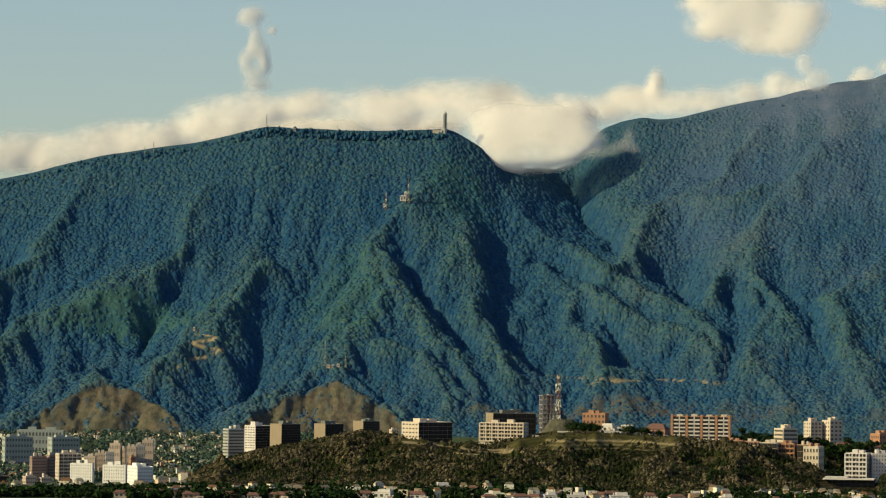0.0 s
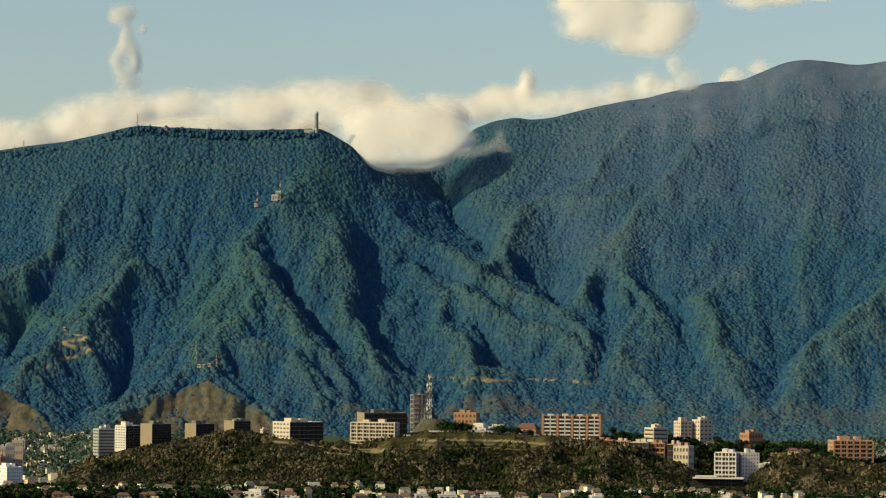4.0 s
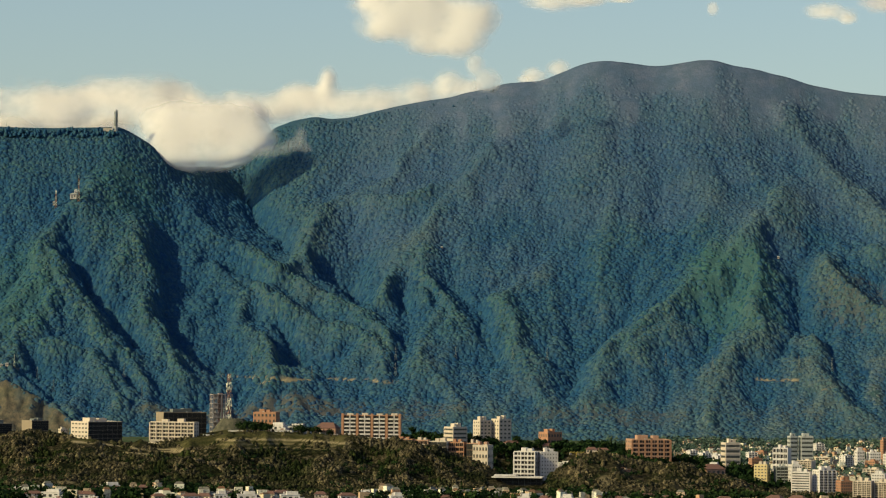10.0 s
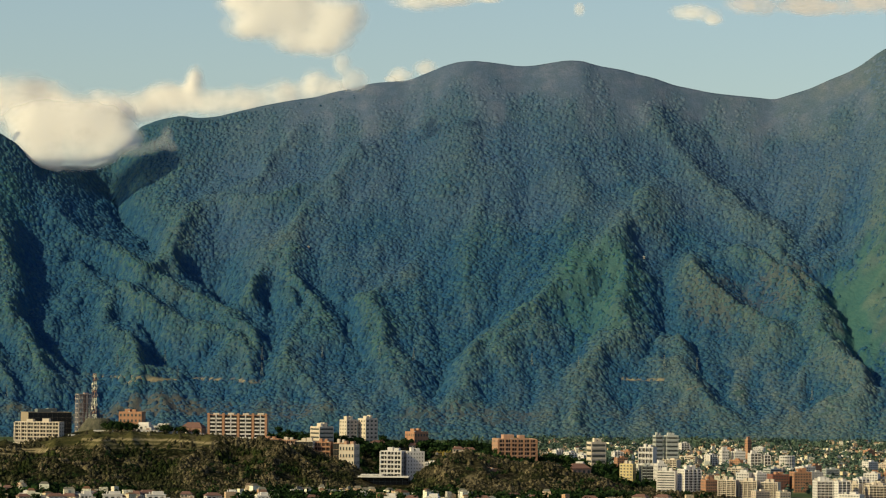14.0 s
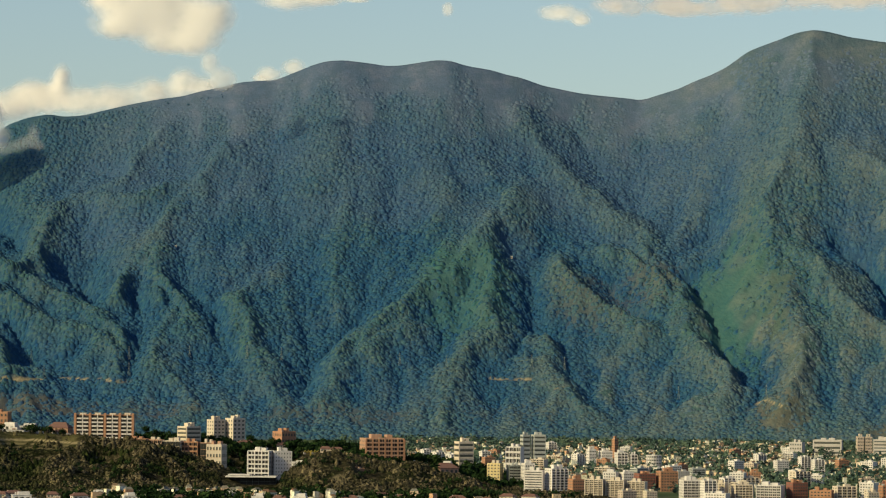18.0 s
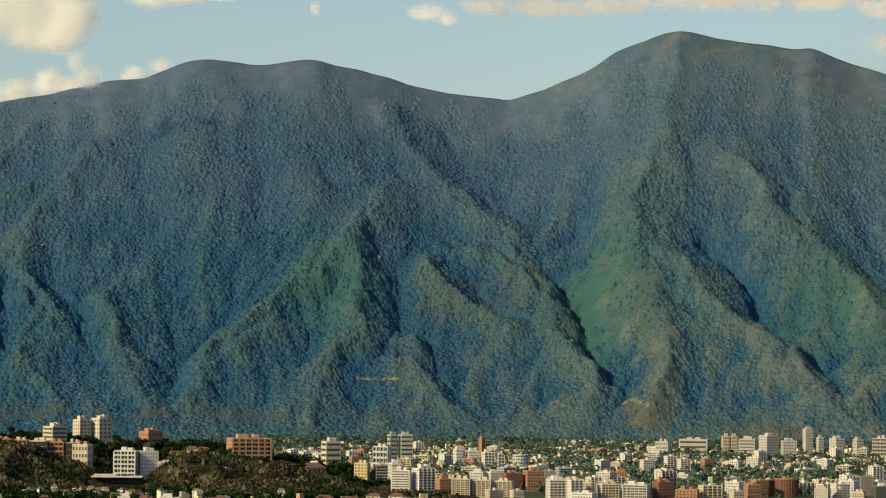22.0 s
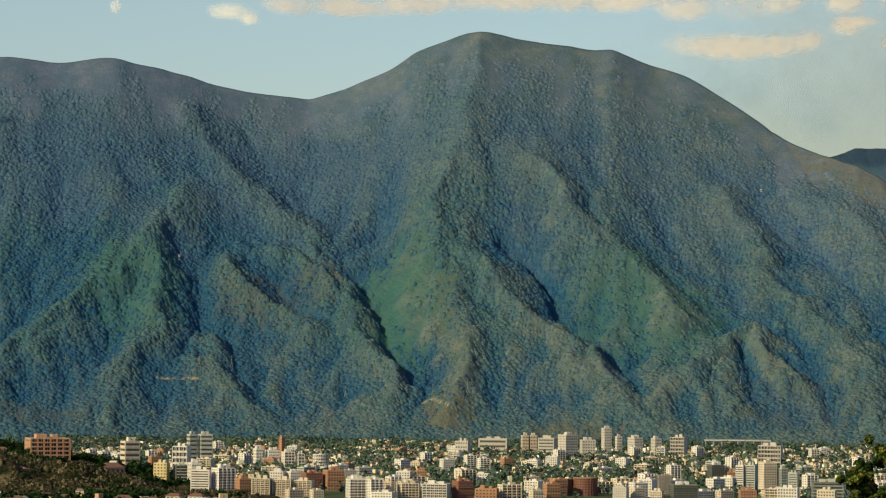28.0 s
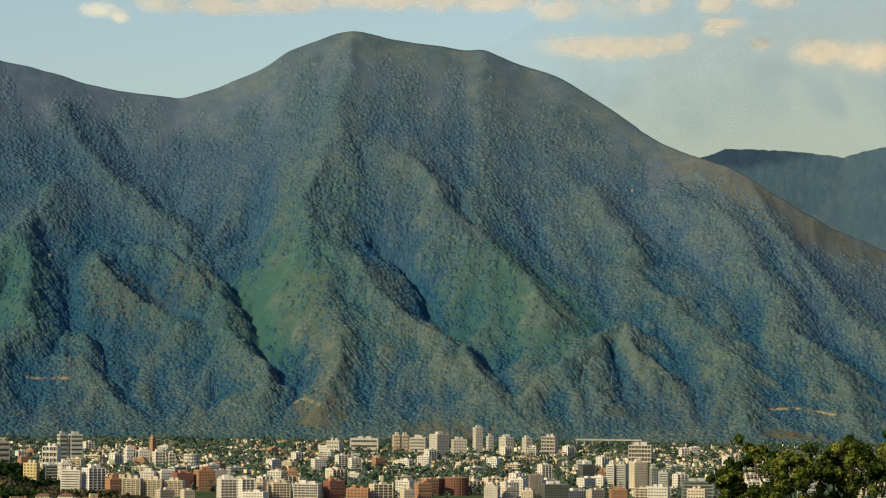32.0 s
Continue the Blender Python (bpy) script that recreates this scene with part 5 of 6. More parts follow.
block('balcony', CREAM, 14.36, 2250, 12.6, 8.3, 11.0, 9, 4, -15, "cream apartment tower with stacked balconies")
block('grid', WHITE, 13.88, 2380, 10.1, 9.4, 13.5, 6, 4, -15, "white apartment slab behind cream towers")
block('grid', WHITE, 14.16, 2380, 8.1, 9.6, 13.3, 6, 4, 20, "white apartment slab behind cream towers")
block('grid', DARKBRICK, 14.49, 2360, 13.3, 12.2, 13.2, 6, 5, 20, "dark red brick apartment block")
block('grid', BRICK, 14.89, 2360, 13.4, 14.1, 15.1, 7, 5, 15, "orange brick apartment tower with shaded side")
block('balcony', WHITE, 12.14, 2650, 12.8, 8.8, 25.5, 5, 4, -20, "white stepped apartment house on the slope")
block('bands', GREY, 12.32, 3000, 7.2, 8.4, 28.7, 7, 3, 20, "tall grey apartment tower beyond the hill")
block('bands', GREY, 12.56, 3000, 11.3, 16.0, 28.8, 7, 4, 10, "tall grey apartment slab beyond the hill")
block('grid', BRICK, 13.95, 3150, 4.5, 5.2, 22.8, 9, 2, 35, "slender brick tower at the mountain foot")
block('grid', WHITE, 13.52, 2900, 6.7, 10.7, 17.9, 6, 3, 15, "white apartment block among trees")
block('grid', WHITE, 13.77, 2900, 10.2, 19.2, 16.5, 6, 4, 10, "white apartment block among trees")
block('balcony', WHITE, 14.06, 2850, 9.4, 11.7, 16.4, 6, 3, 15, "white apartment block with balconies")
block('balcony', WHITE, 14.28, 2850, 5.5, 6.8, 15.0, 5, 2, 15, "white apartment block with balconies")
round_block('round', WHITE, 14.65, 2830, 13.5, 9.4, 14.7, 5, 10, 0, "round white building among trees")
block('grid', BRICK, 16.23, 2480, 8.3, 11.7, 11.5, 6, 3, 10, "brick twin tower with pale piers")
block('grid', BRICK, 16.47, 2480, 7.6, 10.7, 11.6, 6, 3, 10, "brick twin tower with pale piers")
block('grid', DARKBRICK, 17.23, 2200, 11.5, 10.6, 13.3, 6, 5, 25, "dark brick apartment tower near the road")
block('grid', BRICK, 17.67, 2180, 15.3, 9.6, 9.0, 4, 5, -10, "low orange brick apartment block")
block('balcony', WHITE, 15.32, 2200, 13.4, 18.9, 13.9, 7, 5, 10, "cream slab with many balconies")
block('grid', CREAM, 15.80, 2200, 12.9, 10.8, 12.5, 7, 5, -12, "cream apartment slab near the road")
block('balcony', CREAM, 16.24, 2200, 11.9, 14.0, 11.4, 6, 5, 12, "cream apartment block with balconies")
block('balcony', WHITE, 16.76, 2190, 17.0, 14.1, 11.5, 6, 6, -12, "white apartment block with balconies")
round_block('round', DARKBRICK, 18.99, 2300, 18.1, 12.7, 11.8, 7, 14, 0, "round dark brick building with window bands")
round_block('round', DARKBRICK, 19.45, 2300, 17.7, 12.4, 12.7, 7, 14, 0, "round dark brick building with window bands")
block('glass', GLASSDARK, 21.23, 2180, 16.9, 14.0, 13.0, 8, 8, 12, "dark glass office tower with a white crown")
frame_tower('frame', CONCRETE, 20.87, 2350, 9.1, 9.1, 13.8, 8, 4, 10, "unfinished concrete office tower with open floors")
block('glass', GLASSDARK, 21.81, 2450, 10.4, 8.7, 19.4, 12, 6, 25, "dark glass office tower with mullions")
block('grid', BRICK, 22.08, 2450, 6.4, 9.1, 14.2, 9, 3, 10, "orange office slab between towers")
block('bands', WHITE, 22.25, 2400, 6.0, 5.6, 20.5, 12, 3, -15, "white office tower with window bands")
block('bands', GREY, 22.46, 2400, 7.7, 9.0, 21.0, 12, 3, -20, "white and grey office slab")
block('grid', CREAM, 22.74, 2300, 10.4, 9.6, 25.5, 14, 4, 25, "tall cream office tower with a crown")
block('glass', BLUE, 23.01, 2300, 4.9, 7.0, 21.6, 11, 4, 25, "slim blue glass office tower")
block('bands', BLUE, 23.21, 2350, 6.9, 6.5, 16.9, 9, 4, -15, "blue grey office building")
block('grid', CREAM, 23.51, 2350, 10.8, 10.8, 14.9, 8, 5, -10, "cream office building among towers")
block('bands', GREYDARK, 23.81, 2230, 21.5, 13.0, 14.4, 6, 8, 5, "grey office block with a dark roof")
block('grid', WHITE, 23.11, 2200, 14.3, 9.0, 11.1, 5, 6, -10, "low white office building")
block('grid', CREAM, 23.80, 2180, 12.4, 7.8, 10.6, 5, 5, -10, "low cream office building")
block('grid', BRICK, 22.38, 2190, 11.4, 7.2, 9.6, 5, 5, 10, "orange low office building")
block('grid', CREAM, 20.74, 2180, 8.2, 5.2, 8.5, 5, 4, -10, "slim cream office building")
block('grid', BEIGE, 19.83, 3500, 8.4, 9.9, 29.8, 10, 3, 20, "tall cream tower at the mountain foot")
block('grid', BEIGE, 20.05, 3450, 6.0, 7.0, 21.5, 7, 3, 20, "white tower at the mountain foot")
block('grid', BEIGE, 20.35, 3400, 10.0, 17.5, 21.4, 7, 4, 25, "white and grey tower at the mountain foot")
block('grid', BEIGE, 20.73, 3400, 7.6, 10.9, 21.0, 6, 4, 25, "grey tower at the mountain foot")
block('balcony', BEIGE, 21.14, 3350, 14.9, 13.9, 23.4, 6, 5, -15, "cream stepped building at the mountain foot")
block('bands', BEIGE, 17.78, 3500, 31.6, 19.0, 16.9, 3, 10, -5, "long white institutional building at the mountain foot")
block('grid', PINK, 18.35, 3450, 7.0, 10.0, 21.9, 6, 3, 10, "pink tower at the mountain foot")
block('grid', PINK, 18.50, 3450, 7.0, 10.0, 21.9, 6, 3, 10, "pink tower at the mountain foot")
block('bands', BEIGE, 18.76, 3350, 17.1, 17.1, 21.0, 6, 5, -10, "cream slab at the mountain foot")
block('grid', BEIGE, 19.13, 3300, 14.3, 16.5, 25.7, 9, 5, 30, "white tower with a shaded side")
block('grid', BEIGE, 19.49, 3350, 14.5, 14.5, 19.5, 6, 4, 10, "white block at the mountain foot")
block('balcony', BEIGE, 22.79, 3100, 22.2, 14.0, 20.8, 5, 7, -10, "cream long apartment block")
block('grid', BEIGE, 17.23, 3350, 13.9, 13.0, 17.2, 4, 4, -15, "white stepped house at the mountain foot")
block('cells', PALE, -7.23, 3400, 49.6, 17.5, 17.6, 3, 12, -5, "long grey concrete slab in the valley")
block('cells', PALE, -7.64, 3200, 28.8, 12.0, 14.7, 5, 8, 15, "grey concrete slab in the valley")
block('cells', PALE, -6.82, 3250, 29.2, 15.9, 13.3, 5, 8, 18, "grey apartment slab with a bright stair tower")
block('grid', BROWN, -7.27, 2750, 12.6, 10.5, 8.0, 9, 5, 12, "brown apartment tower in the valley")
block('grid', BROWN, -7.05, 2760, 6.4, 6.1, 8.7, 9, 3, 35, "brown tower with a shaded side")
block('balcony', CREAM, -6.73, 2720, 19.1, 19.1, 11.4, 9, 5, 10, "cream tower in the valley")
block('slim', BRIGHT, -6.48, 2560, 19.0, 4.5, 8.2, 10, 7, -20, "bright white apartment tower in the valley")
block('slim', BRIGHT, -5.89, 2580, 19.7, 4.7, 6.4, 8, 7, -20, "bright white apartment slab in the valley")
block('slim', BRIGHT, -5.44, 2600, 13.2, 32.8, 4.5, 7, 6, 15, "white apartment slab with a shaded side")
block('grid', PINK, -7.42, 2450, 8.4, 10.4, 1.4, 6, 4, 15, "pink apartment block in the valley")
block('grid', PINK, -7.14, 2450, 8.7, 10.8, 0.5, 6, 4, 15, "pink apartment block in the valley")
block('loggia', DARK, -7.98, 2450, 10.7, 13.3, 1.7, 6, 4, 15, "dark apartment block in the valley")
block('grid', BRICK, -5.58, 3000, 4.8, 5.6, 1.3, 4, 2, 20, "small brick tower among houses")
for k, (a, top) in enumerate(((-6.33, 0.2), (-6.15, 2.9), (-5.97, 4.6), (-5.79, 7.4), (-5.61, 9.6), (-5.42, 11.3), (-5.88, 12.8), (-5.30, 15.7))):
    block('slim', (PINK, BEIGE)[k % 3 == 2], a, 3040 + 14 * (k % 2), 10.5, 8.0, top, 4, 4, -14 + 9 * (k % 3), "pink terraced flats climbing the valley side")
block('grid', BEIGE, -5.23, 3450, 7.8, 4.9, 7.1, 3, 3, -10, "cream house at the mountain foot")


# ---- things on the mountain ----
def metal_material(name, colour, rough=0.5):
    n = Nodes(name, rough, 0.3)
    return n.done(n.mix(n.noise(n.coord(), 2.0), colour, tuple(0.6 * c for c in colour)))


STEEL = metal_material("galvanised_steel", (0.24, 0.27, 0.25))
RED_PAINT = metal_material("red_mast_paint", (0.20, 0.105, 0.085))
WHITE_PAINT = metal_material("white_mast_paint", (0.55, 0.52, 0.46))


def lattice_section(bm, w0, w1, z0, z1, r):
    c0 = [(sx * w0, sy * w0, z0) for sx, sy in ((-1, -1), (1, -1), (1, 1), (-1, 1))]
    c1 = [(sx * w1, sy * w1, z1) for sx, sy in ((-1, -1), (1, -1), (1, 1), (-1, 1))]
    for i in range(4):
        j = (i + 1) % 4
        strut(bm, c0[i], c1[i], r)
        strut(bm, c0[i], c1[j], r * 0.7)
        strut(bm, c0[j], c1[i], r * 0.7)
        strut(bm, c1[i], c1[j], r * 0.7)


def mast(name, place, height, width, sections, label, paints):
    b = thing(name, Matrix.Translation(place), label, "mast")
    for k in range(sections):
        z0, z1 = height * k / sections, height * (k + 1) / sections
        bm = bmesh.new()
        lattice_section(bm, width * (1 - 0.7 * k / sections), width * (1 - 0.7 * (k + 1) / sections), z0, z1, 0.09 * width + 0.12)
        part("section", bm, paints[k % len(paints)], b)
    bm = bmesh.new()
    strut(bm, (0, 0, height - 0.5), (0, 0, height * 1.12), 0.14)
    part("spike", bm, STEEL, b)
    return b


RED_WHITE = (RED_PAINT, WHITE_PAINT)
mast("radio_mast", seat(-1.046, 0.0500), 25.0, 1.5, 6, "slender red and white lattice radio mast in forest", RED_WHITE)
mast("radio_mast", seat(-0.640, 0.0520), 33.0, 1.6, 7, "tall red and white lattice radio mast beside a hut", RED_WHITE)
mast("radio_mast", seat(-3.232, 0.0750), 20.0, 1.0, 5, "thin steel mast on the wooded crest", (STEEL,))
mast("radio_mast", seat(-5.270, 0.0670), 18.0, 0.8, 5, "thin steel mast on the sloping ridge", (STEEL,))
mast("radio_mast", seat(-5.43, 0.0665), 11.0, 0.6, 4, "short steel mast on the sloping ridge", (STEEL,))
mast("radio_mast", seat(-1.95, 0.0755), 10.0, 0.5, 4, "short thin mast above the crest trees", (STEEL,))
mast("radio_mast", seat(-2.124, 0.0000), 32.0, 1.6, 7, "tall steel lattice mast above the bare hill", (STEEL,))
mast("radio_mast", seat(-1.75, -0.0005), 16.0, 1.2, 4, "steel lattice mast above the bare hill", (STEEL,))


def hut(place, w, d, h, az, label, mat=None):
    b = thing("hut", Matrix.Translation(place) @ pose(0, 0, -1, 0, 0, -az), label, "hut")
    part("wall", shell(w, d, h + 1, 0.2), mat or M_WHITE, b)
    roof = part("roof", gable(w, d, 0.3 * h), M_GREY, b)
    roof.location.z = h + 0.95
    box("door", b, G_DARK, -w * 0.2, -d / 2, 1 + 0.4 * h, w * 0.15, 0.15, 0.7 * h)
    box("window", b, G_DARK, w * 0.2, -d / 2, 1 + 0.55 * h, w * 0.2, 0.15, 0.35 * h)
    return b


x, y, z = seat(-0.735, 0.0525)
hut((x, y, z + 2), 9, 5, 6, -0.7, "white station hut among forest trees")
x, y, z = seat(-0.69, 0.0535)
hut((x, y, z + 3), 4, 4, 7, -0.7, "white station hut beside a mast")
x, y, z = seat(-1.08, 0.0505)
hut((x, y, z + 1), 3, 3, 4, -1, "small white hut under a mast")
for a, e, w in ((-2.06, -0.0003, 5), (-1.98, -0.0008, 3), (-1.88, 0.0, 4), (-4.50, 0.0110, 3), (-2.75, 0.0745, 8)):
    x, y, z = seat(a, e)
    hut((x, y, z + 1), w, 3, 3, a, "small pale station hut on the mountainside", M_CREAM)
for a, e in ((22.6, 0.0585), (5.95, 0.0385), (12.05, 0.0360)):
    x, y, z = seat(a, e)
    hut((x, y, z + 1), 2.6, 2.2, 2.2, a, "tiny pale hut in a forest clearing", M_CONCRETE)

# the round hotel tower on the crest
x, y, z = seat(0.012, 0.0745)
tower = thing("hotel_tower", Matrix.Translation((x, y, z - 1)), "round grey concrete hotel tower on the crest", "tower")
top = EYE + math.hypot(x, y) * 0.0812 - z + 1
bm = bmesh.new()
bmesh.ops.create_cone(bm, cap_ends=True, segments=28, radius1=2.75, radius2=2.75, depth=top, matrix=Matrix.Translation((0, 0, top / 2)))
part("wall", bm, M_GREY, tower)
for k in range(13):
    bm = bmesh.new()
    bmesh.ops.create_cone(bm, cap_ends=True, segments=28, radius1=2.9, radius2=2.9, depth=0.75, matrix=Matrix.Translation((0, 0, top * (0.28 + 0.052 * k))))
    part("window_band", bm, G_BLUE, tower)
bm = bmesh.new()
bmesh.ops.create_cone(bm, cap_ends=True, segments=28, radius1=3.0, radius2=2.9, depth=0.9, matrix=Matrix.Translation((0, 0, top)))
part("roof", bm, M_WHITE, tower)
bm = bmesh.new()
strut(bm, (0.6, 0, top), (0.6, 0, top + 2.6), 0.5, 10)
part("roof_drum", bm, M_GREY, tower)
box("annex", tower, M_WHITE, -3.6, 0, 3.5, 4.5, 4, 7)
box("annex", tower, M_CREAM, -12, 0, 2.6, 12, 4, 5)

# power pylons
pylon = thing("power_pylon", pose(0, 0, 0), "pale steel lattice power pylon on the mountainside", "pylon", "power pylons")
for sx, sy in ((-1, -1), (1, -1), (1, 1), (-1, 1)):
    bm = bmesh.new()
    strut(bm, (sx * 1.7, sy * 1.7, 0), (sx * 0.45, sy * 0.45, 11), 0.13)
    strut(bm, (sx * 0.45, sy * 0.45, 11), (sx * 0.2, sy * 0.2, 18), 0.1)
    part("leg", bm, STEEL, pylon)
bm = bmesh.new()
for k in range(5):
    w0, w1 = 1.7 - 0.25 * k, 1.7 - 0.25 * (k + 1)
    for s1 in (-1, 1):
        strut(bm, (-w0, s1 * w0, 2.2 * k), (w1, s1 * w1, 2.2 * (k + 1)), 0.055)
        strut(bm, (w0, s1 * w0, 2.2 * k), (-w1, s1 * w1, 2.2 * (k + 1)), 0.055)
part("bracing", bm, STEEL, pylon)
for k in range(3):
    bm = bmesh.new()
    strut(bm, (-3.2 + 0.5 * k, 0, 11.5 + 2.4 * k), (3.2 - 0.5 * k, 0, 11.5 + 2.4 * k), 0.1)
    part("crossarm", bm, STEEL, pylon)
PYLONS_WEST = [(-6.32, -0.0038), (-5.26, -0.0093), (-5.21, -0.0030), (-1.33, -0.0047), (-1.04, -0.0086), (0.22, -0.0030), (0.55, -0.0098), (2.52, 0.0000),
               (3.38, 0.0014), (3.61, -0.0034), (5.13, 0.0032), (5.13, -0.0018), (6.22, 0.0033), (7.26, 0.0031), (7.88, 0.0032)]
PYLONS_EAST = [(10.03, 0.0018), (10.88, 0.0010), (12.43, 0.0013), (13.02, 0.0005), (15.09, -0.0084), (14.70, -0.0144), (16.67, -0.0073), (16.70, -0.0126),
               (17.20, -0.0013), (17.30, -0.0063), (18.55, -0.0052), (19.72, -0.0050), (19.93, -0.0055), (21.73, -0.0038), (22.24, -0.0039)]
for k, (a, e) in enumerate(PYLONS_WEST + PYLONS_EAST):
    x, y, z = seat(a, e)
    m = pose(x, y, z - 0.5, 0, 0, 20 - a)
    if k == 0:
        pylon.matrix_world = m
    else:
        copy_thing(pylon, m)

# the viaduct at the mountain foot
a0, a1, r = 21.6, 22.8, 3820.0
x0, y0 = to_plan(a0, r)
x1, y1 = to_plan(a1, r)
zd = EYE - 0.0199 * r
xm, ym, gm = ground_at((a0 + a1) / 2, r)
length = math.hypot(x1 - x0, y1 - y0)
viaduct = thing("viaduct", pose(xm, ym, gm, 0, 0, -(a0 + a1) / 2 - 1.0), "long concrete road viaduct on piers", "bridge")
box("deck", viaduct, M_GREY, 0, 0, zd - gm, length, 6, 1.2)
box("parapet", viaduct, M_CONCRETE, 0, -3, zd - gm + 1.0, length, 0.3, 0.9)
for k in range(9):
    box("pier", viaduct, M_CONCRETE, (k / 8 - 0.5) * length * 0.96, 0, (zd - gm) / 2, 1.3, 3, zd - gm)

# ---- on the near hill: telecom mast, its mound, a crane ----
x, y, g = ground_at(2.12, 2462)
telecom = thing("telecom_mast", pose(x, y, g - 1), "thick red and white lattice telecom mast with dishes", "mast")
ht = EYE - 0.0016 * 2462 - g + 1
for k in range(7):
    bm = bmesh.new()
    lattice_section(bm, 1.7 - 0.06 * k, 1.7 - 0.06 * (k + 1), ht * k / 7, ht * (k + 1) / 7, 0.2)
    strut(bm, (0, 0, ht * k / 7), (0, 0, ht * (k + 1) / 7), 0.5, 6)
    part("section", bm, RED_WHITE[k % 2], telecom)
rnd = random.Random(5)
for k in range(26):
    a, zz = rnd.uniform(0, 6.28), ht * rnd.uniform(0.3, 1.0)
    bm = bmesh.new()
    px, py = math.cos(a) * 2.1, math.sin(a) * 2.1
    if k % 3:
        strut(bm, (px, py, zz - 1.1), (px, py, zz + 1.1), 0.28, 5)
        part("panel_antenna", bm, WHITE_PAINT, telecom)
    else:
        strut(bm, (px, py, zz), (px * 1.25, py * 1.25, zz), 0.95, 14)
        part("dish", bm, WHITE_PAINT, telecom, "white dish aerial")
for dx, hh in ((-6.5, 13), (-4.0, 17), (4.5, 8)):
    x, y, g = ground_at(2.12 + dx * 0.0235, 2466)
    mast("radio_mast", (x, y, g), hh, 0.5, 4, "short white mast beside the telecom mast", (WHITE_PAINT, STEEL))

STONE = ground_material("stone_facing", (0.05, 0.05, 0.04), (0.09, 0.085, 0.065), (0.14, 0.125, 0.095), 0.3, 1.4)
x, y, g = ground_at(2.2, 2455)
bm = bmesh.new()
bmesh.ops.create_cone(bm, cap_ends=True, segments=24, radius1=18, radius2=8.5, depth=14)
for v in bm.verts:
    k = 1 + 0.10 * noise.noise(v.co * 0.2)
    v.co.x *= 1.05 * k
    v.co.y *= 0.6 * k
mound = part("stone_mound", bm, STONE)
mound.matrix_world = pose(x, y + 6, g + 1.5)
tagged(mound, "grey stone-faced mound under the telecom mast", "mound")
for a, w, h in ((2.25, 12, 1.6), (2.55, 9, 1.5), (1.75, 8, 1.2), (3.1, 14, 1.8), (3.5, 10, 2.0)):
    x, y, g = ground_at(a, 2418)
    wall = thing("garden_wall", pose(x, y, g - 1, 0, 0, -a), "low white rendered wall on the hilltop", "wall")
    box("wall", wall, M_WHITE, 0, 0, (h + 1) / 2, w, 0.4, h + 1)
    box("coping", wall, M_GREY, 0, 0, h + 1.07, w + 0.2, 0.6, 0.15)
x, y, g = ground_at(0.78, 2408)
plinth = thing("terrace_plinth", pose(x, y, g - 2, 0, 0, -20), "cream rendered terrace below the apartment block", "terrace")
part("wall", shell(17, 8, 5.2, 0.4), M_CREAM, plinth)
box("gate", plinth, M_BROWN, 5, -4.05, 3, 3.4, 0.2, 2.6)

x, y, g = ground_at(8.44, 2335)
crane = thing("tower_crane", pose(x, y, g, 0, 0, 15), "yellow steel tower crane over a building site", "crane")
YELLOW_STEEL = metal_material("yellow_crane_paint", (0.5, 0.36, 0.08))
hc = EYE - 0.0255 * 2335 - g
bm = bmesh.new()
for k in range(6):
    lattice_section(bm, 0.6, 0.6, hc * k / 6, hc * (k + 1) / 6, 0.12)
part("tower", bm, YELLOW_STEEL, crane)
bm = bmesh.new()
for k in range(8):
    strut(bm, (-6 + 2.6 * k, 0, hc), (-6 + 2.6 * (k + 1), 0, hc), 0.28)
    strut(bm, (-6 + 2.6 * k, 0, hc), (-6 + 2.6 * (k + 0.5), 0, hc + 1.2), 0.14)
    strut(bm, (-6 + 2.6 * (k + 0.5), 0, hc + 1.2), (-6 + 2.6 * (k + 1), 0, hc), 0.14)
part("jib", bm, YELLOW_STEEL, crane)
box("counterweight", crane, M_CONCRETE, -5.4, 0, hc - 0.8, 1.5, 1, 1.6)
box("cab", crane, M_WHITE, 0.9, 0, hc - 0.9, 1.1, 1.1, 1.4)


# ---- houses, repeated from a few patterns ----
def house_proto(mats, roof_mat, w, d, h, flat, label):
    b = thing("house", pose(0, 0, -200), label, "house", "houses of the valley")
    part("wall", shell(w, d, h + 2, 0.25), mats[0], b)
    if flat:
        box("upper_floor", b, mats[0], w * 0.12, d * 0.1, h + 2.9, w * 0.6, d * 0.7, 2.0)
        box("terrace_slab", b, mats[1], 0, 0, h + 1.9, w * 1.06, d * 1.06, 0.3)
    else:
        roof = part("roof", gable(w, d, 0.32 * h + 0.6), roof_mat, b, "red tiled roof")
        roof.location.z = h + 1.95
    wing = part("wing", shell(w * 0.45, d * 0.8, h * 0.62 + 2, 0.2), mats[1], b)
    wing.location = (w * 0.5, -d * 0.35, 0)
    box("garage_door", wing, M_BROWN, 0, -d * 0.4, 2 + h * 0.25, w * 0.22, 0.14, h * 0.5)
    if flat:
        box("chimney", b, mats[1], -w * 0.3, d * 0.15, h + 2.6, 0.8, 0.8, 2.2)
    else:
        box("chimney", roof, mats[1], -w * 0.3, d * 0.15, 0.65, 0.8, 0.8, 2.2)
    for i in range(3):
        box("window", b, G_DARK, (i - 1) * w * 0.31, -d / 2, 2 + h * 0.55, w * 0.17, 0.14, h * 0.36)
    box("window", b, G_DARK, -w / 2, 0, 2 + h * 0.55, 0.14, d * 0.3, h * 0.36)
    return b


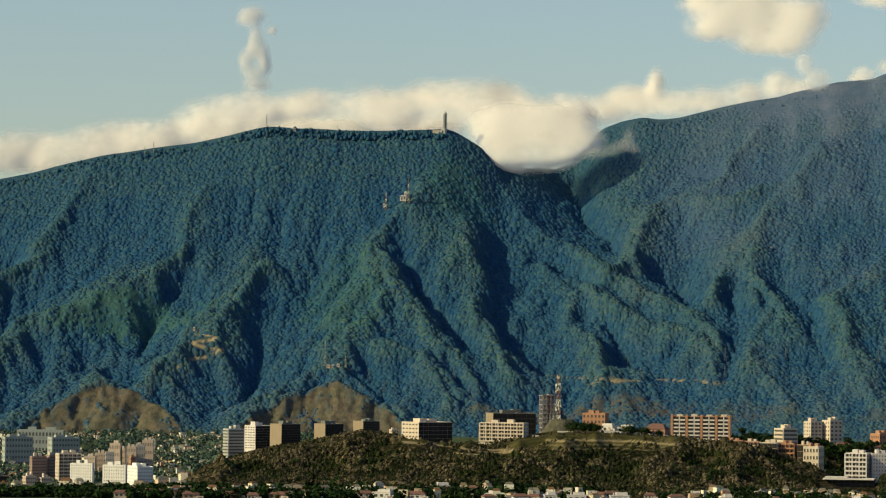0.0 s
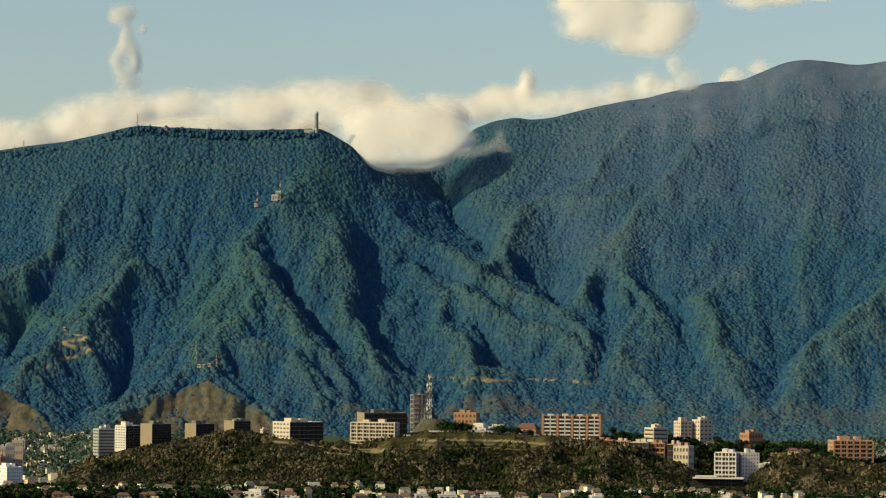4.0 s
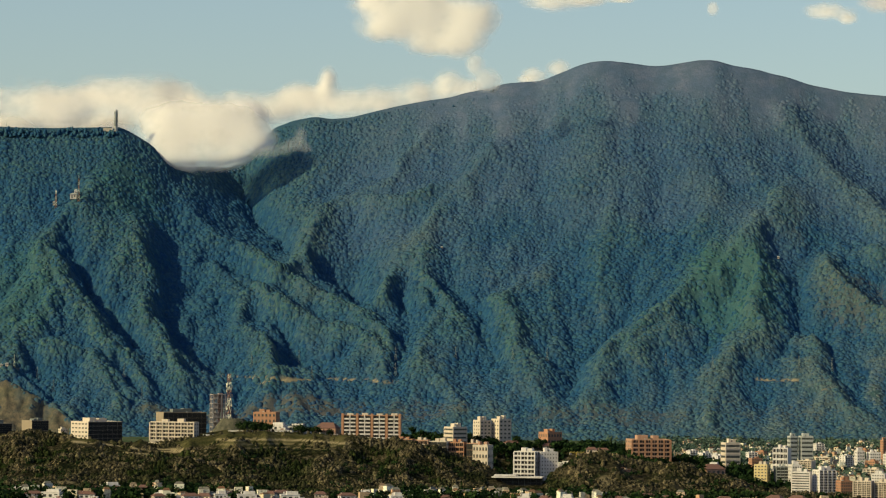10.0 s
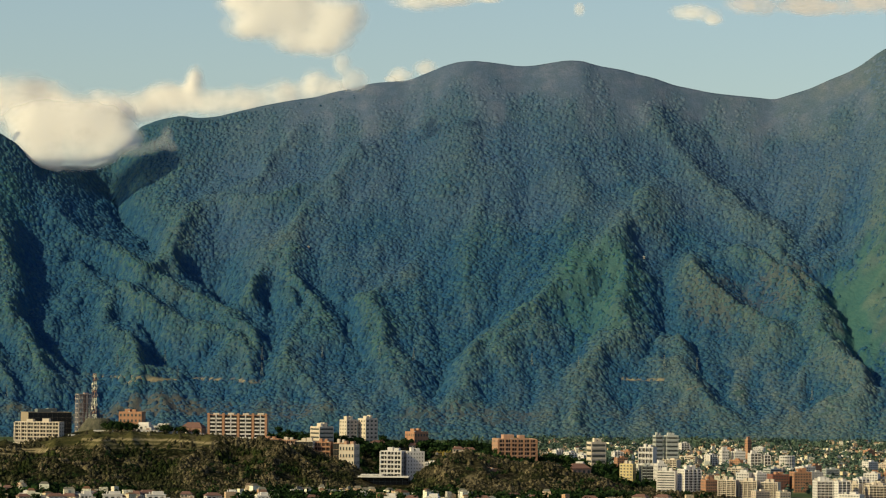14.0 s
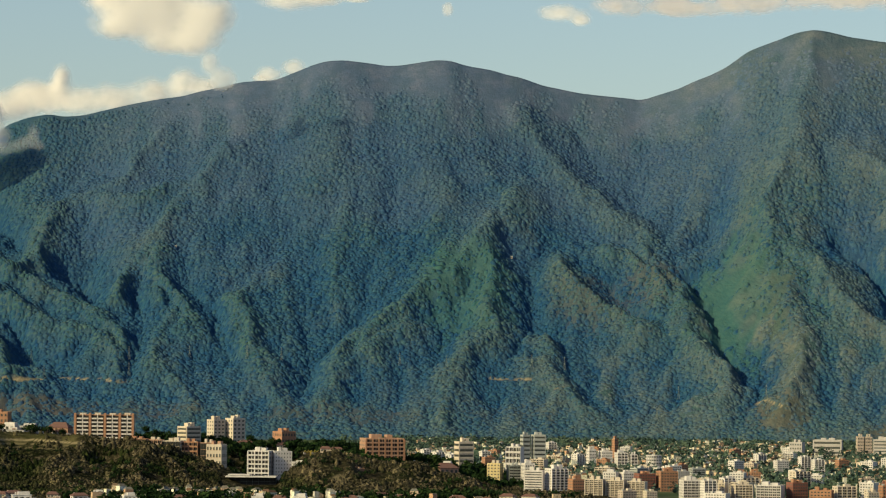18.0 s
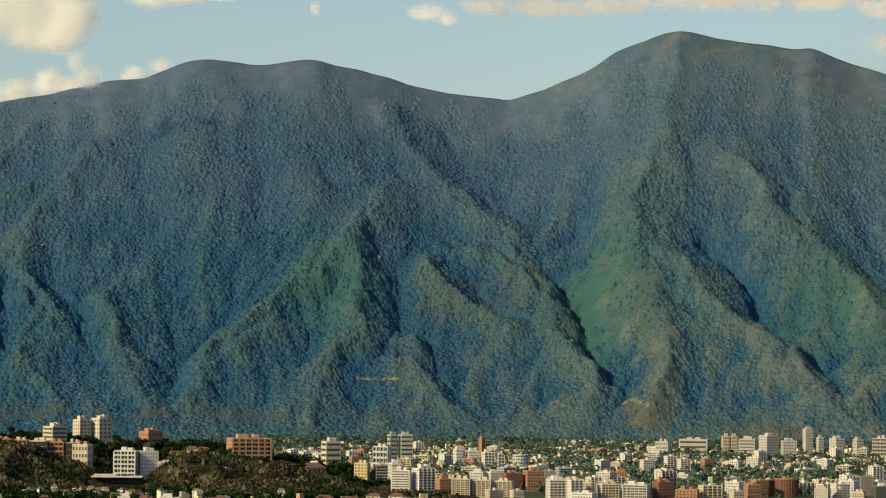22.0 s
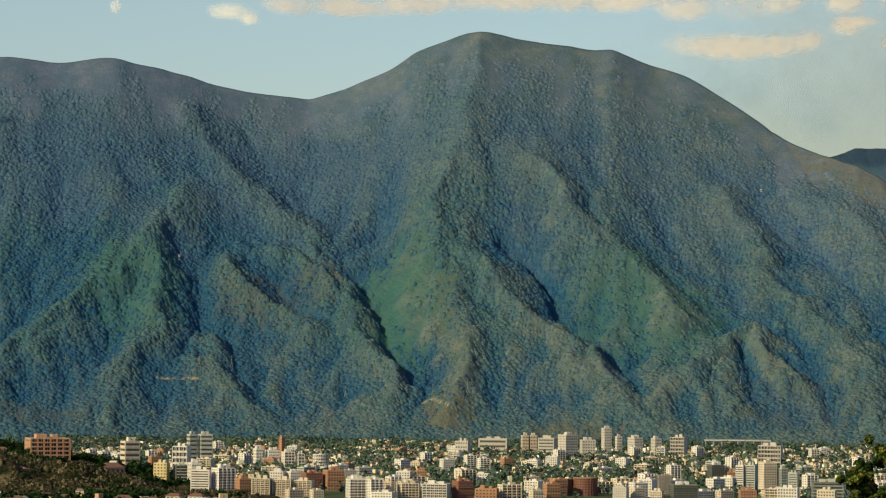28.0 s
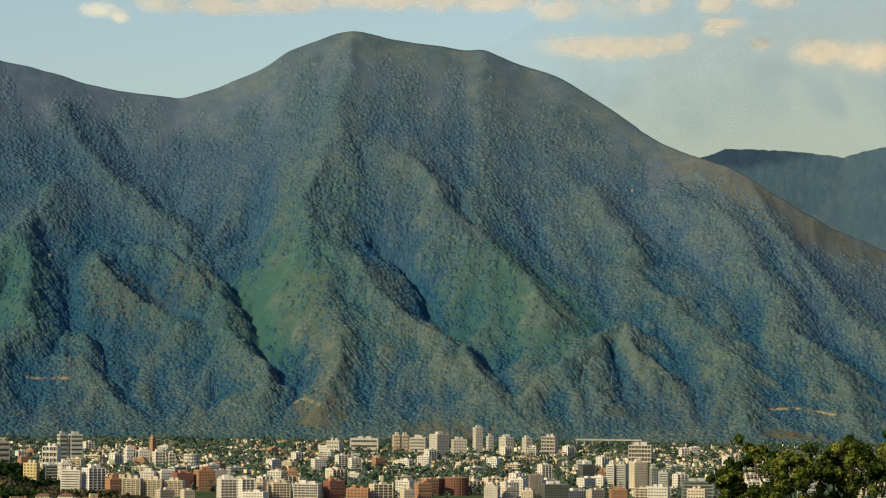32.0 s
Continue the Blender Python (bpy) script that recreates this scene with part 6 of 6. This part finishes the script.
HOUSES = [
    house_proto(WHITE, M_TILE, 10.5, 6.6, 3.8, False, "white house with a red tiled roof"),
    house_proto(WHITE, M_TILE, 8.2, 6.6, 4.4, True, "white flat-roofed house with a terrace"),
    house_proto(CREAM, M_TILE, 9.8, 7.2, 3.6, False, "cream house with a red tiled roof"),
    house_proto(PINK, M_TILE, 7.6, 5.8, 3.2, False, "pink house with a tiled roof"),
    house_proto(WHITE, M_GREY, 12.5, 7.4, 5.0, True, "large white modern house with terraces"),
    house_proto(TERRA, M_TILE, 11.0, 6.6, 3.4, False, "terracotta house with a red tiled roof"),
]
rnd = random.Random(77)
free = list(HOUSES)


def set_house(az, r, turn, k=None):
    proto = HOUSES[rnd.randrange(6) if k is None else k]
    x, y, g = ground_at(az, r)
    m = pose(x, y, g - 2.0, 0, 0, -az + turn)
    if proto in free:
        free.remove(proto)
        proto.matrix_world = m
        return
    copy_thing(proto, m)


for k in range(84):
    a = -6.3 + 19.2 * k / 84 + rnd.uniform(-0.1, 0.1)
    if a > 3.2 and k % 2:
        continue
    set_house(a, rnd.choice((2088, 2108, 2128, 2146)) + rnd.uniform(-8, 8), rnd.uniform(-28, 28), rnd.choice((0, 2, 3, 5)) if a < -2.5 else rnd.choice((0, 0, 1, 2, 3, 4, 5)))
for a, r in ((0.15, 2178), (0.0, 2190), (-0.3, 2182), (0.4, 2172), (0.62, 2180), (2.75, 2425), (3.0, 2432), (3.35, 2440), (3.9, 2430), (8.9, 2445), (9.4, 2440), (9.7, 2450), (10.1, 2470),
             (10.3, 2440), (10.9, 2450), (7.25, 2470), (7.5, 2480), (7.9, 2475), (10.6, 2400), (8.7, 2330), (5.9, 2450)):
    set_house(a, r, rnd.uniform(-25, 20))


# ---- city blocks, repeated from a few patterns ----
def city_proto(style, mats, w, d, h, floors, bays, label):
    b = thing("city_building", pose(0, 0, -200), label, "building", "city buildings")
    part("wall", shell(w, d, h + 2), mats[0], b)
    dress(b, style, mats, w, d, 2.0, h - 0.5, floors, bays, 0, True)
    box("water_tank", b, M_GREY, -w * 0.28, d * 0.1, h + 2.2, 1.6, 1.6, 1.6)
    box("roof_house", b, mats[1], w * 0.12, 0, h + 2.3, w * 0.3, d * 0.45, 2.0)
    return b


CITY = [
    city_proto("grid", WHITE, 11, 9, 14, 7, 4, "white mid-rise city apartment building"),
    city_proto("balcony", CREAM, 14, 9, 12, 6, 4, "cream mid-rise building with balconies"),
    city_proto("grid", BRICK, 10, 8, 13, 6, 4, "orange brick mid-rise apartment building"),
    city_proto("grid", WHITE, 16, 8, 8, 4, 6, "low white building with small windows"),
    city_proto("bands", GREY, 12, 9, 12, 6, 4, "grey mid-rise office building"),
    city_proto("grid", CREAM, 8, 7, 9, 5, 3, "small cream apartment house"),
    city_proto("grid", PINK, 11, 7, 9, 5, 4, "pink low apartment house"),
    city_proto("balcony", WHITE, 9, 8, 17, 9, 3, "slim white apartment tower with balconies"),
    city_proto("slim", BEIGE, 10, 8, 11, 6, 4, "beige apartment house with narrow windows"),
]
free_city = list(CITY)
placed = 0
while placed < 165:
    a, r = rnd.uniform(10.5, 28.2), 2180 + 1350 * rnd.random() ** 1.4
    if a < 13.6 and r < 2800:
        continue
    proto = CITY[rnd.choice((0, 0, 1, 1, 2, 3, 3, 4, 5, 5, 6, 7, 7, 8))]
    x, y, g = ground_at(a, r)
    sink = rnd.uniform(0, 3.5) + 3.0 * (r > 2900)
    m = pose(x, y, g - 2 - sink, 0, 0, -a + rnd.choice((-25, -14, 22, 28, 34, 40)))
    if proto in free_city:
        free_city.remove(proto)
        proto.matrix_world = m
    else:
        copy_thing(proto, m)
    placed += 1


# ---- the smallest houses, far off, past counting ----
def mesh_from(name, verts, faces, material, label, category, kind="stuff"):
    me = bpy.data.meshes.new(name)
    me.from_pydata(verts, [], faces)
    me.materials.append(material)
    me.materials.append(FAR_ROOF)
    for k, p in enumerate(me.polygons):
        p.material_index = int(k % 8 > 3)
    return tagged(new(name, me), label, category, kind=kind)


def island_walls():
    n = Nodes("far_house_walls", 0.85)
    i = n.island()
    c = n.ramp(i, (0.0, (0.66, 0.62, 0.52)), (0.3, (0.55, 0.46, 0.33)), (0.55, (0.42, 0.24, 0.15)), (0.7, (0.70, 0.66, 0.56)), (0.85, (0.34, 0.31, 0.28)), (1.0, (0.70, 0.66, 0.58)))
    g = n.node("NewGeometry").outputs["Position"]
    holes = n.noise(g, 0.9, 2)
    c = n.mix(n.ramp(holes, (0.56, (0, 0, 0)), (0.62, (0.75, 0.75, 0.75))), c, (0.10, 0.09, 0.08))
    return n.done(c)


def small_houses(count, a0, a1, r0, r1, power, size, seed, skip=None):
    rs = np.random.RandomState(seed)
    az = rs.uniform(a0, a1, count)
    r = r0 + (r1 - r0) * rs.rand(count) ** power
    x, y = to_plan(az, r)
    keep = fbm(x / 70, y / 90, 3, seed) > 0.42
    az, r, x, y = az[keep], r[keep], x[keep], y[keep]
    z = valley_height(x, y)
    verts, faces = [], []
    for i in range(len(az)):
        w, d, h = size * rs.uniform(0.6, 1.5), size * rs.uniform(0.5, 1.0), size * rs.choice([0.5, 0.6, 0.8, 1.3])
        t = rs.uniform(-0.2, 0.8)
        c, s = math.cos(t), math.sin(t)
        n0 = len(verts)
        peak = 0.25 * h if rs.rand() < 0.5 else 0.0
        for px, py, pz in ((-1, -1, 0), (1, -1, 0), (1, 1, 0), (-1, 1, 0), (-1, -1, 1), (1, -1, 1), (1, 1, 1), (-1, 1, 1)):
            verts.append((x[i] + (px * c * w - py * s * d) / 2, y[i] + (px * s * w + py * c * d) / 2, z[i] - 1 + pz * (h + 1)))
        verts.append((x[i] - c * w * 0.3, y[i] - s * w * 0.3, z[i] + h + peak + 0.05))
        verts.append((x[i] + c * w * 0.3, y[i] + s * w * 0.3, z[i] + h + peak + 0.05))
        q = n0
        faces += [(q, q + 1, q + 5, q + 4), (q + 1, q + 2, q + 6, q + 5), (q + 2, q + 3, q + 7, q + 6), (q + 3, q, q + 4, q + 7),
                  (q + 4, q + 5, q + 9, q + 8), (q + 5, q + 6, q + 9), (q + 6, q + 7, q + 8, q + 9), (q + 7, q + 4, q + 8)]
    return verts, faces


def island_roofs():
    n = Nodes("far_house_roofs", 0.9)
    c = n.ramp(n.island(), (0.0, (0.14, 0.07, 0.045)), (0.35, (0.17, 0.10, 0.065)), (0.5, (0.20, 0.19, 0.17)), (0.75, (0.12, 0.11, 0.10)), (1.0, (0.30, 0.28, 0.24)))
    c = n.mix(n.math("MULTIPLY", n.noise(n.node("NewGeometry").outputs["Position"], 0.8, 3), 0.5), c, (0.06, 0.05, 0.04))
    return n.done(c)


FAR_WALL, FAR_ROOF = island_walls(), island_roofs()
v, f = small_houses(6800, 10.0, 28.4, 2500, 3860, 0.8, 4.0, 301)
mesh_from("distant_houses", v, f, FAR_WALL, "dense pale houses and flats of the far city", "houses")
v, f = small_houses(1500, -9.0, -3.2, 2750, 3860, 0.8, 3.6, 302)
mesh_from("distant_houses", v, f, FAR_WALL, "dense pale houses of the western valley", "houses")
v, f = small_houses(260, -8.4, -6.7, 2860, 3080, 1.0, 4.0, 303)
mesh_from("hillside_shacks", v, f, M_TERRA, "tight cluster of small red brick houses", "houses")
v, f = small_houses(300, -9.0, -4.6, 2240, 2500, 1.0, 7.5, 304)
w, q = small_houses(380, -6.2, 13.0, 2092, 2182, 1.0, 5.0, 305)
mesh_from("near_houses", w, q, FAR_WALL, "row of pale low houses below the hill", "houses")
mesh_from("valley_houses", v, f, FAR_WALL, "pale low houses among trees in the valley", "houses")


# ---- vegetation ----
def leaf_material(name, dark, mid, light, scale=0.05, deep=0.75):
    n = Nodes(name, 0.9)
    g = n.node("NewGeometry").outputs["Position"]
    c = n.ramp(n.noise(g, scale, 3), (0.40, dark), (0.5, mid), (0.60, light))
    c = n.mix(n.math("MULTIPLY", n.island(), deep), c, dark)
    return n.done(c)


# Pale teal with little contrast: valley haze put into the leaf colour.
LEAF_CITY = leaf_material("city_tree_leaves", (0.040, 0.066, 0.058), (0.060, 0.090, 0.072), (0.088, 0.116, 0.082), 0.03, 0.5)
LEAF_DARK = leaf_material("dark_tree_leaves", (0.006, 0.014, 0.006), (0.015, 0.031, 0.011), (0.034, 0.056, 0.017), 0.2)
LEAF_NEAR = leaf_material("broad_tree_leaves", (0.010, 0.020, 0.005), (0.058, 0.080, 0.018), (0.17, 0.175, 0.040), 0.9)


def leaf_quads(centres, radii, heights, per, leaf, seed):
    """Small four-sided leaf tufts, set round each crown's surface and inside it."""
    rs = np.random.RandomState(seed)
    n = len(centres) * per
    c = np.repeat(np.asarray(centres, float), per, 0)
    d = rs.normal(size=(n, 3))
    d /= np.linalg.norm(d, axis=1)[:, None]
    lump = 0.75 + 0.5 * rs.rand(n)
    rad = np.repeat(np.asarray(radii, float), per) * lump * rs.rand(n) ** 0.2
    hgt = np.repeat(np.asarray(heights, float), per) * lump
    p = c + d * np.stack([rad, rad, np.minimum(hgt, hgt * rs.rand(n) ** 0.33)], 1)
    out = d + 0.45 * rs.normal(size=(n, 3))
    t = np.cross(out, rs.normal(size=(n, 3)))
    t /= np.linalg.norm(t, axis=1)[:, None] + 1e-9
    b = np.cross(out, t)
    b /= np.linalg.norm(b, axis=1)[:, None] + 1e-9
    s = (np.repeat(np.broadcast_to(leaf, (len(centres),)), per) * rs.uniform(0.6, 1.3, n))[:, None]
    quad = np.stack([p - t * s, p + b * s * 0.7, p + t * s, p - b * s * 0.7], 1).reshape(-1, 3)
    return quad


def quad_mesh(name, quad, material):
    me = bpy.data.meshes.new(name)
    me.vertices.add(len(quad))
    me.vertices.foreach_set("co", quad.astype(np.float32).reshape(-1))
    me.loops.add(len(quad))
    me.loops.foreach_set("vertex_index", np.arange(len(quad), dtype=np.int32))
    me.polygons.add(len(quad) // 4)
    me.polygons.foreach_set("loop_start", np.arange(0, len(quad), 4, dtype=np.int32))
    me.update(calc_edges=True)
    me.materials.append(material)
    return me


def wood(count, a0, a1, r0, r1, power, seed, material, radius, label, name="tree_cover", per=24, clump=0.42, hill=False):
    rs = np.random.RandomState(seed)
    az = rs.uniform(a0, a1, count)
    r = r0 + (r1 - r0) * rs.rand(count) ** power
    x, y = to_plan(az, r)
    keep = fbm(x / 45, y / 60, 3, seed) > clump
    if hill:
        keep &= ~((az > 6.8) & (az < 7.9) & (r > 2205) & (r < 2345))
        keep &= open_grass(x, y, az, valley_height(x, y)) < 0.4
    keep &= ~((az > -4.4) & (az < 13.5) & (r > 2190) & (r < 2640)) | (count < 3000) | hill
    x, y, r = x[keep], y[keep], r[keep]
    rad = radius * rs.uniform(0.55, 1.25, len(x))
    z = valley_height(x, y) + rad * (0.9 if hill else 0.75)
    quad = leaf_quads(np.stack([x, y, z], 1), rad, rad * (0.75 if hill else 1.0), per, rad * (0.22 if hill else 0.36), seed + 1)
    tagged(new(name, quad_mesh(name, quad, material)), label, "trees" if not hill else "scrub", kind="stuff")


wood(5600, 9.5, 28.4, 2250, 3880, 0.85, 401, LEAF_CITY, 4.4, "green trees between the houses of the city")
wood(1500, 9.0, 28.4, 3650, 3910, 1.0, 402, LEAF_CITY, 4.0, "green trees along the mountain foot", clump=0.3)
wood(4200, -9.0, -1.0, 2230, 3900, 0.9, 403, LEAF_CITY, 4.2, "green trees of the western valley")
wood(3000, -8.6, 13.2, 2085, 2195, 1.0, 404, LEAF_DARK, 3.5, "dark garden trees round the near houses", per=44)
def bush_material():
    n = Nodes("hill_bushes", 0.95)
    g = n.node("NewGeometry").outputs["Position"]
    one, patchy, twig = n.island(), n.noise(g, 0.05, 3), n.noise(g, 0.9, 4, 0.75)
    green = n.ramp(one, (0.0, (0.004, 0.008, 0.003)), (0.6, (0.016, 0.025, 0.008)), (1.0, (0.046, 0.056, 0.018)))
    brown = n.ramp(one, (0.0, (0.012, 0.011, 0.007)), (0.35, (0.062, 0.052, 0.034)), (0.75, (0.128, 0.106, 0.070)), (1.0, (0.190, 0.148, 0.086)))
    c = n.mix(n.attr("parched"), green, brown)
    # Black twig mottle paints shade in the gaps, pale mottle the sunlit tips.
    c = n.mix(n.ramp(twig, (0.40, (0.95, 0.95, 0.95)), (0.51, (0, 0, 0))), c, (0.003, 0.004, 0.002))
    c = n.mix(n.ramp(twig, (0.54, (0, 0, 0)), (0.66, (0.6, 0.6, 0.6))), c, n.mix(n.attr("parched"), (0.074, 0.084, 0.028), (0.230, 0.190, 0.120)))
    # Broad dark patches put more shade into the bush colour.
    c = n.mix(n.ramp(patchy, (0.40, (0.6, 0.6, 0.6)), (0.55, (0, 0, 0))), c, (0.008, 0.011, 0.005))
    n.bump(twig, 1.0, 1.2)
    return n.done(c)


def hill_bushes():
    """Scrub on the near hill: leafless brown on the ribs, green in the dells."""
    rs = np.random.RandomState(405)
    gap = 2.45
    u, r = np.meshgrid(np.arange(-4.9, 13.5, math.degrees(gap / 2290)), np.arange(2150, 2432, gap))
    u = (u + math.degrees(gap / 2290) * rs.uniform(-0.5, 0.5, u.shape)).ravel()
    r = (r + gap * rs.uniform(-0.5, 0.5, r.shape)).ravel()
    x, y = to_plan(u, r)
    z = valley_height(x, y)
    clear = ((u > 6.8) & (u < 7.9) & (r > 2205) & (r < 2345)) | ((u > -4.9) & (z < -3))
    keep = ~clear & (rs.rand(len(u)) > 0.93 * open_grass(x, y, u, z)) & (fbm(x / 14, y / 14, 3, 407) > 0.38)
    x, y, z, u = x[keep], y[keep], z[keep], u[keep]
    fall = (valley_height(x + 2, y) - valley_height(x - 2, y)) / 4, (valley_height(x, y + 2) - valley_height(x, y - 2)) / 4
    dell = (valley_height(x + 16, y) + valley_height(x - 16, y) + valley_height(x, y + 16) + valley_height(x, y - 16)) / 4 - z
    parched = np.clip(smoothstep(2.2, -1.0, dell + 5 * (fbm(x / 20, y / 20, 3, 408) - 0.5)) + 0.6 * smoothstep(7.6, 9.2, u), 0, 1)
    size = rs.uniform(0.7, 2.0, len(x)) * (0.35 + 1.3 * fbm(x / 9, y / 9, 2, 409))
    tall = size * rs.uniform(0.8, 1.7, len(x)) * (1.35 - 0.35 * parched)
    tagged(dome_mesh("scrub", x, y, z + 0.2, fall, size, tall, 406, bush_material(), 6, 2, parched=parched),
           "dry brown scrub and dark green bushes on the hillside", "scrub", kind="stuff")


hill_bushes()
wood(800, -4.7, 13.4, 2150, 2330, 1.3, 406, LEAF_DARK, 2.8, "dark green bushes on the hillside", "green_bushes", 44, 0.50, True)
wood(420, 5.2, 9.2, 2400, 2500, 1.0, 407, LEAF_DARK, 3.8, "dark trees behind the terraces", per=46, clump=0.35)
wood(1100, 8.5, 12.5, 2380, 2560, 1.0, 408, LEAF_DARK, 3.4, "dark trees among the hillside villas", per=40, clump=0.42)

# single trees on the hill
BARK = ground_material("bark", (0.05, 0.04, 0.03), (0.09, 0.07, 0.05), (0.14, 0.11, 0.08), 1.0, 6.0)


def tree_proto(seed, h, r, label, slim=False):
    rs = random.Random(seed)
    b = thing("tree", pose(0, 0, -200), label, "tree", "hillside trees")
    bm = bmesh.new()
    bmesh.ops.create_cone(bm, cap_ends=True, segments=7, radius1=0.05 * h, radius2=0.02 * h, depth=h * 0.6, matrix=Matrix.Translation((0, 0, h * 0.3)))
    for k in range(5):
        a = k * 1.3 + rs.uniform(0, 1)
        strut(bm, (0, 0, h * 0.35 + 0.04 * k * h), (math.cos(a) * r * 0.6, math.sin(a) * r * 0.6, h * 0.6 + 0.04 * k * h), 0.015 * h, 5)
    part("trunk", bm, BARK, b)
    if slim:
        cs = [(0, 0, h * (0.25 + 0.075 * k)) for k in range(10)]
        rr = [r * (1 - 0.07 * k) for k in range(10)]
    else:
        cs = [(rs.uniform(-0.6, 0.6) * r, rs.uniform(-0.6, 0.6) * r, h * rs.uniform(0.5, 0.88)) for _ in range(9)]
        rr = [r * rs.uniform(0.4, 0.62) for _ in cs]
    me = quad_mesh("crown", leaf_quads(cs, rr, rr, 46, 0.5, seed), LEAF_DARK)
    ob = new("crown", me)
    ob.parent = b
    return b


TREES = [tree_proto(1, 8, 4.0, "dark green broadleaf tree on the hill"), tree_proto(2, 6.5, 3.6, "rounded dark green tree beside houses"),
         tree_proto(3, 10, 3.4, "tall dark green tree on the hill"), tree_proto(4, 11, 1.1, "slender dark cypress on the hill", True)]
free_trees = list(TREES)


def set_tree(k, a, r):
    x, y, g = ground_at(a, r)
    m = pose(x, y, g - 0.4, 0, 0, rnd.uniform(0, 360))
    if TREES[k] in free_trees:
        free_trees.remove(TREES[k])
        TREES[k].matrix_world = m
    else:
        copy_thing(TREES[k], m)


for k in range(46):
    set_tree(rnd.choice((0, 1, 2)), rnd.uniform(5.0, 8.2), rnd.uniform(2425, 2520))
for k in range(20):
    set_tree(rnd.choice((0, 1)), rnd.uniform(2.3, 4.2), rnd.uniform(2405, 2425))
for k in range(24):
    set_tree(rnd.choice((0, 1, 2)), rnd.uniform(8.6, 11.6), rnd.uniform(2400, 2500))
for a, r in ((8.05, 2500), (9.05, 2480), (5.05, 2190), (5.3, 2185), (6.35, 2190), (6.1, 2480)):
    set_tree(3, a, r)
for a in (2.32, 2.42, 2.5):
    set_tree(1, a, 2458)


# ---- the near tree below the lookout ----
def near_tree():
    R0 = 170.0
    x, y, g = ground_at(26.3, R0)
    b = thing("broadleaf_tree", pose(x, y, g - 0.3), "leafy green broadleaf tree with ragged sunlit crown", "tree")
    rs = random.Random(9)
    # boughs end at (bearing, rise, size in metres)
    ends = [(24.35, -0.0335, 0.75), (24.45, -0.0285, 0.7), (24.55, -0.0365, 0.9), (24.75, -0.0235, 0.55), (24.98, -0.0245, 0.5), (24.85, -0.0385, 0.9),
            (25.2, -0.0345, 0.95), (25.35, -0.0285, 0.9), (25.6, -0.0262, 0.85), (25.75, -0.034, 1.1), (26.0, -0.0285, 0.95), (26.25, -0.0252, 0.9),
            (26.45, -0.0330, 1.2), (26.6, -0.0228, 0.85), (26.9, -0.0250, 1.1), (27.1, -0.0310, 1.2), (27.35, -0.0232, 1.0), (27.8, -0.0262, 1.2),
            (25.3, -0.042, 1.3), (26.3, -0.042, 1.4), (27.3, -0.042, 1.4), (24.6, -0.0440, 1.1), (27.9, -0.036, 1.3), (28.4, -0.030, 1.3)]
    bm = bmesh.new()
    bmesh.ops.create_cone(bm, cap_ends=True, segments=12, radius1=0.42, radius2=0.26, depth=3.6, matrix=Matrix.Translation((0, 0, 1.8)))
    part("trunk", bm, BARK, b, "", True)
    cs, rr = [], []
    for a, e, size in ends:
        px, py = to_plan(a, R0 + rs.uniform(-2.5, 2.0))
        tip = Vector((px - x, py - y, EYE + R0 * e - g + 0.3))
        bm = bmesh.new()
        mid = Vector((tip.x * 0.45, tip.y * 0.45, 3.2 + (tip.z - 3.2) * 0.35))
        strut(bm, (0, 0, 3.0), mid, 0.11, 6)
        strut(bm, mid, tip, 0.06, 5)
        part("limb", bm, BARK, b)
        for _ in range(11):
            o = Vector((rs.gauss(0, 1), rs.gauss(0, 1), rs.gauss(0, 0.8))) * size * 0.55
            cs.append(tuple(tip + o))
            rr.append(size * rs.uniform(0.28, 0.5))
    ob = new("crown", quad_mesh("crown", leaf_quads(cs, rr, rr, 230, 0.085, 12), LEAF_NEAR))
    ob.parent = b
    return b


near_tree()
